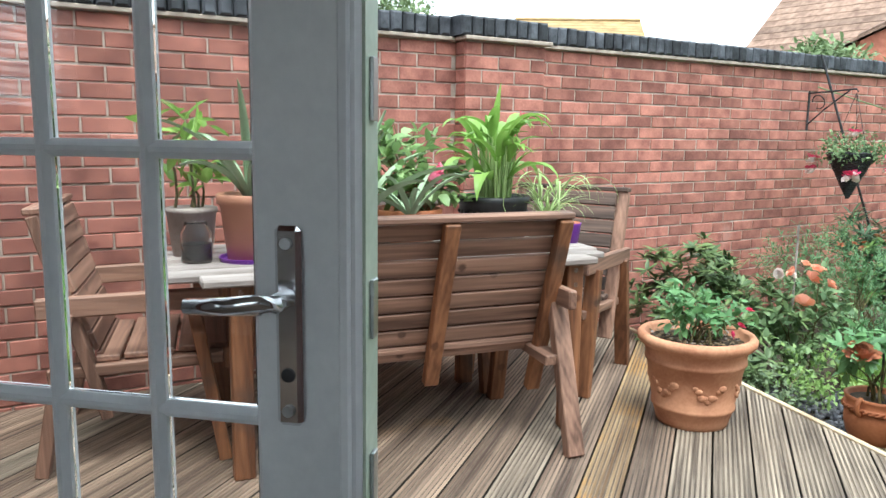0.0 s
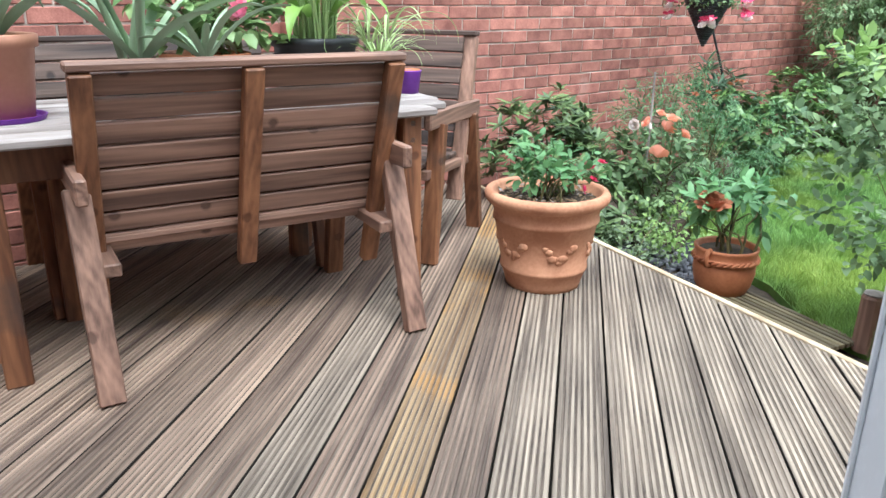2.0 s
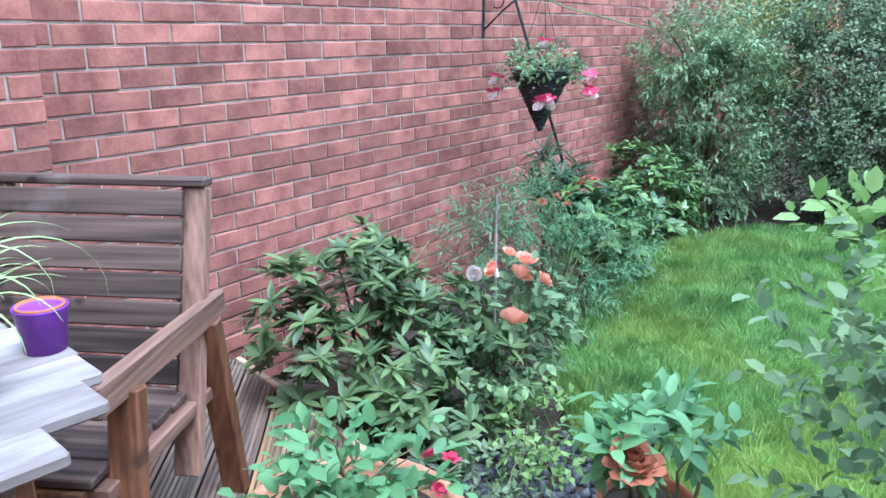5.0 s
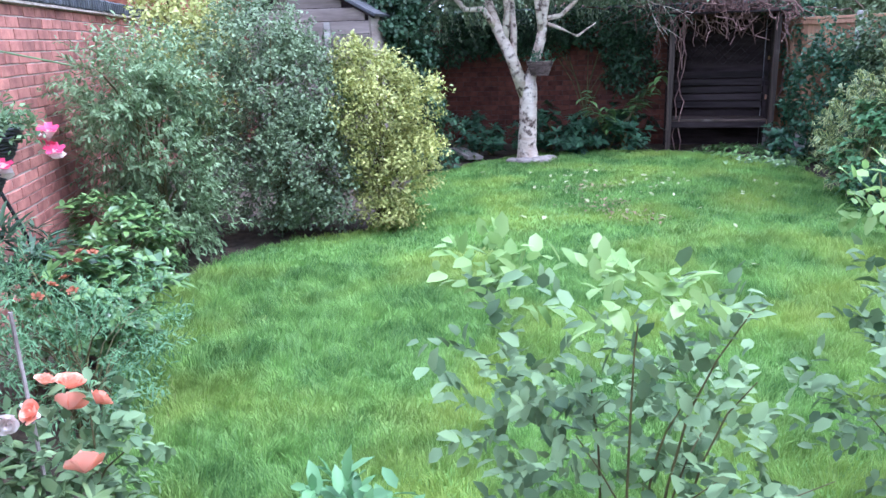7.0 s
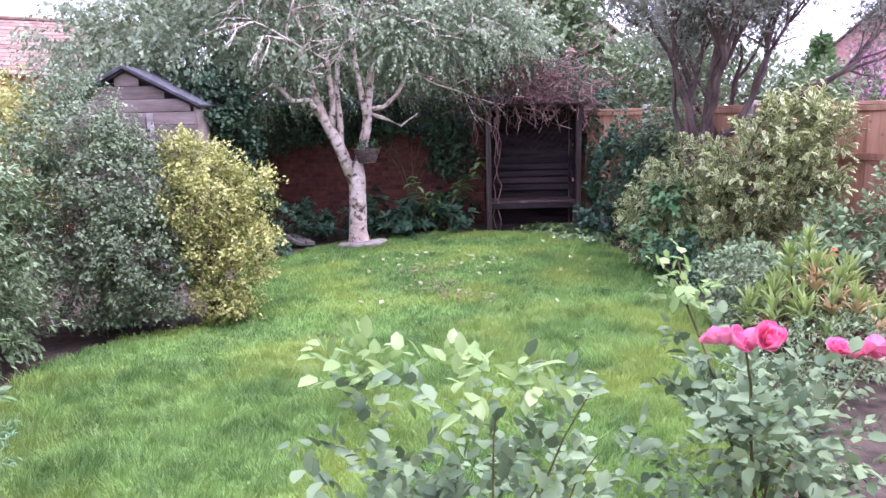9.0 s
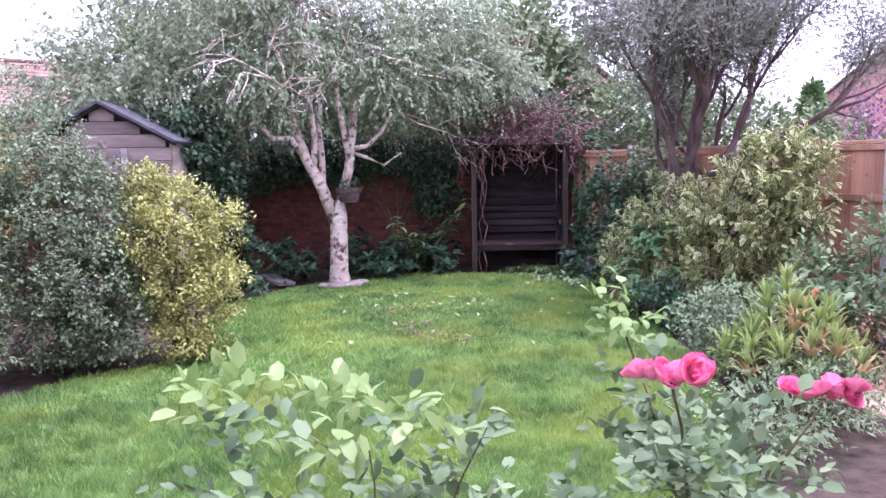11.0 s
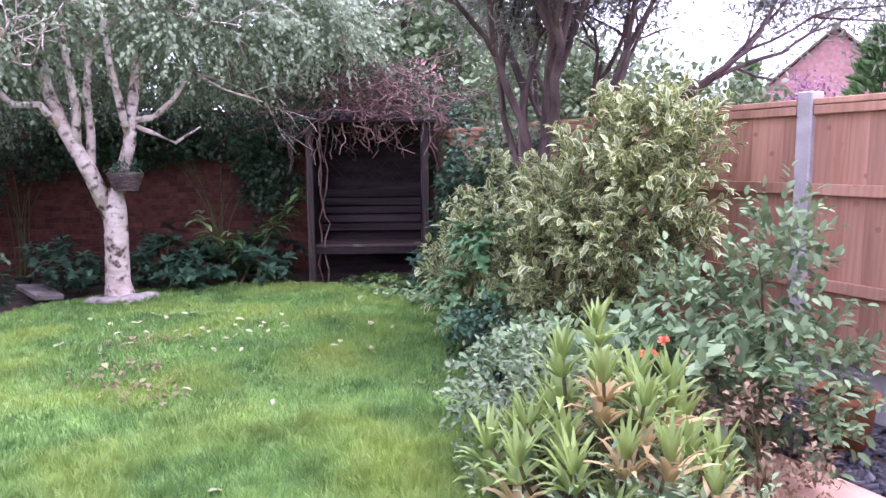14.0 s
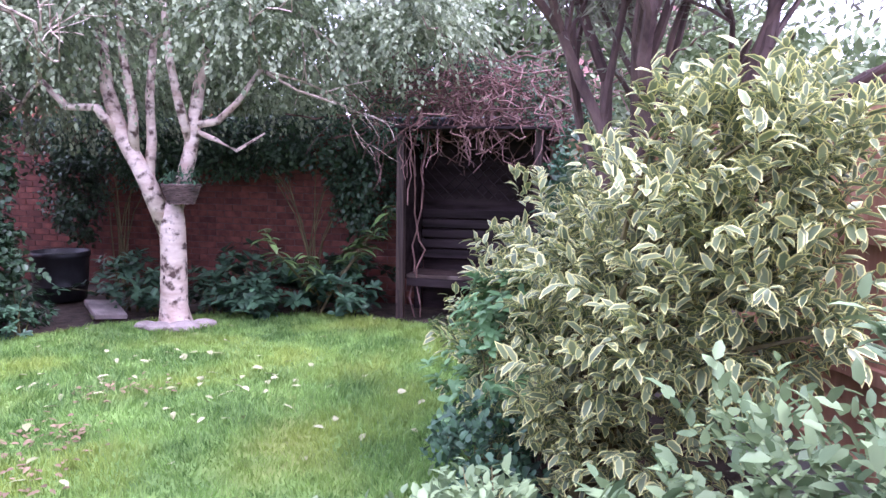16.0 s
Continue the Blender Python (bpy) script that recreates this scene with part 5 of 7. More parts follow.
shrub("yellow_leaf_shrub", "rounded yellow-leaved shrub between lawn and shed", (7.85, 2.62), [(-0.3, 0.22, 1.1, 0.2, 0.22, 0.26), (-0.1, -0.38, 1.15, 0.24, 0.2, 0.24), (-0.25, -0.3, 0.7, 0.25, 0.25, 0.16), (0.0, 0.2, 1.5, 0.16, 0.16, 0.16), (0, 0, 0.95, 0.40, 0.40, 0.54), (-0.1, -0.1, 0.55, 0.42, 0.42, 0.35), (0.1, 0.05, 1.3, 0.34, 0.34, 0.28), (-0.22, -0.05, 0.2, 0.3, 0.3, 0.18)], L_YELLOW, 1900, 11, 0.042, 0.022, 0.018, 16, 38, rho=0.07, inner=0.55)
shrub("bay_shrub", "light green leafy bush behind the dull green shrub", (9.1, 4.35), [(0, 0, 1.4, 0.8, 0.5, 0.75), (-0.3, 0, 1.9, 0.5, 0.4, 0.4)], L_YELLOW, 900, 9, 0.05, 0.03, 0.03, 14, 39, rho=0.12)

# ---- hanging basket, bracket, rod and line ----
HB = pose(4.56, 4.56, 0)
br = thing("wall_bracket", "black iron hanging-basket bracket on the brick wall", "bracket", pose(4.70, WALL_Y, 0))
part("back_plate", box((0.022, 0.008, 0.30), pose(0, -0.006, 1.435), 0.002), DARK_METAL, br)
part("arm", tube([(0, -0.008, 1.57), (-0.06, -0.25, 1.575), (-0.13, -0.46, 1.58), (-0.14, -0.48, 1.56)], 0.007, 6), DARK_METAL, br)
part("brace", tube([(0, -0.008, 1.33), (-0.05, -0.17, 1.44), (-0.11, -0.40, 1.575)], 0.006, 6), DARK_METAL, br)
part("scroll", tube([(-0.02 - 0.05 * math.sin(a) * 0.3, -0.10 + 0.05 * math.cos(a), 1.50 + 0.05 * math.sin(a)) for a in np.linspace(0, 5.2, 14)], 0.004, 5), DARK_METAL, br)
hb = thing("hanging_basket", "cone-shaped dark wicker hanging basket on chains", "hanging basket", HB)
bm = bmesh.new()
for i in range(22):
    f = i / 21
    rad = 0.155 * f + 0.008
    pts = [(rad * math.cos(a), rad * math.sin(a), 0.80 + 0.32 * f + 0.004 * math.sin(a * 9 + i * 1.6)) for a in np.linspace(0, 2 * math.pi, 25)]
    add_tube(bm, pts, 0.0085, 5)
part("wicker", bm, DARK_METAL, hb, "dark woven wicker", True)
part("liner", lathe([(0.004, 0.80), (0.15, 1.11), (0.001, 1.10)], 20), SOIL, hb)
for a in (0.3, 2.4, 4.5):
    part("chain", tube([(0.135 * math.cos(a), 0.135 * math.sin(a), 1.125), (0.0, 0.0, 1.55)], 0.0025, 4), DARK_METAL, hb)
hf = thing("basket_fuchsia", "trailing fuchsia with red and white flowers in the hanging basket", "plant", HB)
foliage("leaves", hf, L_ROSE, r, [(0, 0, 1.17, 0.20, 0.2, 0.09), (0, 0, 1.12, 0.23, 0.23, 0.06)], 170, 6, 0.038, 0.020, rho=0.05, floor=1.02)
for i, p in enumerate([(-0.15, 0.20, 1.06), (-0.14, 0.21, 0.98), (-0.13, -0.07, 0.94), (-0.11, -0.10, 0.95), (0.12, -0.23, 1.07), (0.15, -0.21, 1.0), (0.10, -0.25, 0.98), (-0.05, -0.04, 1.25)]):
    rose_head(hf, (p[0], p[1], p[2]), 0.06, P_WHITE, 60 + i, 0.5, 3, 5, "flower")
    flower(hf, (p[0], p[1], p[2] + 0.022), 0.085, P_RED, 1, 5, name="calyx", seed=80 + i, tilt=0.3)
rod = tagged(part("garden_rod", tube([(4.73, 4.97, 1.86), (4.80, 4.80, 1.3), (4.93, 4.6, 0.6), (5.05, 4.42, GROUND)], 0.009, 6), DARK_METAL), "black metal rod leaning on the wall", "rod")
line = tagged(part("washing_line", tube([(4.78, WALL_Y - 0.02, 1.62), (5.6, 4.93, 1.47), (6.6, 4.72, 1.33)], 0.006, 5), L_WILLOW), "pale green line tied between wall and shrub", "line")


# ---- rose bed beside the deck ----
PATHROSE = shrub("rose_shrub", "leggy rose bush with pale young shoots", (2.62, 2.42), [(0, 0, 0.62, 0.33, 0.38, 0.30), (-0.12, 0.05, 0.98, 0.22, 0.28, 0.16), (0.05, 0.3, 0.85, 0.22, 0.2, 0.22), (0.1, -0.25, 0.55, 0.3, 0.3, 0.3)], L_ROSE, 190, 7, 0.053, 0.036, 0.005, 12, 51, rho=0.07, style="spray", inner=0.35)
foliage("young_leaves", PATHROSE, L_ROSE_PALE, r, [(-0.14, 0.05, 1.12, 0.2, 0.26, 0.07), (0.06, 0.34, 1.08, 0.14, 0.12, 0.1)], 26, 6, 0.058, 0.034, rho=0.06, style="spray", floor=0.0, label="pale yellow-green young leaves")
pink = shrub("rose_shrub", "rose bush with bright pink flowers", (2.72, 1.42), [(0, 0, 0.60, 0.36, 0.4, 0.3), (-0.2, 0.2, 0.8, 0.22, 0.22, 0.2), (0.1, -0.2, 0.62, 0.25, 0.25, 0.2)], L_ROSE, 180, 7, 0.056, 0.039, 0.005, 12, 52, rho=0.07, style="spray", inner=0.35)
for i in range(12):
    k = (i % 6) - 2.5
    c = (-0.31, 0.38, 1.135) if i < 6 else (-0.10, -0.35, 0.935)
    rose_head(pink, (c[0] + 0.022 * k + r.normal(0, 0.008), c[1] + 0.022 * k + r.normal(0, 0.008), c[2] + r.normal(0, 0.014)), 0.062, P_PINK, 100 + i, 0.55, 5, 6, flare=0.3)
for i, (a, b) in enumerate((((-0.1, 0.1, 0.5), (-0.31, 0.38, 1.11)), ((0.0, -0.1, 0.5), (-0.1, -0.35, 0.89)), ((0.05, 0.05, 0.6), (0.30, 0.10, 1.22)))):
    part("shoot", tube(wander(a, b, 4, 0.01, r), [0.006, 0.005, 0.005, 0.004, 0.003], 5), STEM, pink)
foliage("leaves", pink, L_ROSE, r, [(0.16, 0.10, 0.90, 0.12, 0.12, 0.16)], 16, 6, 0.066, 0.046, rho=0.06, style="spray", floor=0.0)
foliage("young_leaves", pink, L_ROSE_PALE, r, [(0.24, 0.11, 1.14, 0.09, 0.10, 0.10)], 13, 5, 0.058, 0.034, rho=0.05, style="spray", floor=0.0, label="pale young shoot leaves")
shrub("bronze_rose_shrub", "young rose with red-bronze leaves", (2.28, 1.62), [(0, 0, 0.40, 0.16, 0.16, 0.16), (0.05, -0.12, 0.5, 0.1, 0.1, 0.1)], L_RED, 26, 6, 0.06, 0.036, 0.007, 6, 53, rho=0.05, style="spray")
shrub("low_green_shrub", "low small-leaved plant beside the deck edge", (2.5, 3.62), [(0, 0, 0.1, 0.2, 0.22, 0.12), (0.25, 0.12, 0.12, 0.2, 0.16, 0.12)], L_HEBE, 90, 6, 0.035, 0.02, 0.004, 8, 54, rho=0.04)
shrub("low_green_shrub", "low small-leaved plant in front of the roses", (3.05, 3.72), [(0, 0, 0.12, 0.25, 0.2, 0.14), (-0.2, -0.1, 0.1, 0.15, 0.12, 0.1)], L_ROSE_PALE, 70, 6, 0.04, 0.024, 0.004, 8, 55, rho=0.05)


def chips(name, label, poly, count, z, size, seed, material):
    rr = np.random.default_rng(seed)
    xs, ys = [p[0] for p in poly], [p[1] for p in poly]
    px, py = rr.uniform(min(xs), max(xs), count * 3), rr.uniform(min(ys), max(ys), count * 3)
    keep = inside(px, py, poly)
    px, py = px[keep][:count], py[keep][:count]
    n = len(px)
    P = np.stack([px, py, z + rr.random(n) * 0.02], 1)
    a = rr.random(n) * 6.28
    X = np.stack([np.cos(a), np.sin(a), rr.normal(0, 0.25, n)], 1)
    Y = np.stack([-np.sin(a), np.cos(a), rr.normal(0, 0.25, n)], 1)
    Z = np.cross(X, Y)
    l, w, h = size * rr.uniform(0.5, 1.3, (n, 1)), size * 0.6 * rr.uniform(0.5, 1.2, (n, 1)), size * 0.16 * rr.uniform(0.6, 1.4, (n, 1))
    C = [P + X * l * a_ + Y * w * b_ + Z * h * c_ for c_ in (-1, 1) for a_, b_ in ((-0.5, -0.35), (0.4, -0.5), (0.5, 0.3), (-0.3, 0.5))]
    V = np.stack(C, 1).reshape(-1, 3)
    T = np.array([[4, 5, 6, 7], [0, 1, 5, 4], [1, 2, 6, 5], [2, 3, 7, 6], [3, 0, 4, 7]])
    F = (np.arange(n)[:, None, None] * 8 + T[None]).reshape(-1, 4)
    return tagged(mesh_ob(name, fast_mesh(name, V, F), material), label, "gravel", kind="stuff")


chips("slate_chips", "loose dark slate chips in the bed", [(2.42, 3.3), (2.9, 3.3), (3.3, 3.7), (2.9, 4.1), (2.45, 3.9)], 500, GROUND - 0.02, 0.045, 1, SLATE)
chips("slate_chips", "loose dark slate chips along the fence", [(1.6, -3.18), (5.6, -3.18), (5.6, -2.6), (5.0, -2.42), (1.6, -2.42)], 2600, GROUND - 0.025, 0.06, 2, SLATE)

# ---- patio ----
patio = thing("patio", "buff sandstone paving slabs", "patio", Matrix.Identity(4), kind="structure")
slabs = {}
for iy, (y0, dy) in enumerate(((-2.40, 0.56), (-1.83, 0.44), (-1.38, 0.56), (-0.81, 0.44), (-0.36, 0.56), (0.21, 0.44))):
    x = 0.4 + 0.2 * (iy % 2)
    while x < 5.1:
        w = (0.60, 0.45, 0.74)[(iy * 2 + int(x * 3)) % 3]
        cx, cy = x + w / 2, y0 + dy / 2
        out_house = (Vector((cx, cy)) - Vector((-0.49, 2.02))).dot(n_ax) > 0.45
        free = cy < -1.45 or cx < 3.55 - (cy + 1.45) * 0.45
        if out_house and free:
            key = (round(w, 2), dy)
            if key not in slabs:
                b = box((w - 0.012, dy - 0.012, 0.05), None, 0.006)
                me = bpy.data.meshes.new("slab")
                b.to_mesh(me)
                b.free()
                me.materials.append(SLAB)
                slabs[key] = me
            ob = new("slab", slabs[key])
            ob.parent = patio
            ob.location = (cx, cy, GROUND - 0.028 + r.normal(0, 0.002))
        x += w

# ---- fence ----
FY, TOPZ, LOWZ = -3.25, 1.565, 0.08
fence = thing("fence_south", "brown feather-edge timber fence with concrete posts", "fence", Matrix.Identity(4), kind="structure")
board_me = bpy.data.meshes.new("board")
b = box((0.128, 0.012, TOPZ - LOWZ - 0.05), pose(0, 0, 0, 0, 0, 9), 0.002)
b.to_mesh(board_me)
b.free()
board_me.materials.append(FENCE_WOOD)
for k in range(-2, 4):
    xp = 5.69 + 1.86 * k
    part("post", box((0.105, 0.105, TOPZ + 0.30), pose(xp, FY, (TOPZ + 0.05 - 0.25) / 2), 0.008), CONCRETE, fence, "grey concrete fence post")
    if k == 3:
        break
    for j in range(15):
        ob = new("board", board_me)
        ob.parent = fence
        ob.location = (xp + 0.105 + 0.118 * j, FY + r.normal(0, 0.001), (TOPZ + LOWZ) / 2 - 0.01)
    xc = xp + 0.93
    for z in (LOWZ + 0.03, 0.50, 1.05):
        part("rail", box((1.74, 0.035, 0.065), pose(xc, FY + 0.032, z), 0.003), FENCE_WOOD, fence)
    part("cap_rail", box((1.745, 0.07, 0.035), pose(xc, FY + 0.01, TOPZ - 0.012), 0.004), FENCE_WOOD, fence)
    part("top_rail", box((1.74, 0.03, 0.05), pose(xc, FY + 0.028, TOPZ - 0.06), 0.003), FENCE_WOOD, fence)
    part("gravel_board", box((1.752, 0.05, 0.145), pose(xc, FY + 0.005, LOWZ - 0.078), 0.01), CONCRETE, fence, "grey concrete gravel board")
    part("gravel_board", box((1.752, 0.06, 0.145), pose(xc, FY + 0.01, LOWZ - 0.225), 0.01), CONCRETE, fence, "grey concrete gravel board")

# ---- back wall ----
BD = Vector((0.39, 0.92)).normalized()
BM = Matrix.Translation((12.0, -2.1, 0)) @ Matrix.Rotation(math.atan2(-BD.y, -BD.x), 4, 'Z')   # x to the fence, y away from the garden
# The trees' shade on this wall is put into brick and mortar colour.
back = tagged(part("wall_east", box((8.6, 0.2, 1.96), BM @ pose(-3.0, 0.106, 0.755)), DARKENED_MORTAR), "shaded red brick wall at the garden's end", "wall", kind="structure")
brick_skin(back, BM, laid_bricks(-7.2, 1.28, -0.22, 26, r), (0, 0, 0, 0), DARKENED_BRICK, r)
tagged(part("wall_east_coping", box((8.6, 0.28, 0.1), BM @ pose(-3.0, 0.09, 1.786), 0.02), BLUE_BRICK), "dark brick coping", "wall top", kind="structure")

# ---- arbour ----
AM = Matrix.Translation((10.94, -2.365, GROUND)) @ Matrix.Rotation(math.atan2(-BD.y, -BD.x), 4, 'Z')
arb = thing("garden_arbour", "dark timber arbour seat with lattice back, overgrown", "arbour", AM)
H = 0.67
# Posts and rails use darkened woods: the arbour's shade is in their colour.
for x in (-H, H):
    part("post", box((0.075, 0.075, 1.85), pose(x, 0, 0.925), 0.004), WOOD_DARK_UP, arb)
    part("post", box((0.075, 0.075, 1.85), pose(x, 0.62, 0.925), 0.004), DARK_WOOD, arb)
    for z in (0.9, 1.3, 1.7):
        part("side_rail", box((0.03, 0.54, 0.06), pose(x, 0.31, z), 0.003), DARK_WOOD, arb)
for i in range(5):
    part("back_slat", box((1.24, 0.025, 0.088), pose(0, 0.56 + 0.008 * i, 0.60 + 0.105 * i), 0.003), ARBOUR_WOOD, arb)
for s_ in (-1, 1):
    for i in range(15):
        a = -0.62 + 0.115 * i
        x0, x1 = a, a + s_ * 0.52
        zz0, zz1 = 1.16, 1.68
        if x1 > 0.62:
            zz1 -= x1 - 0.62
            x1 = 0.62
        if x1 < -0.62:
            zz1 -= -0.62 - x1
            x1 = -0.62
        if abs(x0) < 0.62 and zz1 - zz0 > 0.05:
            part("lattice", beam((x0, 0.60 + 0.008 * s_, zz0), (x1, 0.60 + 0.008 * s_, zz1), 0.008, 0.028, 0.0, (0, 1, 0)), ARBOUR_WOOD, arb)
# Added dark sheet standing in for the shade behind the lattice.
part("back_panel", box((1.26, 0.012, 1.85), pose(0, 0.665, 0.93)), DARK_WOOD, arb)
# Grey plank coloured darker to carry the shade over the seat.
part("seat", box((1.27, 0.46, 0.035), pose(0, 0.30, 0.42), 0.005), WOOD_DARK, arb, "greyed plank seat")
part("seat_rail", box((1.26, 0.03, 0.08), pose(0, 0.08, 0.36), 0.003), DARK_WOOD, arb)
# Roof boards closed up and solid sides added to keep light out.
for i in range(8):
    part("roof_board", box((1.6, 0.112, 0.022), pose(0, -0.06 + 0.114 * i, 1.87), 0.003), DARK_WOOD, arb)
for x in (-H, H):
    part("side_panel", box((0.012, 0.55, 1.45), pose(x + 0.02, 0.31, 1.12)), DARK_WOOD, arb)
vine = thing("dry_vine", "tangle of bare brown vine stems over the arbour", "vine", AM)
bm = bmesh.new()
rv = np.random.default_rng(5)
for i in range(420):
    a = (rv.normal(0.05, 0.5), rv.uniform(-0.15, 0.6), rv.uniform(1.88, 2.5))
    e = (a[0] + rv.normal(0, 0.35), a[1] + rv.normal(0, 0.25), a[2] + rv.normal(-0.12, 0.22))
    add_tube(bm, wander(a, e, 6, 0.05, rv), rv.uniform(0.004, 0.009), 4)
for i in range(34):
    x = rv.uniform(-1.1, 0.75)
    a = (x, rv.uniform(-0.15, 0.1), rv.uniform(1.8, 2.05))
    add_tube(bm, wander(a, (x + rv.normal(0, 0.12), a[1] - 0.05, a[2] - rv.uniform(0.2, 0.8) * (1.0 if x < -0.5 else 0.45)), 6, 0.025, rv), rv.uniform(0.004, 0.008), 4)
for x in (-0.56, -0.5, 0.72):
    add_tube(bm, wander((x, 0.12, 0.0), (x + 0.06, 0.05, 1.95), 12, 0.045, rv), 0.009, 5)
tagged(part("vine_tangle", bm, DEAD_STEM, vine), kind="stuff")
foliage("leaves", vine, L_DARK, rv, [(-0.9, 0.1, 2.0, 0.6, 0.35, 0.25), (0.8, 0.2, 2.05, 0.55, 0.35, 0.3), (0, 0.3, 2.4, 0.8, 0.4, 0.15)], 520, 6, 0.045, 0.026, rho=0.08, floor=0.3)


def creeper(name, label, m, lobes, tips, material, seed, length=0.06, width=0.045, per=7):
    rr = np.random.default_rng(seed)
    t = thing(name, label, "climber", m)
    stems(t, rr, (0, 0, 0.0), lobes, 10, 0.01, STEM)
    foliage("leaves", t, material, rr, lobes, tips, per, length, width, rho=0.09, hang=0.4, floor=0.0)
    return t


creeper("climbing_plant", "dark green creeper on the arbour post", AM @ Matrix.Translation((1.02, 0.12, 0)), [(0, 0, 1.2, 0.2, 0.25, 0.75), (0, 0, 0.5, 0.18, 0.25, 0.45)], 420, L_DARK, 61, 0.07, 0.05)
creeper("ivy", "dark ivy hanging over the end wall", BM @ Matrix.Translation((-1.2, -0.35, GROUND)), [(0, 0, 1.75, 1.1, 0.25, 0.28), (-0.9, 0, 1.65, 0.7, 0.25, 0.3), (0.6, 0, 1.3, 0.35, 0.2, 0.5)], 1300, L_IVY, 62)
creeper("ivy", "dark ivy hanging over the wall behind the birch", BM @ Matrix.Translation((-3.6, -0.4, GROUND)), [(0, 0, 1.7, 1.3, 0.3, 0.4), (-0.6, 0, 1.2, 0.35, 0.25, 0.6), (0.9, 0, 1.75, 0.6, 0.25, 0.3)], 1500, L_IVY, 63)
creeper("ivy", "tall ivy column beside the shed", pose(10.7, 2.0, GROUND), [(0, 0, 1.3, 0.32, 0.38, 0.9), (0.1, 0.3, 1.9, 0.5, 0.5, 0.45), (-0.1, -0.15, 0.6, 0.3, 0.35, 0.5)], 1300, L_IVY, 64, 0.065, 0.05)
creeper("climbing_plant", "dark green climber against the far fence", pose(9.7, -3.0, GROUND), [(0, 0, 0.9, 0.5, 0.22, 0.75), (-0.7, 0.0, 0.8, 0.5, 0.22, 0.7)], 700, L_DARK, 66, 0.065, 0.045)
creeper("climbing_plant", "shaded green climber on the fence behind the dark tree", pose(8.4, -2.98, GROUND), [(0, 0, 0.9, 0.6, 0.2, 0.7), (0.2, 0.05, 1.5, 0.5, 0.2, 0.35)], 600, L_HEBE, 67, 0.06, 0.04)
for i, (x, y, s_, l_) in enumerate(((11.55, -0.75, 1.0, 0.14), (11.35, -1.15, 0.9, 0.12), (11.6, 0.1, 0.8, 0.1), (11.7, 0.7, 0.8, 0.1), (10.55, 1.55, 0.7, 0.08), (11.2, -0.35, 0.7, 0.12), (9.9, -2.75, 0.8, 0.1), (11.8, -0.2, 1.3, 0.13), (11.75, 0.95, 1.2, 0.11), (11.15, 1.85, 1.1, 0.1), (11.65, -1.3, 1.3, 0.13))):
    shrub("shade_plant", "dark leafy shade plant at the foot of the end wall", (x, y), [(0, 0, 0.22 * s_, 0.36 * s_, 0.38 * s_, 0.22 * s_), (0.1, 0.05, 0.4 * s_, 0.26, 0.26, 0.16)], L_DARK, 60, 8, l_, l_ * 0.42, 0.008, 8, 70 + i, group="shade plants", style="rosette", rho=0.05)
mag = thing("magnolia_branch_shrub", "shrub with long branches of broad green leaves", "shrub", pose(11.45, -0.95, GROUND))
for i, (a, e) in enumerate((((0, 0, 0.1), (-0.42, 0.52, 0.86)), ((0, 0, 0.1), (-0.18, -0.72, 1.08)), ((0, 0, 0.1), (-0.30, 0.12, 0.62)), ((0, -0.1, 0.2), (-0.10, -0.45, 0.80)))):
    pts = wander((0, 0, 0), a, 2, 0.01, r)[:-1] + wander(a, e, 6, 0.02, r)
    part("branch", tube(pts, [0.017, 0.016] + [0.015, 0.013, 0.011, 0.009, 0.008, 0.007, 0.005], 6), STEM, mag)
    for k in range(20):
        f = 0.5 + 0.55 * k / 20
        q = np.array(a) + (np.array(e) - np.array(a)) * f + r.normal(0, 0.025, 3)
        broad_leaf(mag, q, math.pi * (0.5 + k % 2) + r.normal(0.2, 0.6), r.uniform(-0.5, 0.5), r.uniform(0.13, 0.21), r.uniform(0.055, 0.08), r.uniform(0.6, 1.6), L_CAMELLIA, segments=5)
gc = thing("ground_cover", "low leafy ground cover before the arbour", "ground cover", pose(10.2, -2.35, GROUND))
foliage("leaves", gc, L_CAMELLIA, r, [(0, 0, 0.06, 0.85, 0.45, 0.10), (-0.35, -0.3, 0.05, 0.5, 0.4, 0.1)], 330, 6, 0.07, 0.032, rho=0.07, floor=0.0, style="rosette")


# ---- trees ----
def grow(bm, rr, p, d, l, rad, depth, ends, spread=0.55, rise=0.1, shrink=0.72, kids=(2, 3), low=0.0):
    p, d = np.array(p, float), np.array(d, float)
    d /= np.linalg.norm(d)
    pts, radii = [tuple(p)], [rad]
    for k in range(4):
        d = d + rr.normal(0, 0.11, 3) + np.array([0, 0, rise * 0.25])
        d /= np.linalg.norm(d)
        p = p + d * l / 4
        pts.append(tuple(p))
        radii.append(rad * (1 - 0.09 * (k + 1)))
    if p[2] < low:
        return
    add_tube(bm, pts, radii, 7 if rad > 0.02 else 4)
    ends.append((p.copy(), d.copy(), depth))
    if depth == 0:
        return
    for k in range(rr.integers(kids[0], kids[1] + 1)):
        q = np.array(pts[rr.integers(2, 5)])
        dd = d + unit(rr, 1)[0] * spread * rr.uniform(0.7, 1.4)
        grow(bm, rr, q, dd, l * shrink * rr.uniform(0.75, 1.15), rad * 0.62, depth - 1, ends, spread, rise, shrink, kids, low + 0.35 if low else 0.0)


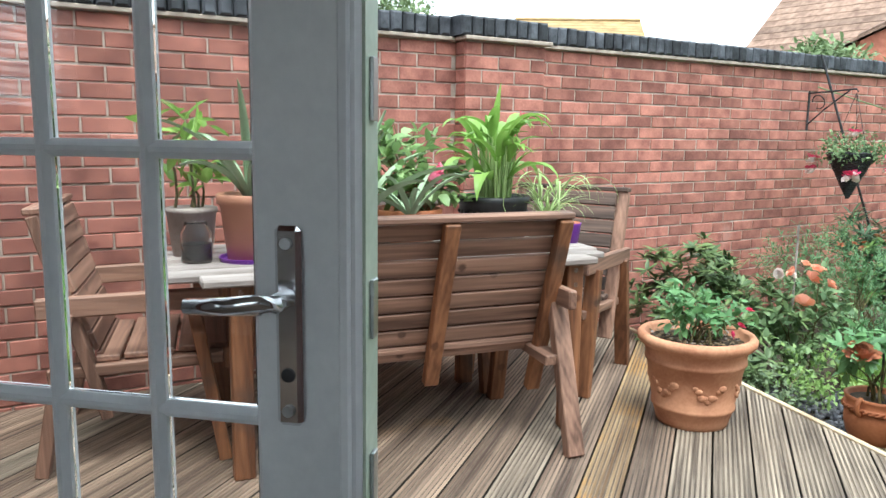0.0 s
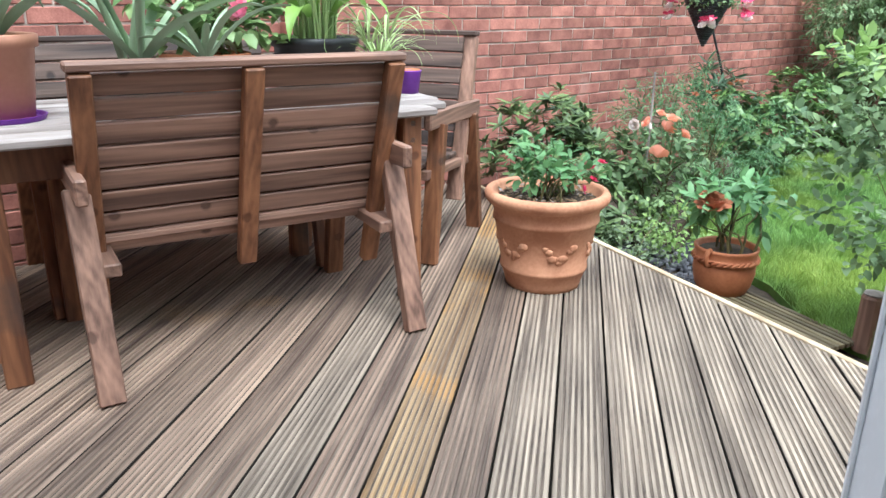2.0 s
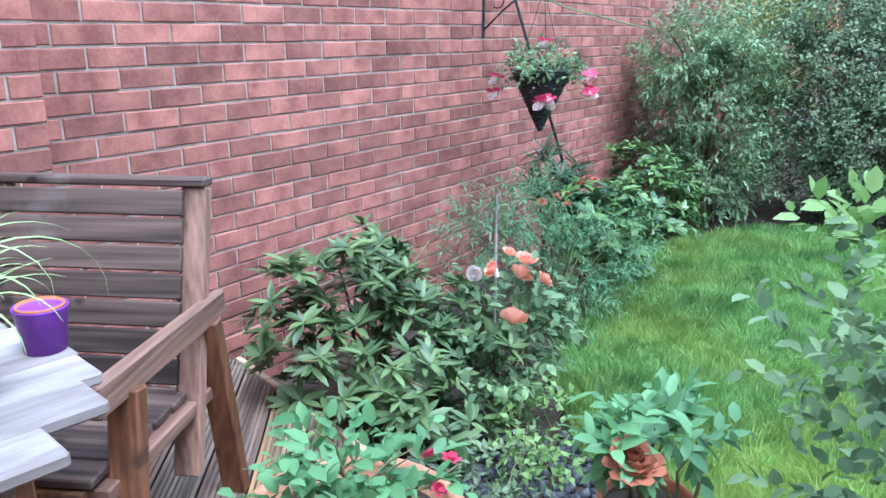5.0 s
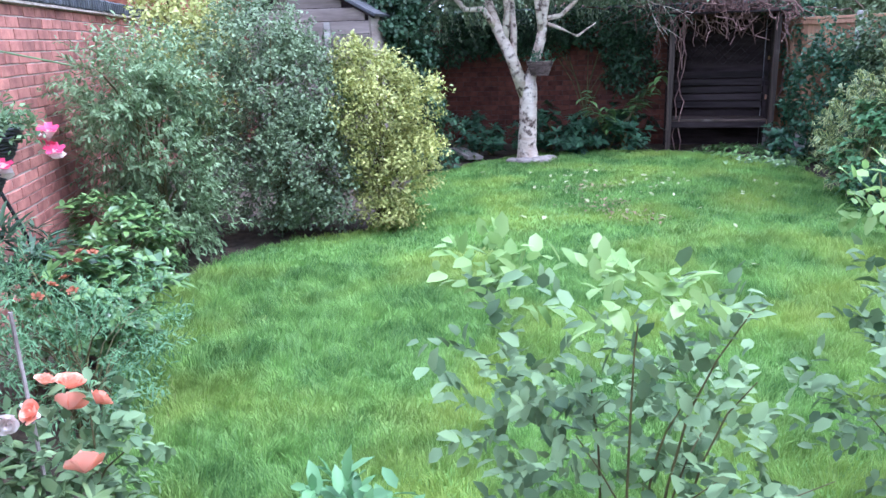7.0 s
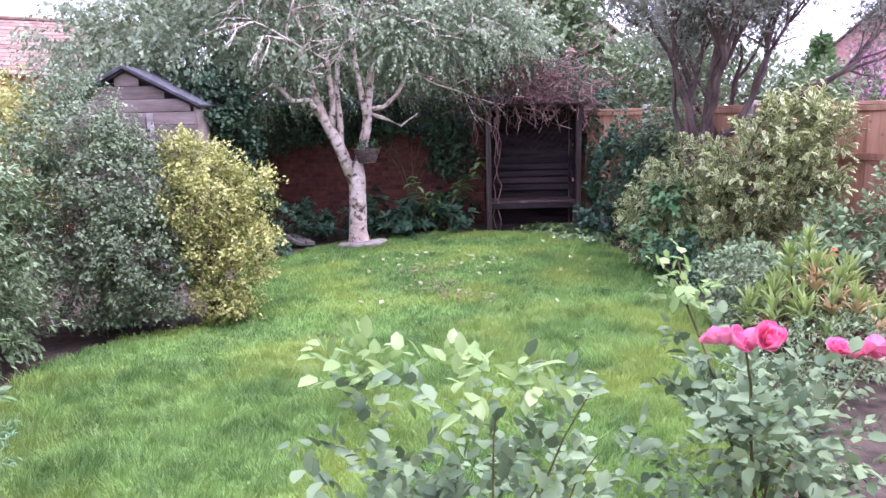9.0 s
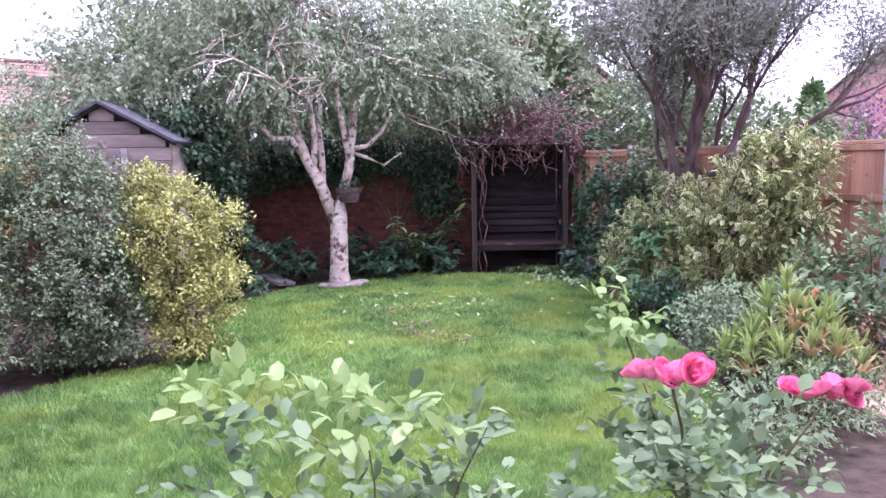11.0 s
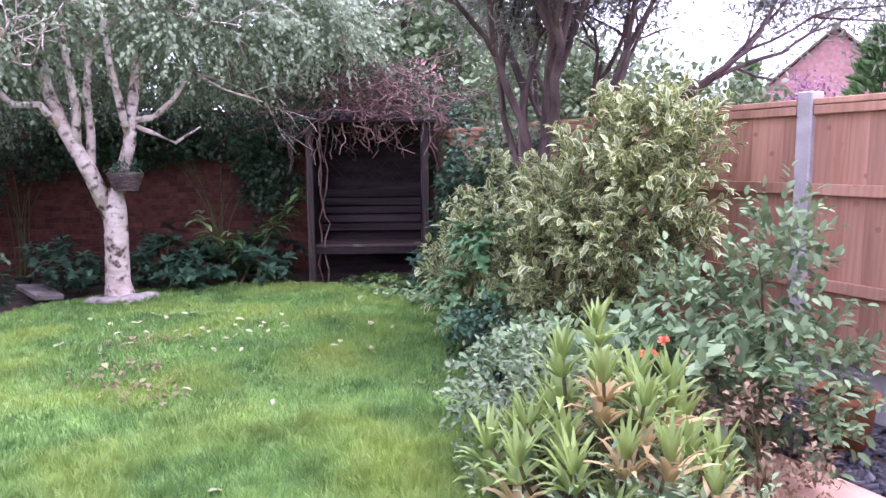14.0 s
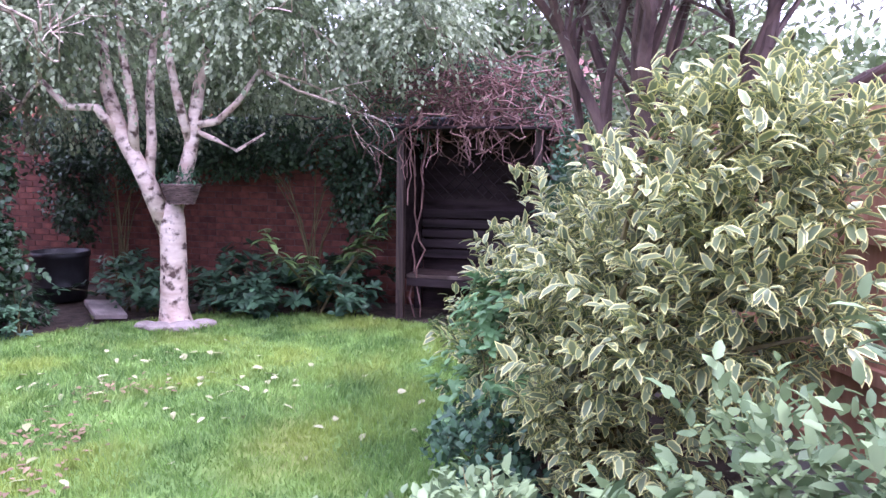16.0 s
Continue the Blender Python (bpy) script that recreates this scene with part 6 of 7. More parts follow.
rt = np.random.default_rng(17)
birch = thing("birch_tree", "white-barked birch with forked trunk and weeping crown", "tree", pose(11.0, 0.36, GROUND))
bm = tube([(0, 0, -0.02), (0, 0, 0.06), (0.0, 0.01, 0.2), (-0.01, 0.0, 0.6), (-0.03, 0.0, 0.95), (-0.03, -0.02, 1.16)], [0.19, 0.15, 0.125, 0.118, 0.115, 0.07], 14)
part("trunk", bm, BARK_BIRCH, birch, "peeling white birch trunk", True)
ends = []
for pts, rad in (([(-0.02, 0.03, 0.85), (-0.02, 0.22, 1.35), (-0.02, 0.42, 1.75), (0.05, 0.55, 2.15), (0.15, 0.62, 2.7)], [0.088, 0.08, 0.07, 0.06, 0.045]),
                 ([(-0.02, -0.03, 1.1), (-0.02, -0.17, 1.6), (0.0, -0.22, 2.0), (0.05, -0.3, 2.5), (0.1, -0.3, 3.0)], [0.07, 0.066, 0.06, 0.05, 0.04]),
                 ([(-0.02, 0.32, 1.55), (-0.1, 0.30, 1.95), (-0.12, 0.36, 2.4), (-0.1, 0.4, 2.9)], [0.05, 0.044, 0.036, 0.026]),
                 ([(-0.02, -0.18, 1.65), (-0.1, -0.1, 2.0), (-0.12, -0.02, 2.45), (-0.1, 0.02, 2.9)], [0.045, 0.04, 0.034, 0.026]),
                 ([(0.0, 0.2, 1.35), (0.05, 0.18, 1.7), (0.1, 0.2, 2.1), (0.1, 0.15, 2.6)], [0.05, 0.045, 0.04, 0.03]),
                 ([(-0.02, 0.42, 1.72), (-0.08, 0.62, 1.98), (-0.1, 0.85, 1.98), (-0.12, 1.05, 2.2)], [0.045, 0.042, 0.036, 0.028]),
                 ([(0.0, -0.2, 1.85), (-0.08, -0.42, 1.88), (-0.1, -0.6, 2.05), (-0.05, -0.8, 2.35)], [0.04, 0.034, 0.028, 0.02]),
                 ([(0.0, -0.2, 1.8), (-0.12, -0.4, 1.72), (-0.2, -0.6, 1.62), (-0.2, -0.85, 1.78)], [0.028, 0.024, 0.018, 0.008])):
    bm = tube(pts, rad, 10)
    q, d = np.array(pts[-1]), np.array(pts[-1]) - np.array(pts[-2])
    if rad[-1] > 0.015:
        for k in range(3):
            grow(bm, rt, q, d + unit(rt, 1)[0] * 0.4, 0.8, rad[-1] * 0.7, 3, ends, 0.7, -0.1, 0.75)
    part("limb", bm, BARK_BIRCH, birch, "white birch limb", True)
foliage("crown", birch, L_BIRCH, rt, [(0.5, 1.9, 2.85, 1.1, 1.3, 0.75), (0.4, 0.4, 3.45, 1.3, 1.6, 0.9), (0.2, -1.4, 2.95, 1.0, 1.2, 0.65), (1.0, 1.3, 2.3, 0.6, 1.4, 0.5), (1.0, -0.6, 2.45, 0.5, 1.2, 0.5), (0.3, 3.0, 2.7, 0.9, 0.9, 0.75), (0.3, 1.3, 4.0, 1.2, 1.8, 0.7), (0.3, -1.5, 3.7, 1.0, 1.2, 0.6), (-0.45, 0.9, 2.75, 0.4, 0.9, 0.5), (-0.45, -0.6, 2.85, 0.4, 0.7, 0.45), (0.0, -2.3, 2.9, 0.8, 0.7, 0.45)],
        6100, 12, 0.062, 0.042, rho=0.18, style="spray", hang=1.2, floor=1.6, inner=0.25, label="grey-green weeping birch leaves", oval=False)
for a, z, s_ in ((3.1, 0.92, 0.03), (2.5, 0.47, 0.014)):
    part("knot", lathe([(0.001, 0.012), (0.5 * s_, 0.008), (s_, 0.002), (1.15 * s_, -0.02)], 9, Matrix.Translation((0.116 * math.cos(a) - 0.015, 0.116 * math.sin(a), z)) @ Matrix.Rotation(a, 4, 'Z') @ pose(0, 0, 0, 0, 90) @ Matrix.Diagonal((1.5, 0.9, 1, 1))), BARK_DARK, birch, "dark knot hole in the bark")
nest = thing("wicker_planter", "small dark wicker half-basket hanging on the birch trunk", "basket", pose(10.83, 0.25, 0.95))
bm = bmesh.new()
for i in range(9):
    f = i / 8
    rad = 0.11 + 0.06 * f
    add_tube(bm, [(rad * math.cos(a), rad * math.sin(a), 0.16 * f + 0.005 * math.sin(a * 8 + i * 2)) for a in np.linspace(0, 6.283, 21)], 0.011, 5)
part("wicker", bm, BARK_DARK, nest)
part("soil", lathe([(0.09, 0.0), (0.11, 0.0), (0.16, 0.14), (0.001, 0.14)], 16), SOIL, nest)
foliage("leaves", nest, L_DARK, rt, [(0, 0, 0.2, 0.15, 0.15, 0.07)], 40, 6, 0.05, 0.02, rho=0.04, floor=0.12)
for i, (dx, dy, s_) in enumerate(((-0.22, 0.10, 0.13), (-0.24, -0.12, 0.15), (-0.10, -0.27, 0.12), (-0.12, 0.24, 0.1))):
    bm = bmesh.new()
    bmesh.ops.create_icosphere(bm, subdivisions=2, radius=s_)
    for v in bm.verts:
        v.co *= 1 + 0.12 * noise.noise(v.co * 9 + Vector((i, 0, 0)))
        v.co.z *= 0.4
    tagged(part("stone", bm, STONE), "flat grey-pink stone at the foot of the birch", "stone", group="stones round the birch").location = (11.0 + dx, 0.36 + dy, GROUND + 0.035)
tagged(part("paving_offcut", box((0.42, 0.3, 0.05), pose(11.50, 1.12, GROUND + 0.07, 6, -12, 30), 0.006), STONE), "broken grey paving slab lying on soil", "slab")
bar = thing("water_butt", "black ribbed plastic tub by the end wall", "tub", pose(12.55, 1.88, GROUND))
part("body", lathe([(0.24, 0.0), (0.26, 0.0), (0.275, 0.15), (0.285, 0.16), (0.28, 0.17), (0.295, 0.46), (0.31, 0.47), (0.31, 0.53), (0.28, 0.53), (0.27, 0.36)], 28), BLACK_PLASTIC, bar, "", True)

dark = thing("dusky_tree", "dark multi-stemmed tree with fine feathery foliage", "tree", pose(7.8, -2.72, GROUND))
ends = []
rd = np.random.default_rng(29)
for b_, d_, l_, rad in (((0, 0, 0), (0.0, 0.0, 1.0), 1.6, 0.07), ((0.04, -0.06, 0.3), (-0.1, -0.3, 1.0), 1.5, 0.055), ((0, 0.03, 0.5), (0.1, 0.0, 1.0), 1.5, 0.05), ((0.0, -0.02, 1.0), (-0.3, -0.75, 0.9), 1.3, 0.045), ((0.0, 0.05, 1.2), (-0.2, 0.1, 1.0), 1.1, 0.04), ((0.0, -0.05, 1.25), (-0.5, -1.0, 0.75), 1.3, 0.036)):
    bm = bmesh.new()
    grow(bm, rd, b_, d_, l_, rad, 4, ends, 0.5, 0.2, 0.72, (2, 3), 1.2)
    part("branch", bm, BARK_DARK, dark)
tips = np.array([e[0] for e in ends if e[2] <= 2])
dirs = np.array([e[1] for e in ends if e[2] <= 2])
per = 150
P = np.repeat(tips, per, 0) + rt.normal(0, 0.15, (len(tips) * per, 3))
D = np.repeat(dirs, per, 0) * 0.6 + unit(rt, len(P)) - np.array([0, 0, 0.2])
keep = P[:, 2] > 1.95 - 0.25 * np.sin(P[:, 0] * 5) * np.sin(P[:, 1] * 4)
P, D = P[keep], D[keep]
mesh_ob("crown", leaf_mesh("crown", P, D, unit(rt, len(P)), rt.uniform(0.04, 0.095, len(P)), rt.uniform(0.010, 0.019, len(P)), oval=False), L_TWIGTREE, dark, "dusky feathery leaves")

# ---- right bed ----
shrub("variegated_shrub", "large cream-edged variegated shrub before the fence", (6.75, -2.15), [(0, -0.15, 0.75, 0.75, 0.42, 0.6), (-0.25, -0.22, 1.15, 0.6, 0.44, 0.45), (-0.45, -0.36, 1.5, 0.38, 0.36, 0.32), (0.6, -0.05, 0.85, 0.6, 0.36, 0.5), (0.15, 0.04, 0.4, 0.6, 0.32, 0.3), (1.0, 0.1, 0.55, 0.4, 0.3, 0.45), (-0.62, -0.4, 1.05, 0.3, 0.3, 0.35), (-0.5, -0.5, 1.70, 0.2, 0.2, 0.22), (-0.75, -0.5, 1.52, 0.2, 0.2, 0.3)],
      L_VARIEG, 1650, 10, 0.080, 0.034, 0.02, 30, 81, rho=0.075, inner=0.45, rise=0.5, fold=0.14, style="spray", curl=0.25)
shrub("soft_green_shrub", "fresh green low shrub under the variegated one", (7.35, -1.86), [(0, 0, 0.42, 0.36, 0.28, 0.36), (-0.1, -0.08, 0.85, 0.28, 0.22, 0.2)], L_DAHLIA, 200, 8, 0.07, 0.035, 0.008, 8, 82, style="rosette", rho=0.05)
shrub("dark_edge_shrub", "dark green clipped shrub at the lawn edge", (6.85, -1.74), [(0, 0, 0.24, 0.36, 0.22, 0.26)], L_DARK, 150, 8, 0.05, 0.028, 0.008, 8, 83, rho=0.06)
shrub("fence_shrub", "loose green shrub in front of the timber fence", (5.15, -2.35), [(0, 0, 0.75, 0.34, 0.3, 0.42), (-0.2, 0.1, 0.38, 0.42, 0.3, 0.34), (-0.05, -0.25, 0.42, 0.3, 0.25, 0.3), (-0.1, 0.05, 1.1, 0.2, 0.2, 0.22), (0.3, 0.1, 0.6, 0.3, 0.3, 0.35)], L_ROSE, 360, 7, 0.07, 0.034, 0.01, 12, 84, rho=0.08, style="spray")
fr = shrub("fuchsia_shrub", "broad-leaved bush with coral red flowers", (5.15, -1.62), [(0, 0, 0.43, 0.42, 0.36, 0.25), (0.3, -0.3, 0.42, 0.36, 0.32, 0.27), (-0.1, -0.3, 0.4, 0.3, 0.26, 0.3)], L_ROSE, 200, 7, 0.095, 0.052, 0.008, 14, 85, rho=0.08, style="spray")
for i, p in enumerate([(-0.15, 0.03, 0.66), (-0.21, 0.18, 0.63), (-0.33, 0.24, 0.67)]):
    flower(fr, p, 0.036, P_CORAL, 4, 5, seed=140 + i, tilt=0.5)
stp = thing("lance_leaved_plant", "clump of pale green lance-leaved stems with yellowing leaves", "plant", pose(4.70, -1.06, GROUND))
for i in range(26):
    aa, dd = 2.4 * i, 0.44 * math.sqrt((i + 0.5) / 26)
    dx, dy = dd * math.cos(aa), dd * math.sin(aa)
    z = 0.80 - 1.0 * dd + rt.normal(0, 0.05) if i else 0.84
    part("stalk", tube(wander((dx * 0.5, dy * 0.5, 0), (dx, dy, z), 4, 0.01, rt), [0.009, 0.008, 0.008, 0.007, 0.006], 6), STEM, stp)
    strap_plant(stp, rt, (dx, dy, z - 0.02), 13, 0.16, 0.023, L_STRAP, 0.55, 0.25, segments=4)
    strap_plant(stp, rt, (dx, dy, z - 0.09), 12, 0.17, 0.028, L_BUFF if i % 4 == 1 else L_STRAP, 0.1, 0.7, segments=4)
    strap_plant(stp, rt, (dx, dy, z - 0.18), 10, 0.17, 0.030, (L_STRAP, L_BUFF, L_ROSE)[i % 3], 0.0, 1.0, segments=4)
shrub("grey_mound_shrub", "low grey-green small-leaved mound beside the patio", (4.2, -0.55), [(0, 0, 0.2, 0.42, 0.4, 0.22), (0.15, -0.5, 0.24, 0.35, 0.3, 0.22), (-0.1, 0.35, 0.14, 0.3, 0.3, 0.16)], L_WILLOW, 520, 8, 0.045, 0.016, 0.005, 18, 86, rho=0.06, style="spray")
shrub("grey_mound_shrub", "browning small-leaved plant beside the patio", (4.75, -1.9), [(0, 0, 0.25, 0.28, 0.3, 0.26), (0.1, 0.1, 0.45, 0.2, 0.2, 0.15)], L_DEAD, 130, 7, 0.045, 0.022, 0.006, 10, 87, rho=0.06)
shrub("grey_mound_shrub", "green small-leaved plant beside the strap leaves", (5.1, -1.05), [(0, 0, 0.3, 0.36, 0.34, 0.3), (0.3, 0.0, 0.35, 0.3, 0.3, 0.3)], L_HEBE, 330, 7, 0.045, 0.024, 0.006, 14, 88, rho=0.06)
shrub("grey_mound_shrub", "pale leafy filler below the variegated shrub", (5.85, -1.55), [(0, 0, 0.3, 0.4, 0.36, 0.3)], L_ROSE, 220, 7, 0.055, 0.03, 0.006, 12, 89, rho=0.06)
pot("fence_pot", "orange terracotta pot near the fence", pose(5.02, -2.78, GROUND), [(0.10, 0.0), (0.12, 0.0), (0.15, 0.22), (0.165, 0.225), (0.165, 0.27), (0.15, 0.27), (0.14, 0.22)], TERRACOTTA_RED, 0.24, 0.14)

# ---- shed and what stands beyond the garden ----
SM = Matrix.Translation((10.04, 3.17, GROUND)) @ Matrix.Rotation(radians(-107), 4, 'Z')   # x to its front's right, y into the shed
shed = thing("garden_shed", "faded timber shed with shallow pitched felt roof", "shed", SM)
EAVE, RIDGE = 1.93, 2.31
for i in range(17):
    z = 0.08 + 0.142 * i
    half = 0.70 if z < EAVE - 0.07 else max(0.70 * (RIDGE - z - 0.03) / (RIDGE - EAVE), 0.0)
    if half > 0.08:
        part("wall_board", box((2 * half, 0.018, 0.136), pose(0, 0, z, 6), 0.003), SHED_WOOD, shed)
bm = bmesh.new()
g0 = [bm.verts.new(q) for q in ((-0.69, 0.03, EAVE - 0.1), (0.69, 0.03, EAVE - 0.1), (0.69, 0.03, EAVE - 0.02), (0, 0.03, RIDGE - 0.03), (-0.69, 0.03, EAVE - 0.02))]
bm.faces.new(g0)
part("gable_lining", bm, DARK_WOOD, shed)
part("back_wall", box((1.42, 0.03, EAVE), pose(0, 1.6, EAVE / 2)), SHED_WOOD, shed)
for sx in (-1, 1):
    part("side_wall", box((0.03, 1.57, EAVE), pose(sx * 0.70, 0.81, EAVE / 2)), SHED_WOOD, shed)
    part("roof", beam((0, 0.78, RIDGE + 0.03), (sx * 0.78, 0.78, EAVE - 0.02), 1.8, 0.035, 0.004, (0, 0, 1)), BLACK_FELT, shed, "dark grey felt roof")
    part("bargeboard", beam((0, -0.05, RIDGE - 0.01), (sx * 0.77, -0.05, EAVE - 0.05), 0.02, 0.07, 0.003, (0, 1, 0)), DARK_WOOD, shed, "dark stained bargeboard")
for i in range(5):
    part("door", box((0.128, 0.02, 1.72), pose(-0.42 + 0.132 * i, -0.024, 0.95), 0.003), SHED_WOOD, shed, "upright plank of the shed door")
for z in (0.3, 1.0, 1.62):
    part("door_ledge", box((0.66, 0.02, 0.09), pose(-0.155, -0.046, z), 0.003), SHED_WOOD, shed)
part("door_batten", box((0.07, 0.02, 1.8), pose(0.22, -0.026, 0.95), 0.003), GREY_WOOD, shed)


def house(name, label, m, w, d, eave, ridge, wall_mat, roof_mat, windows=(), gable_front=True):
    """A house: the gable faces -y when gable_front, else the roof's slope does."""
    t = thing(name, label, "house", m)
    rot = Matrix.Identity(4) if gable_front else Matrix.Rotation(math.pi / 2, 4, 'Z')
    gw, gd = (w, d) if gable_front else (d, w)
    bm = bmesh.new()
    prof = [(-gw / 2, -3.0), (gw / 2, -3.0), (gw / 2, eave), (0, ridge), (-gw / 2, eave)]
    f = [bm.verts.new((x, -gd / 2, z)) for x, z in prof]
    g = [bm.verts.new((x, gd / 2, z)) for x, z in prof]
    bm.faces.new(f)
    bm.faces.new(list(reversed(g)))
    for i in range(5):
        j = (i + 1) % 5
        bm.faces.new((f[j], f[i], g[i], g[j]))
    bmesh.ops.recalc_face_normals(bm, faces=bm.faces[:])
    bm.transform(rot)
    part("wall", bm, wall_mat, t)
    slope = math.hypot(gw / 2, ridge - eave)
    ang_ = math.degrees(math.atan2(ridge - eave, gw / 2))
    for sx in (-1, 1):
        rows = 14
        for k in range(rows):
            u = (k + 0.5) / rows * (slope + 0.3)
            x = u * math.cos(radians(ang_))
            z = ridge + 0.10 - u * math.sin(radians(ang_))
            part("tile_course", box(((slope + 0.3) / rows * 1.12, gd + 0.5, 0.06), rot @ pose(sx * x, 0, z, 0, sx * (ang_ - 2.5), 0)), roof_mat, t)
    part("ridge", box((0.24, gd + 0.52, 0.14), rot @ pose(0, 0, ridge + 0.14), 0.05), roof_mat, t)
    for x, z, ww, hh in windows:
        wnd = part("window", box((ww, 0.10, hh), rot @ pose(x, -gd / 2 - 0.02, z), 0.01), UPVC, t)
        for k in (-1, 0, 1):
            part("pane", box((ww / 3 - 0.09, 0.03, hh - 0.14), rot @ pose(x + k * (ww / 3 - 0.015), -gd / 2 - 0.075, z)), DARK_GLASS, wnd)
        part("lintel", box((ww + 0.3, 0.06, 0.12), rot @ pose(x, -gd / 2 - 0.03, z + hh / 2 + 0.09)), DARK_WOOD, wnd)
    return t


house("house", "orange brick house with brown tiled roof beyond the wall", pose(26.9, 16.2, 0, 0, 0, 2), 7.0, 9.0, 3.6, 7.0, FAR_BRICK, ROOF_TILE, [(-0.4, 4.0, 2.2, 1.3)])
house("house", "low brick house with brown tiled gable", pose(21.6, 13.9, 0, 0, 0, -46), 3.6, 8.0, 3.55, 4.45, FAR_BRICK, ROOF_TILE)
house("house", "distant house with mossy ochre roof", pose(24.4, 31.0, 0, 0, 0, -32), 5.6, 5.5, 4.6, 6.6, FAR_BRICK, RIDGE_MOSS, (), False)
house("house", "pinkish brick house gable beyond the fence", pose(22.13, -23.97, 0, 0, 0, -138), 6.0, 8.0, 2.5, 5.15, PINK_BRICK, ROOF_TILE)
house("house", "red brick house partly hidden by trees", pose(27.5, -9.0, 0, 0, 0, -75), 8.0, 7.0, 4.3, 6.2, PINK_BRICK, ROOF_TILE, [(0.5, 3.4, 1.8, 1.2)])
house("house", "distant house with slate-brown roof behind the shed", pose(27.5, 6.6, 0, 0, 0, -75), 8.0, 7.0, 2.9, 4.6, FAR_BRICK, ROOF_TILE, (), False)


def far_tree(name, label, base, lobes, material, tips, seed, length=0.16, width=0.09, trunk=0.12, per=9):
    rr = np.random.default_rng(seed)
    t = thing(name, label, "tree", pose(base[0], base[1], GROUND))
    h = lobes[0][2]
    bm = tube([(0, 0, 0), (0.02, 0, h * 0.5), (0, 0.02, h)], [trunk, trunk * 0.8, trunk * 0.4], 8)
    part("trunk", bm, BARK_DARK, t)
    stems(t, rr, (0, 0, h * 0.4), lobes, 12, trunk * 0.3, BARK_DARK, "limb")
    foliage("crown", t, material, rr, lobes, tips, per, length, width, rho=0.3, floor=0.5)
    return t


def conifer(base, height, radius, seed):
    rr = np.random.default_rng(seed)
    t = thing("conifer", "dark green pointed conifer beyond the fence", "tree", pose(base[0], base[1], GROUND))
    part("trunk", tube([(0, 0, 0), (0, 0, height)], [0.1, 0.02], 8), BARK_DARK, t)
    P, D = [], []
    for k in range(2600):
        f = rr.random() ** 0.7
        a = rr.random() * 6.28
        q = radius * (1 - f) * rr.uniform(0.4, 1.05) * (1 + 0.2 * math.sin(a * 5 + f * 20))
        P.append((q * math.cos(a), q * math.sin(a), f * height))
        D.append((math.cos(a), math.sin(a), 0.5 + rr.normal(0, 0.4)))
    mesh_ob("crown", leaf_mesh("crown", P, D, unit(rr, len(P)), rr.uniform(0.12, 0.3, len(P)), rr.uniform(0.05, 0.09, len(P))), L_CONIFER, t)
    return t


conifer((13.8, -11.3), 3.2, 1.0, 1)
conifer((11.4, -11.9), 3.6, 1.5, 2)
conifer((9.4, -10.4), 3.0, 1.3, 3)
far_tree("plum_tree", "purple-leaved plum tree beyond the fence", (15.2, -14.9), [(0, 0, 2.45, 0.9, 0.9, 0.75)], L_PLUM, 200, 91, 0.10, 0.05)
far_tree("garden_tree", "leafy green tree beyond the end wall", (15.5, 1.6), [(0, 0, 3.2, 1.8, 2.2, 1.3), (0, -2.4, 2.9, 1.4, 1.8, 1.1)], L_FARTREE, 1700, 92)
far_tree("garden_tree", "light green tree behind the arbour", (14.2, -4.2), [(0, 0.6, 3.9, 1.3, 2.0, 0.8), (0, 0, 2.7, 1.2, 1.7, 1.0), (-1.2, -1.6, 2.3, 1.2, 1.3, 0.8), (0.3, 1.6, 2.7, 1.2, 1.2, 0.9)], L_FARTREE, 1700, 93)
far_tree("garden_tree", "green hedge tree behind the fence", (9.6, -4.6), [(0, 0, 1.9, 1.3, 0.6, 0.7), (-1.6, 0, 1.7, 0.9, 0.5, 0.45), (0.9, 0.2, 2.3, 1.0, 0.6, 0.6)], L_FARTREE, 1300, 94, 0.09, 0.05)
far_tree("garden_tree", "distant tree over the garden wall", (8.6, 20.2), [(0, 0, 4.3, 1.2, 1.2, 0.8)], L_FARTREE, 300, 95)
far_tree("garden_tree", "bright green bush beyond the garden wall", (15.5, 12.0), [(0, 0, 3.0, 0.8, 0.8, 0.4)], L_FARTREE, 200, 96)

# ---- lawn detail ----
rl = np.random.default_rng(23)


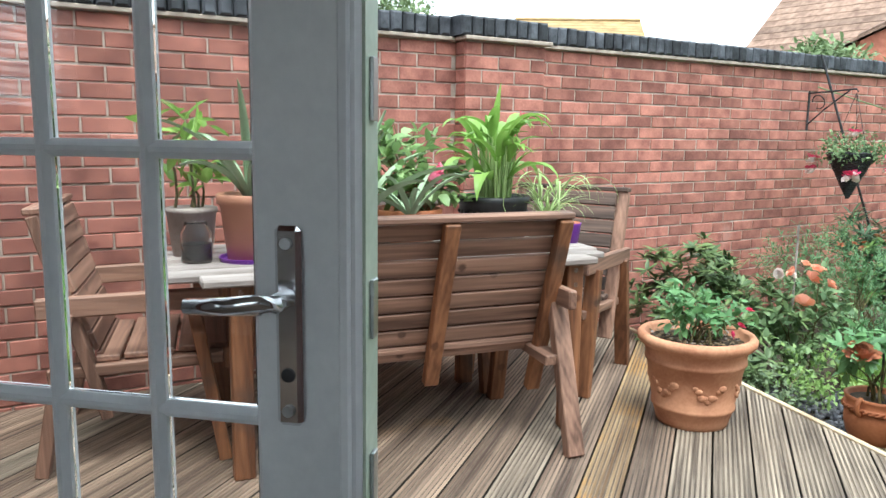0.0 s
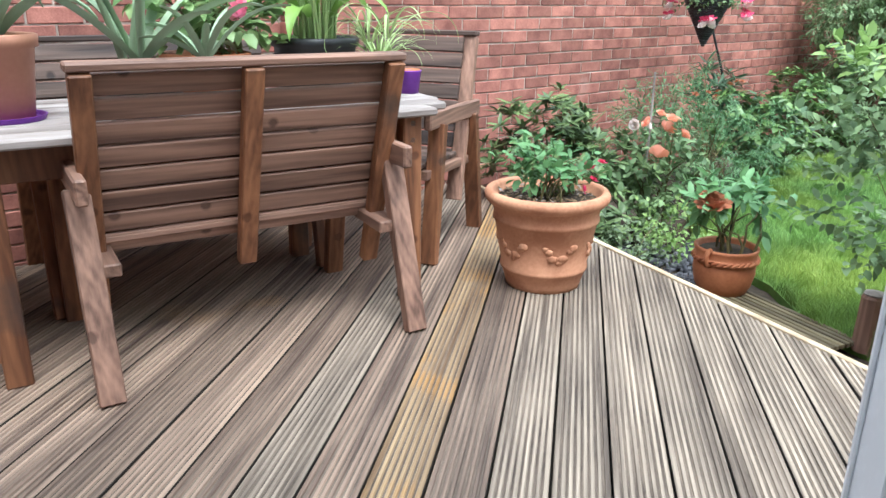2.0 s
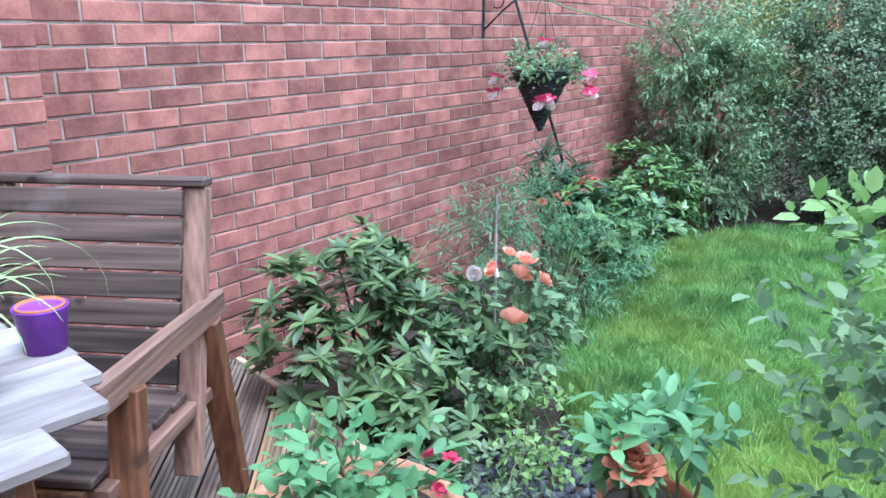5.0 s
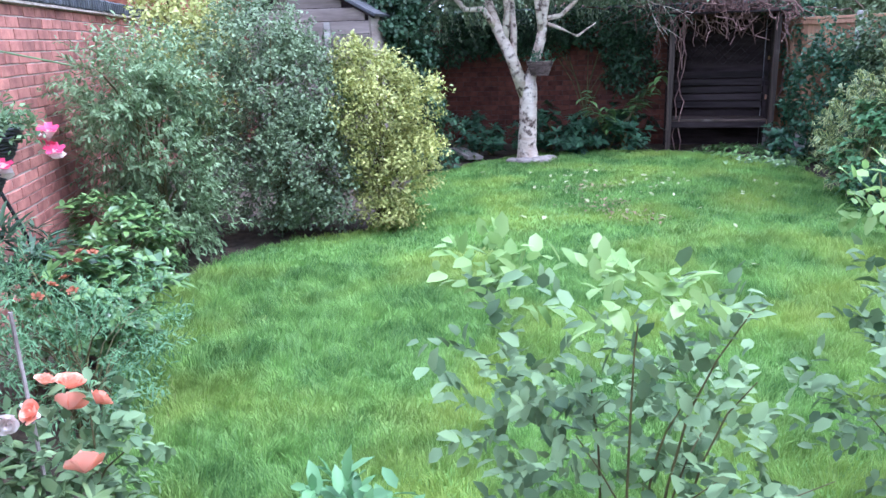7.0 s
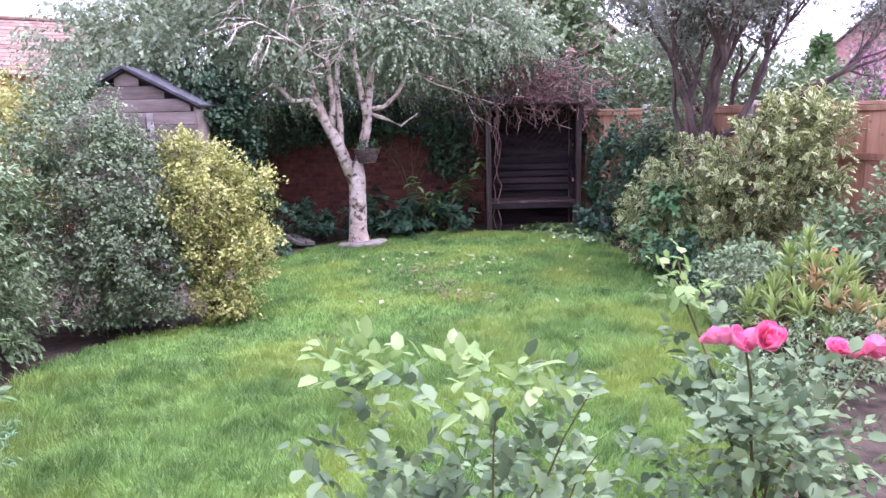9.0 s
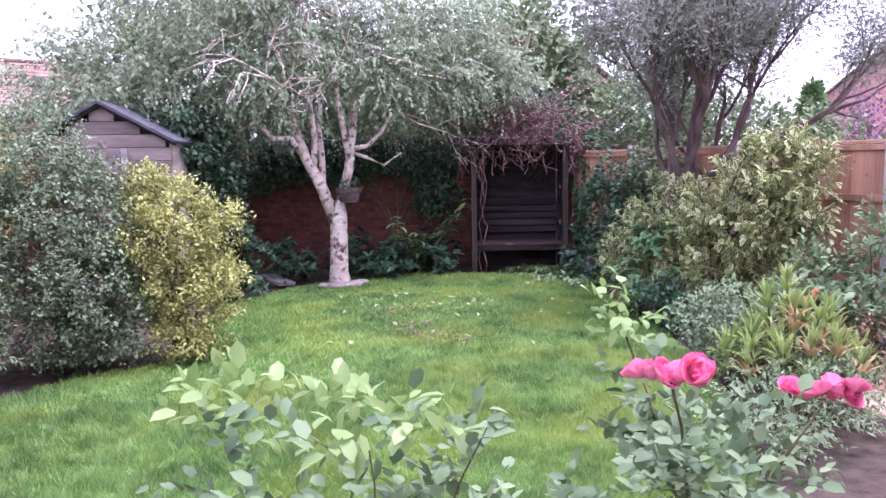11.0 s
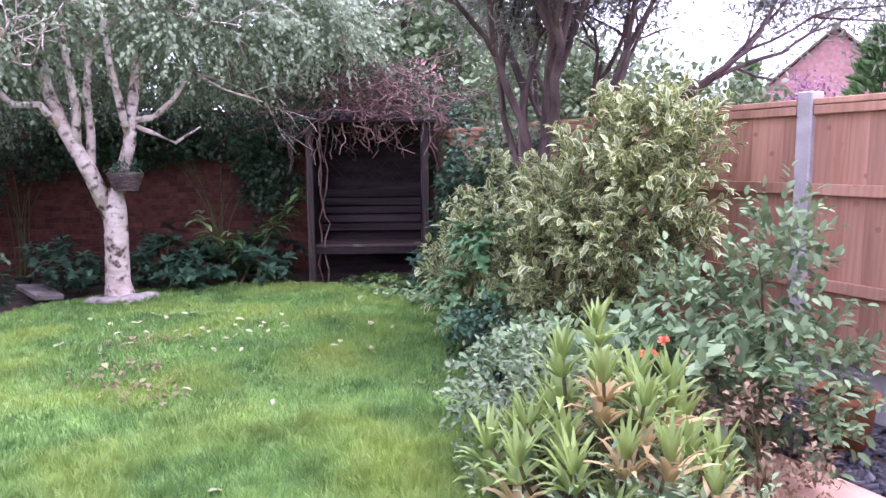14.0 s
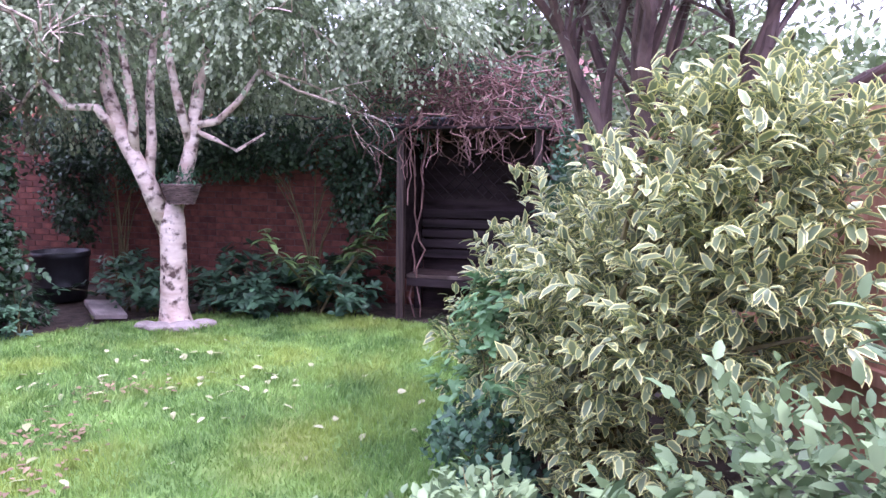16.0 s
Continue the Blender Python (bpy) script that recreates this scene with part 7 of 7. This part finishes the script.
def blades(name, count, x0, x1, y0, y1, height, width, seed):
    rr = np.random.default_rng(seed)
    px, py = rr.uniform(x0, x1, count), rr.uniform(y0, y1, count)
    keep = inside(px, py, LAWN)
    px, py = px[keep], py[keep]
    n = len(px)
    patch = 0.5 + 0.5 * np.sin(2.1 * px + 1.3 * np.sin(1.7 * py)) * np.sin(1.9 * py + 1.1 * np.sin(2.3 * px))
    a = rr.random(n) * 6.28
    h = height * rr.uniform(0.5, 1.15, n) * (0.7 + 0.6 * patch)
    cx_, cy_ = np.floor((px + 0.03 * np.sin(31 * py)) / 0.075).astype(int), np.floor((py + 0.03 * np.sin(27 * px)) / 0.075).astype(int)
    hash_ = np.modf(np.abs(np.sin(cx_ * 12.9898 + cy_ * 78.233) * 43758.5453))[0]
    h = h * (0.6 + 0.9 * hash_)
    lean = rr.uniform(0.2, 0.95, n) * h
    wdir = np.stack([np.cos(a), np.sin(a), np.zeros(n)], 1)
    b = hash_ * 37.0 + rr.normal(0, 0.9, n)
    B = np.stack([px, py, np.full(n, GROUND + 0.010)], 1)
    tip = B + np.stack([np.cos(b) * lean, np.sin(b) * lean, h], 1)
    midp = B + np.stack([np.cos(b) * lean * 0.3, np.sin(b) * lean * 0.3, h * 0.6], 1)
    w = width * rr.uniform(0.7, 1.2, n)[:, None]
    V = np.stack([B - wdir * w / 2, B + wdir * w / 2, midp + wdir * w * 0.4, midp - wdir * w * 0.4, tip], 1).reshape(-1, 3)
    T = np.array([[0, 1, 2], [0, 2, 3], [3, 2, 4]])
    F = (np.arange(n)[:, None, None] * 5 + T[None]).reshape(-1, 3)
    ob = mesh_ob(name, fast_mesh(name, V, F), GRASS, lawn)
    return tagged(ob, kind="stuff")


blades("grass", 300000, 2.5, 6.5, -1.2, 4.4, 0.06, 0.0045, 1)
blades("grass", 190000, 6.5, 11.5, -2.6, 4.4, 0.045, 0.0065, 2)


def litter(name, label, count, cx, cy, sx, sy, size, material, seed):
    rr = np.random.default_rng(seed)
    px, py = rr.normal(cx, sx, count), rr.normal(cy, sy, count)
    P = np.stack([px, py, GROUND + 0.035 + 0.025 * rr.random(count)], 1)
    D = unit(rr, count) * [1, 1, 0.15]
    me = leaf_mesh(name, P, D, np.tile([0, 0, 1.0], (count, 1)) + 0.25 * unit(rr, count), size * rr.uniform(0.6, 1.3, count), size * 0.6 * rr.uniform(0.6, 1.2, count), curl=0.2)
    return tagged(mesh_ob(name, me, material), label, "leaf litter", kind="stuff")


litter("fallen_leaves", "pale fallen leaves scattered on the lawn", 65, 8.7, -0.2, 1.1, 0.9, 0.075, L_FALLEN, 1)
litter("fallen_leaves", "small heap of dry brown leaves on the lawn", 75, 7.95, 0.43, 0.16, 0.20, 0.05, L_DEAD, 2)
litter("fallen_leaves", "second heap of dry brown leaves on the lawn", 60, 8.82, 0.28, 0.12, 0.16, 0.05, L_DEAD, 3)
litter("fallen_leaves", "straggling line of dry leaves on the lawn", 50, 7.5, 0.36, 0.22, 0.16, 0.05, L_DEAD, 5)
litter("fallen_leaves", "thin drift of pale leaves before the arbour", 15, 8.8, -0.50, 0.18, 0.22, 0.07, L_FALLEN, 6)
litter("fallen_leaves", "few pale leaves near the birch", 26, 9.9, 0.5, 0.5, 0.7, 0.07, L_FALLEN, 4)
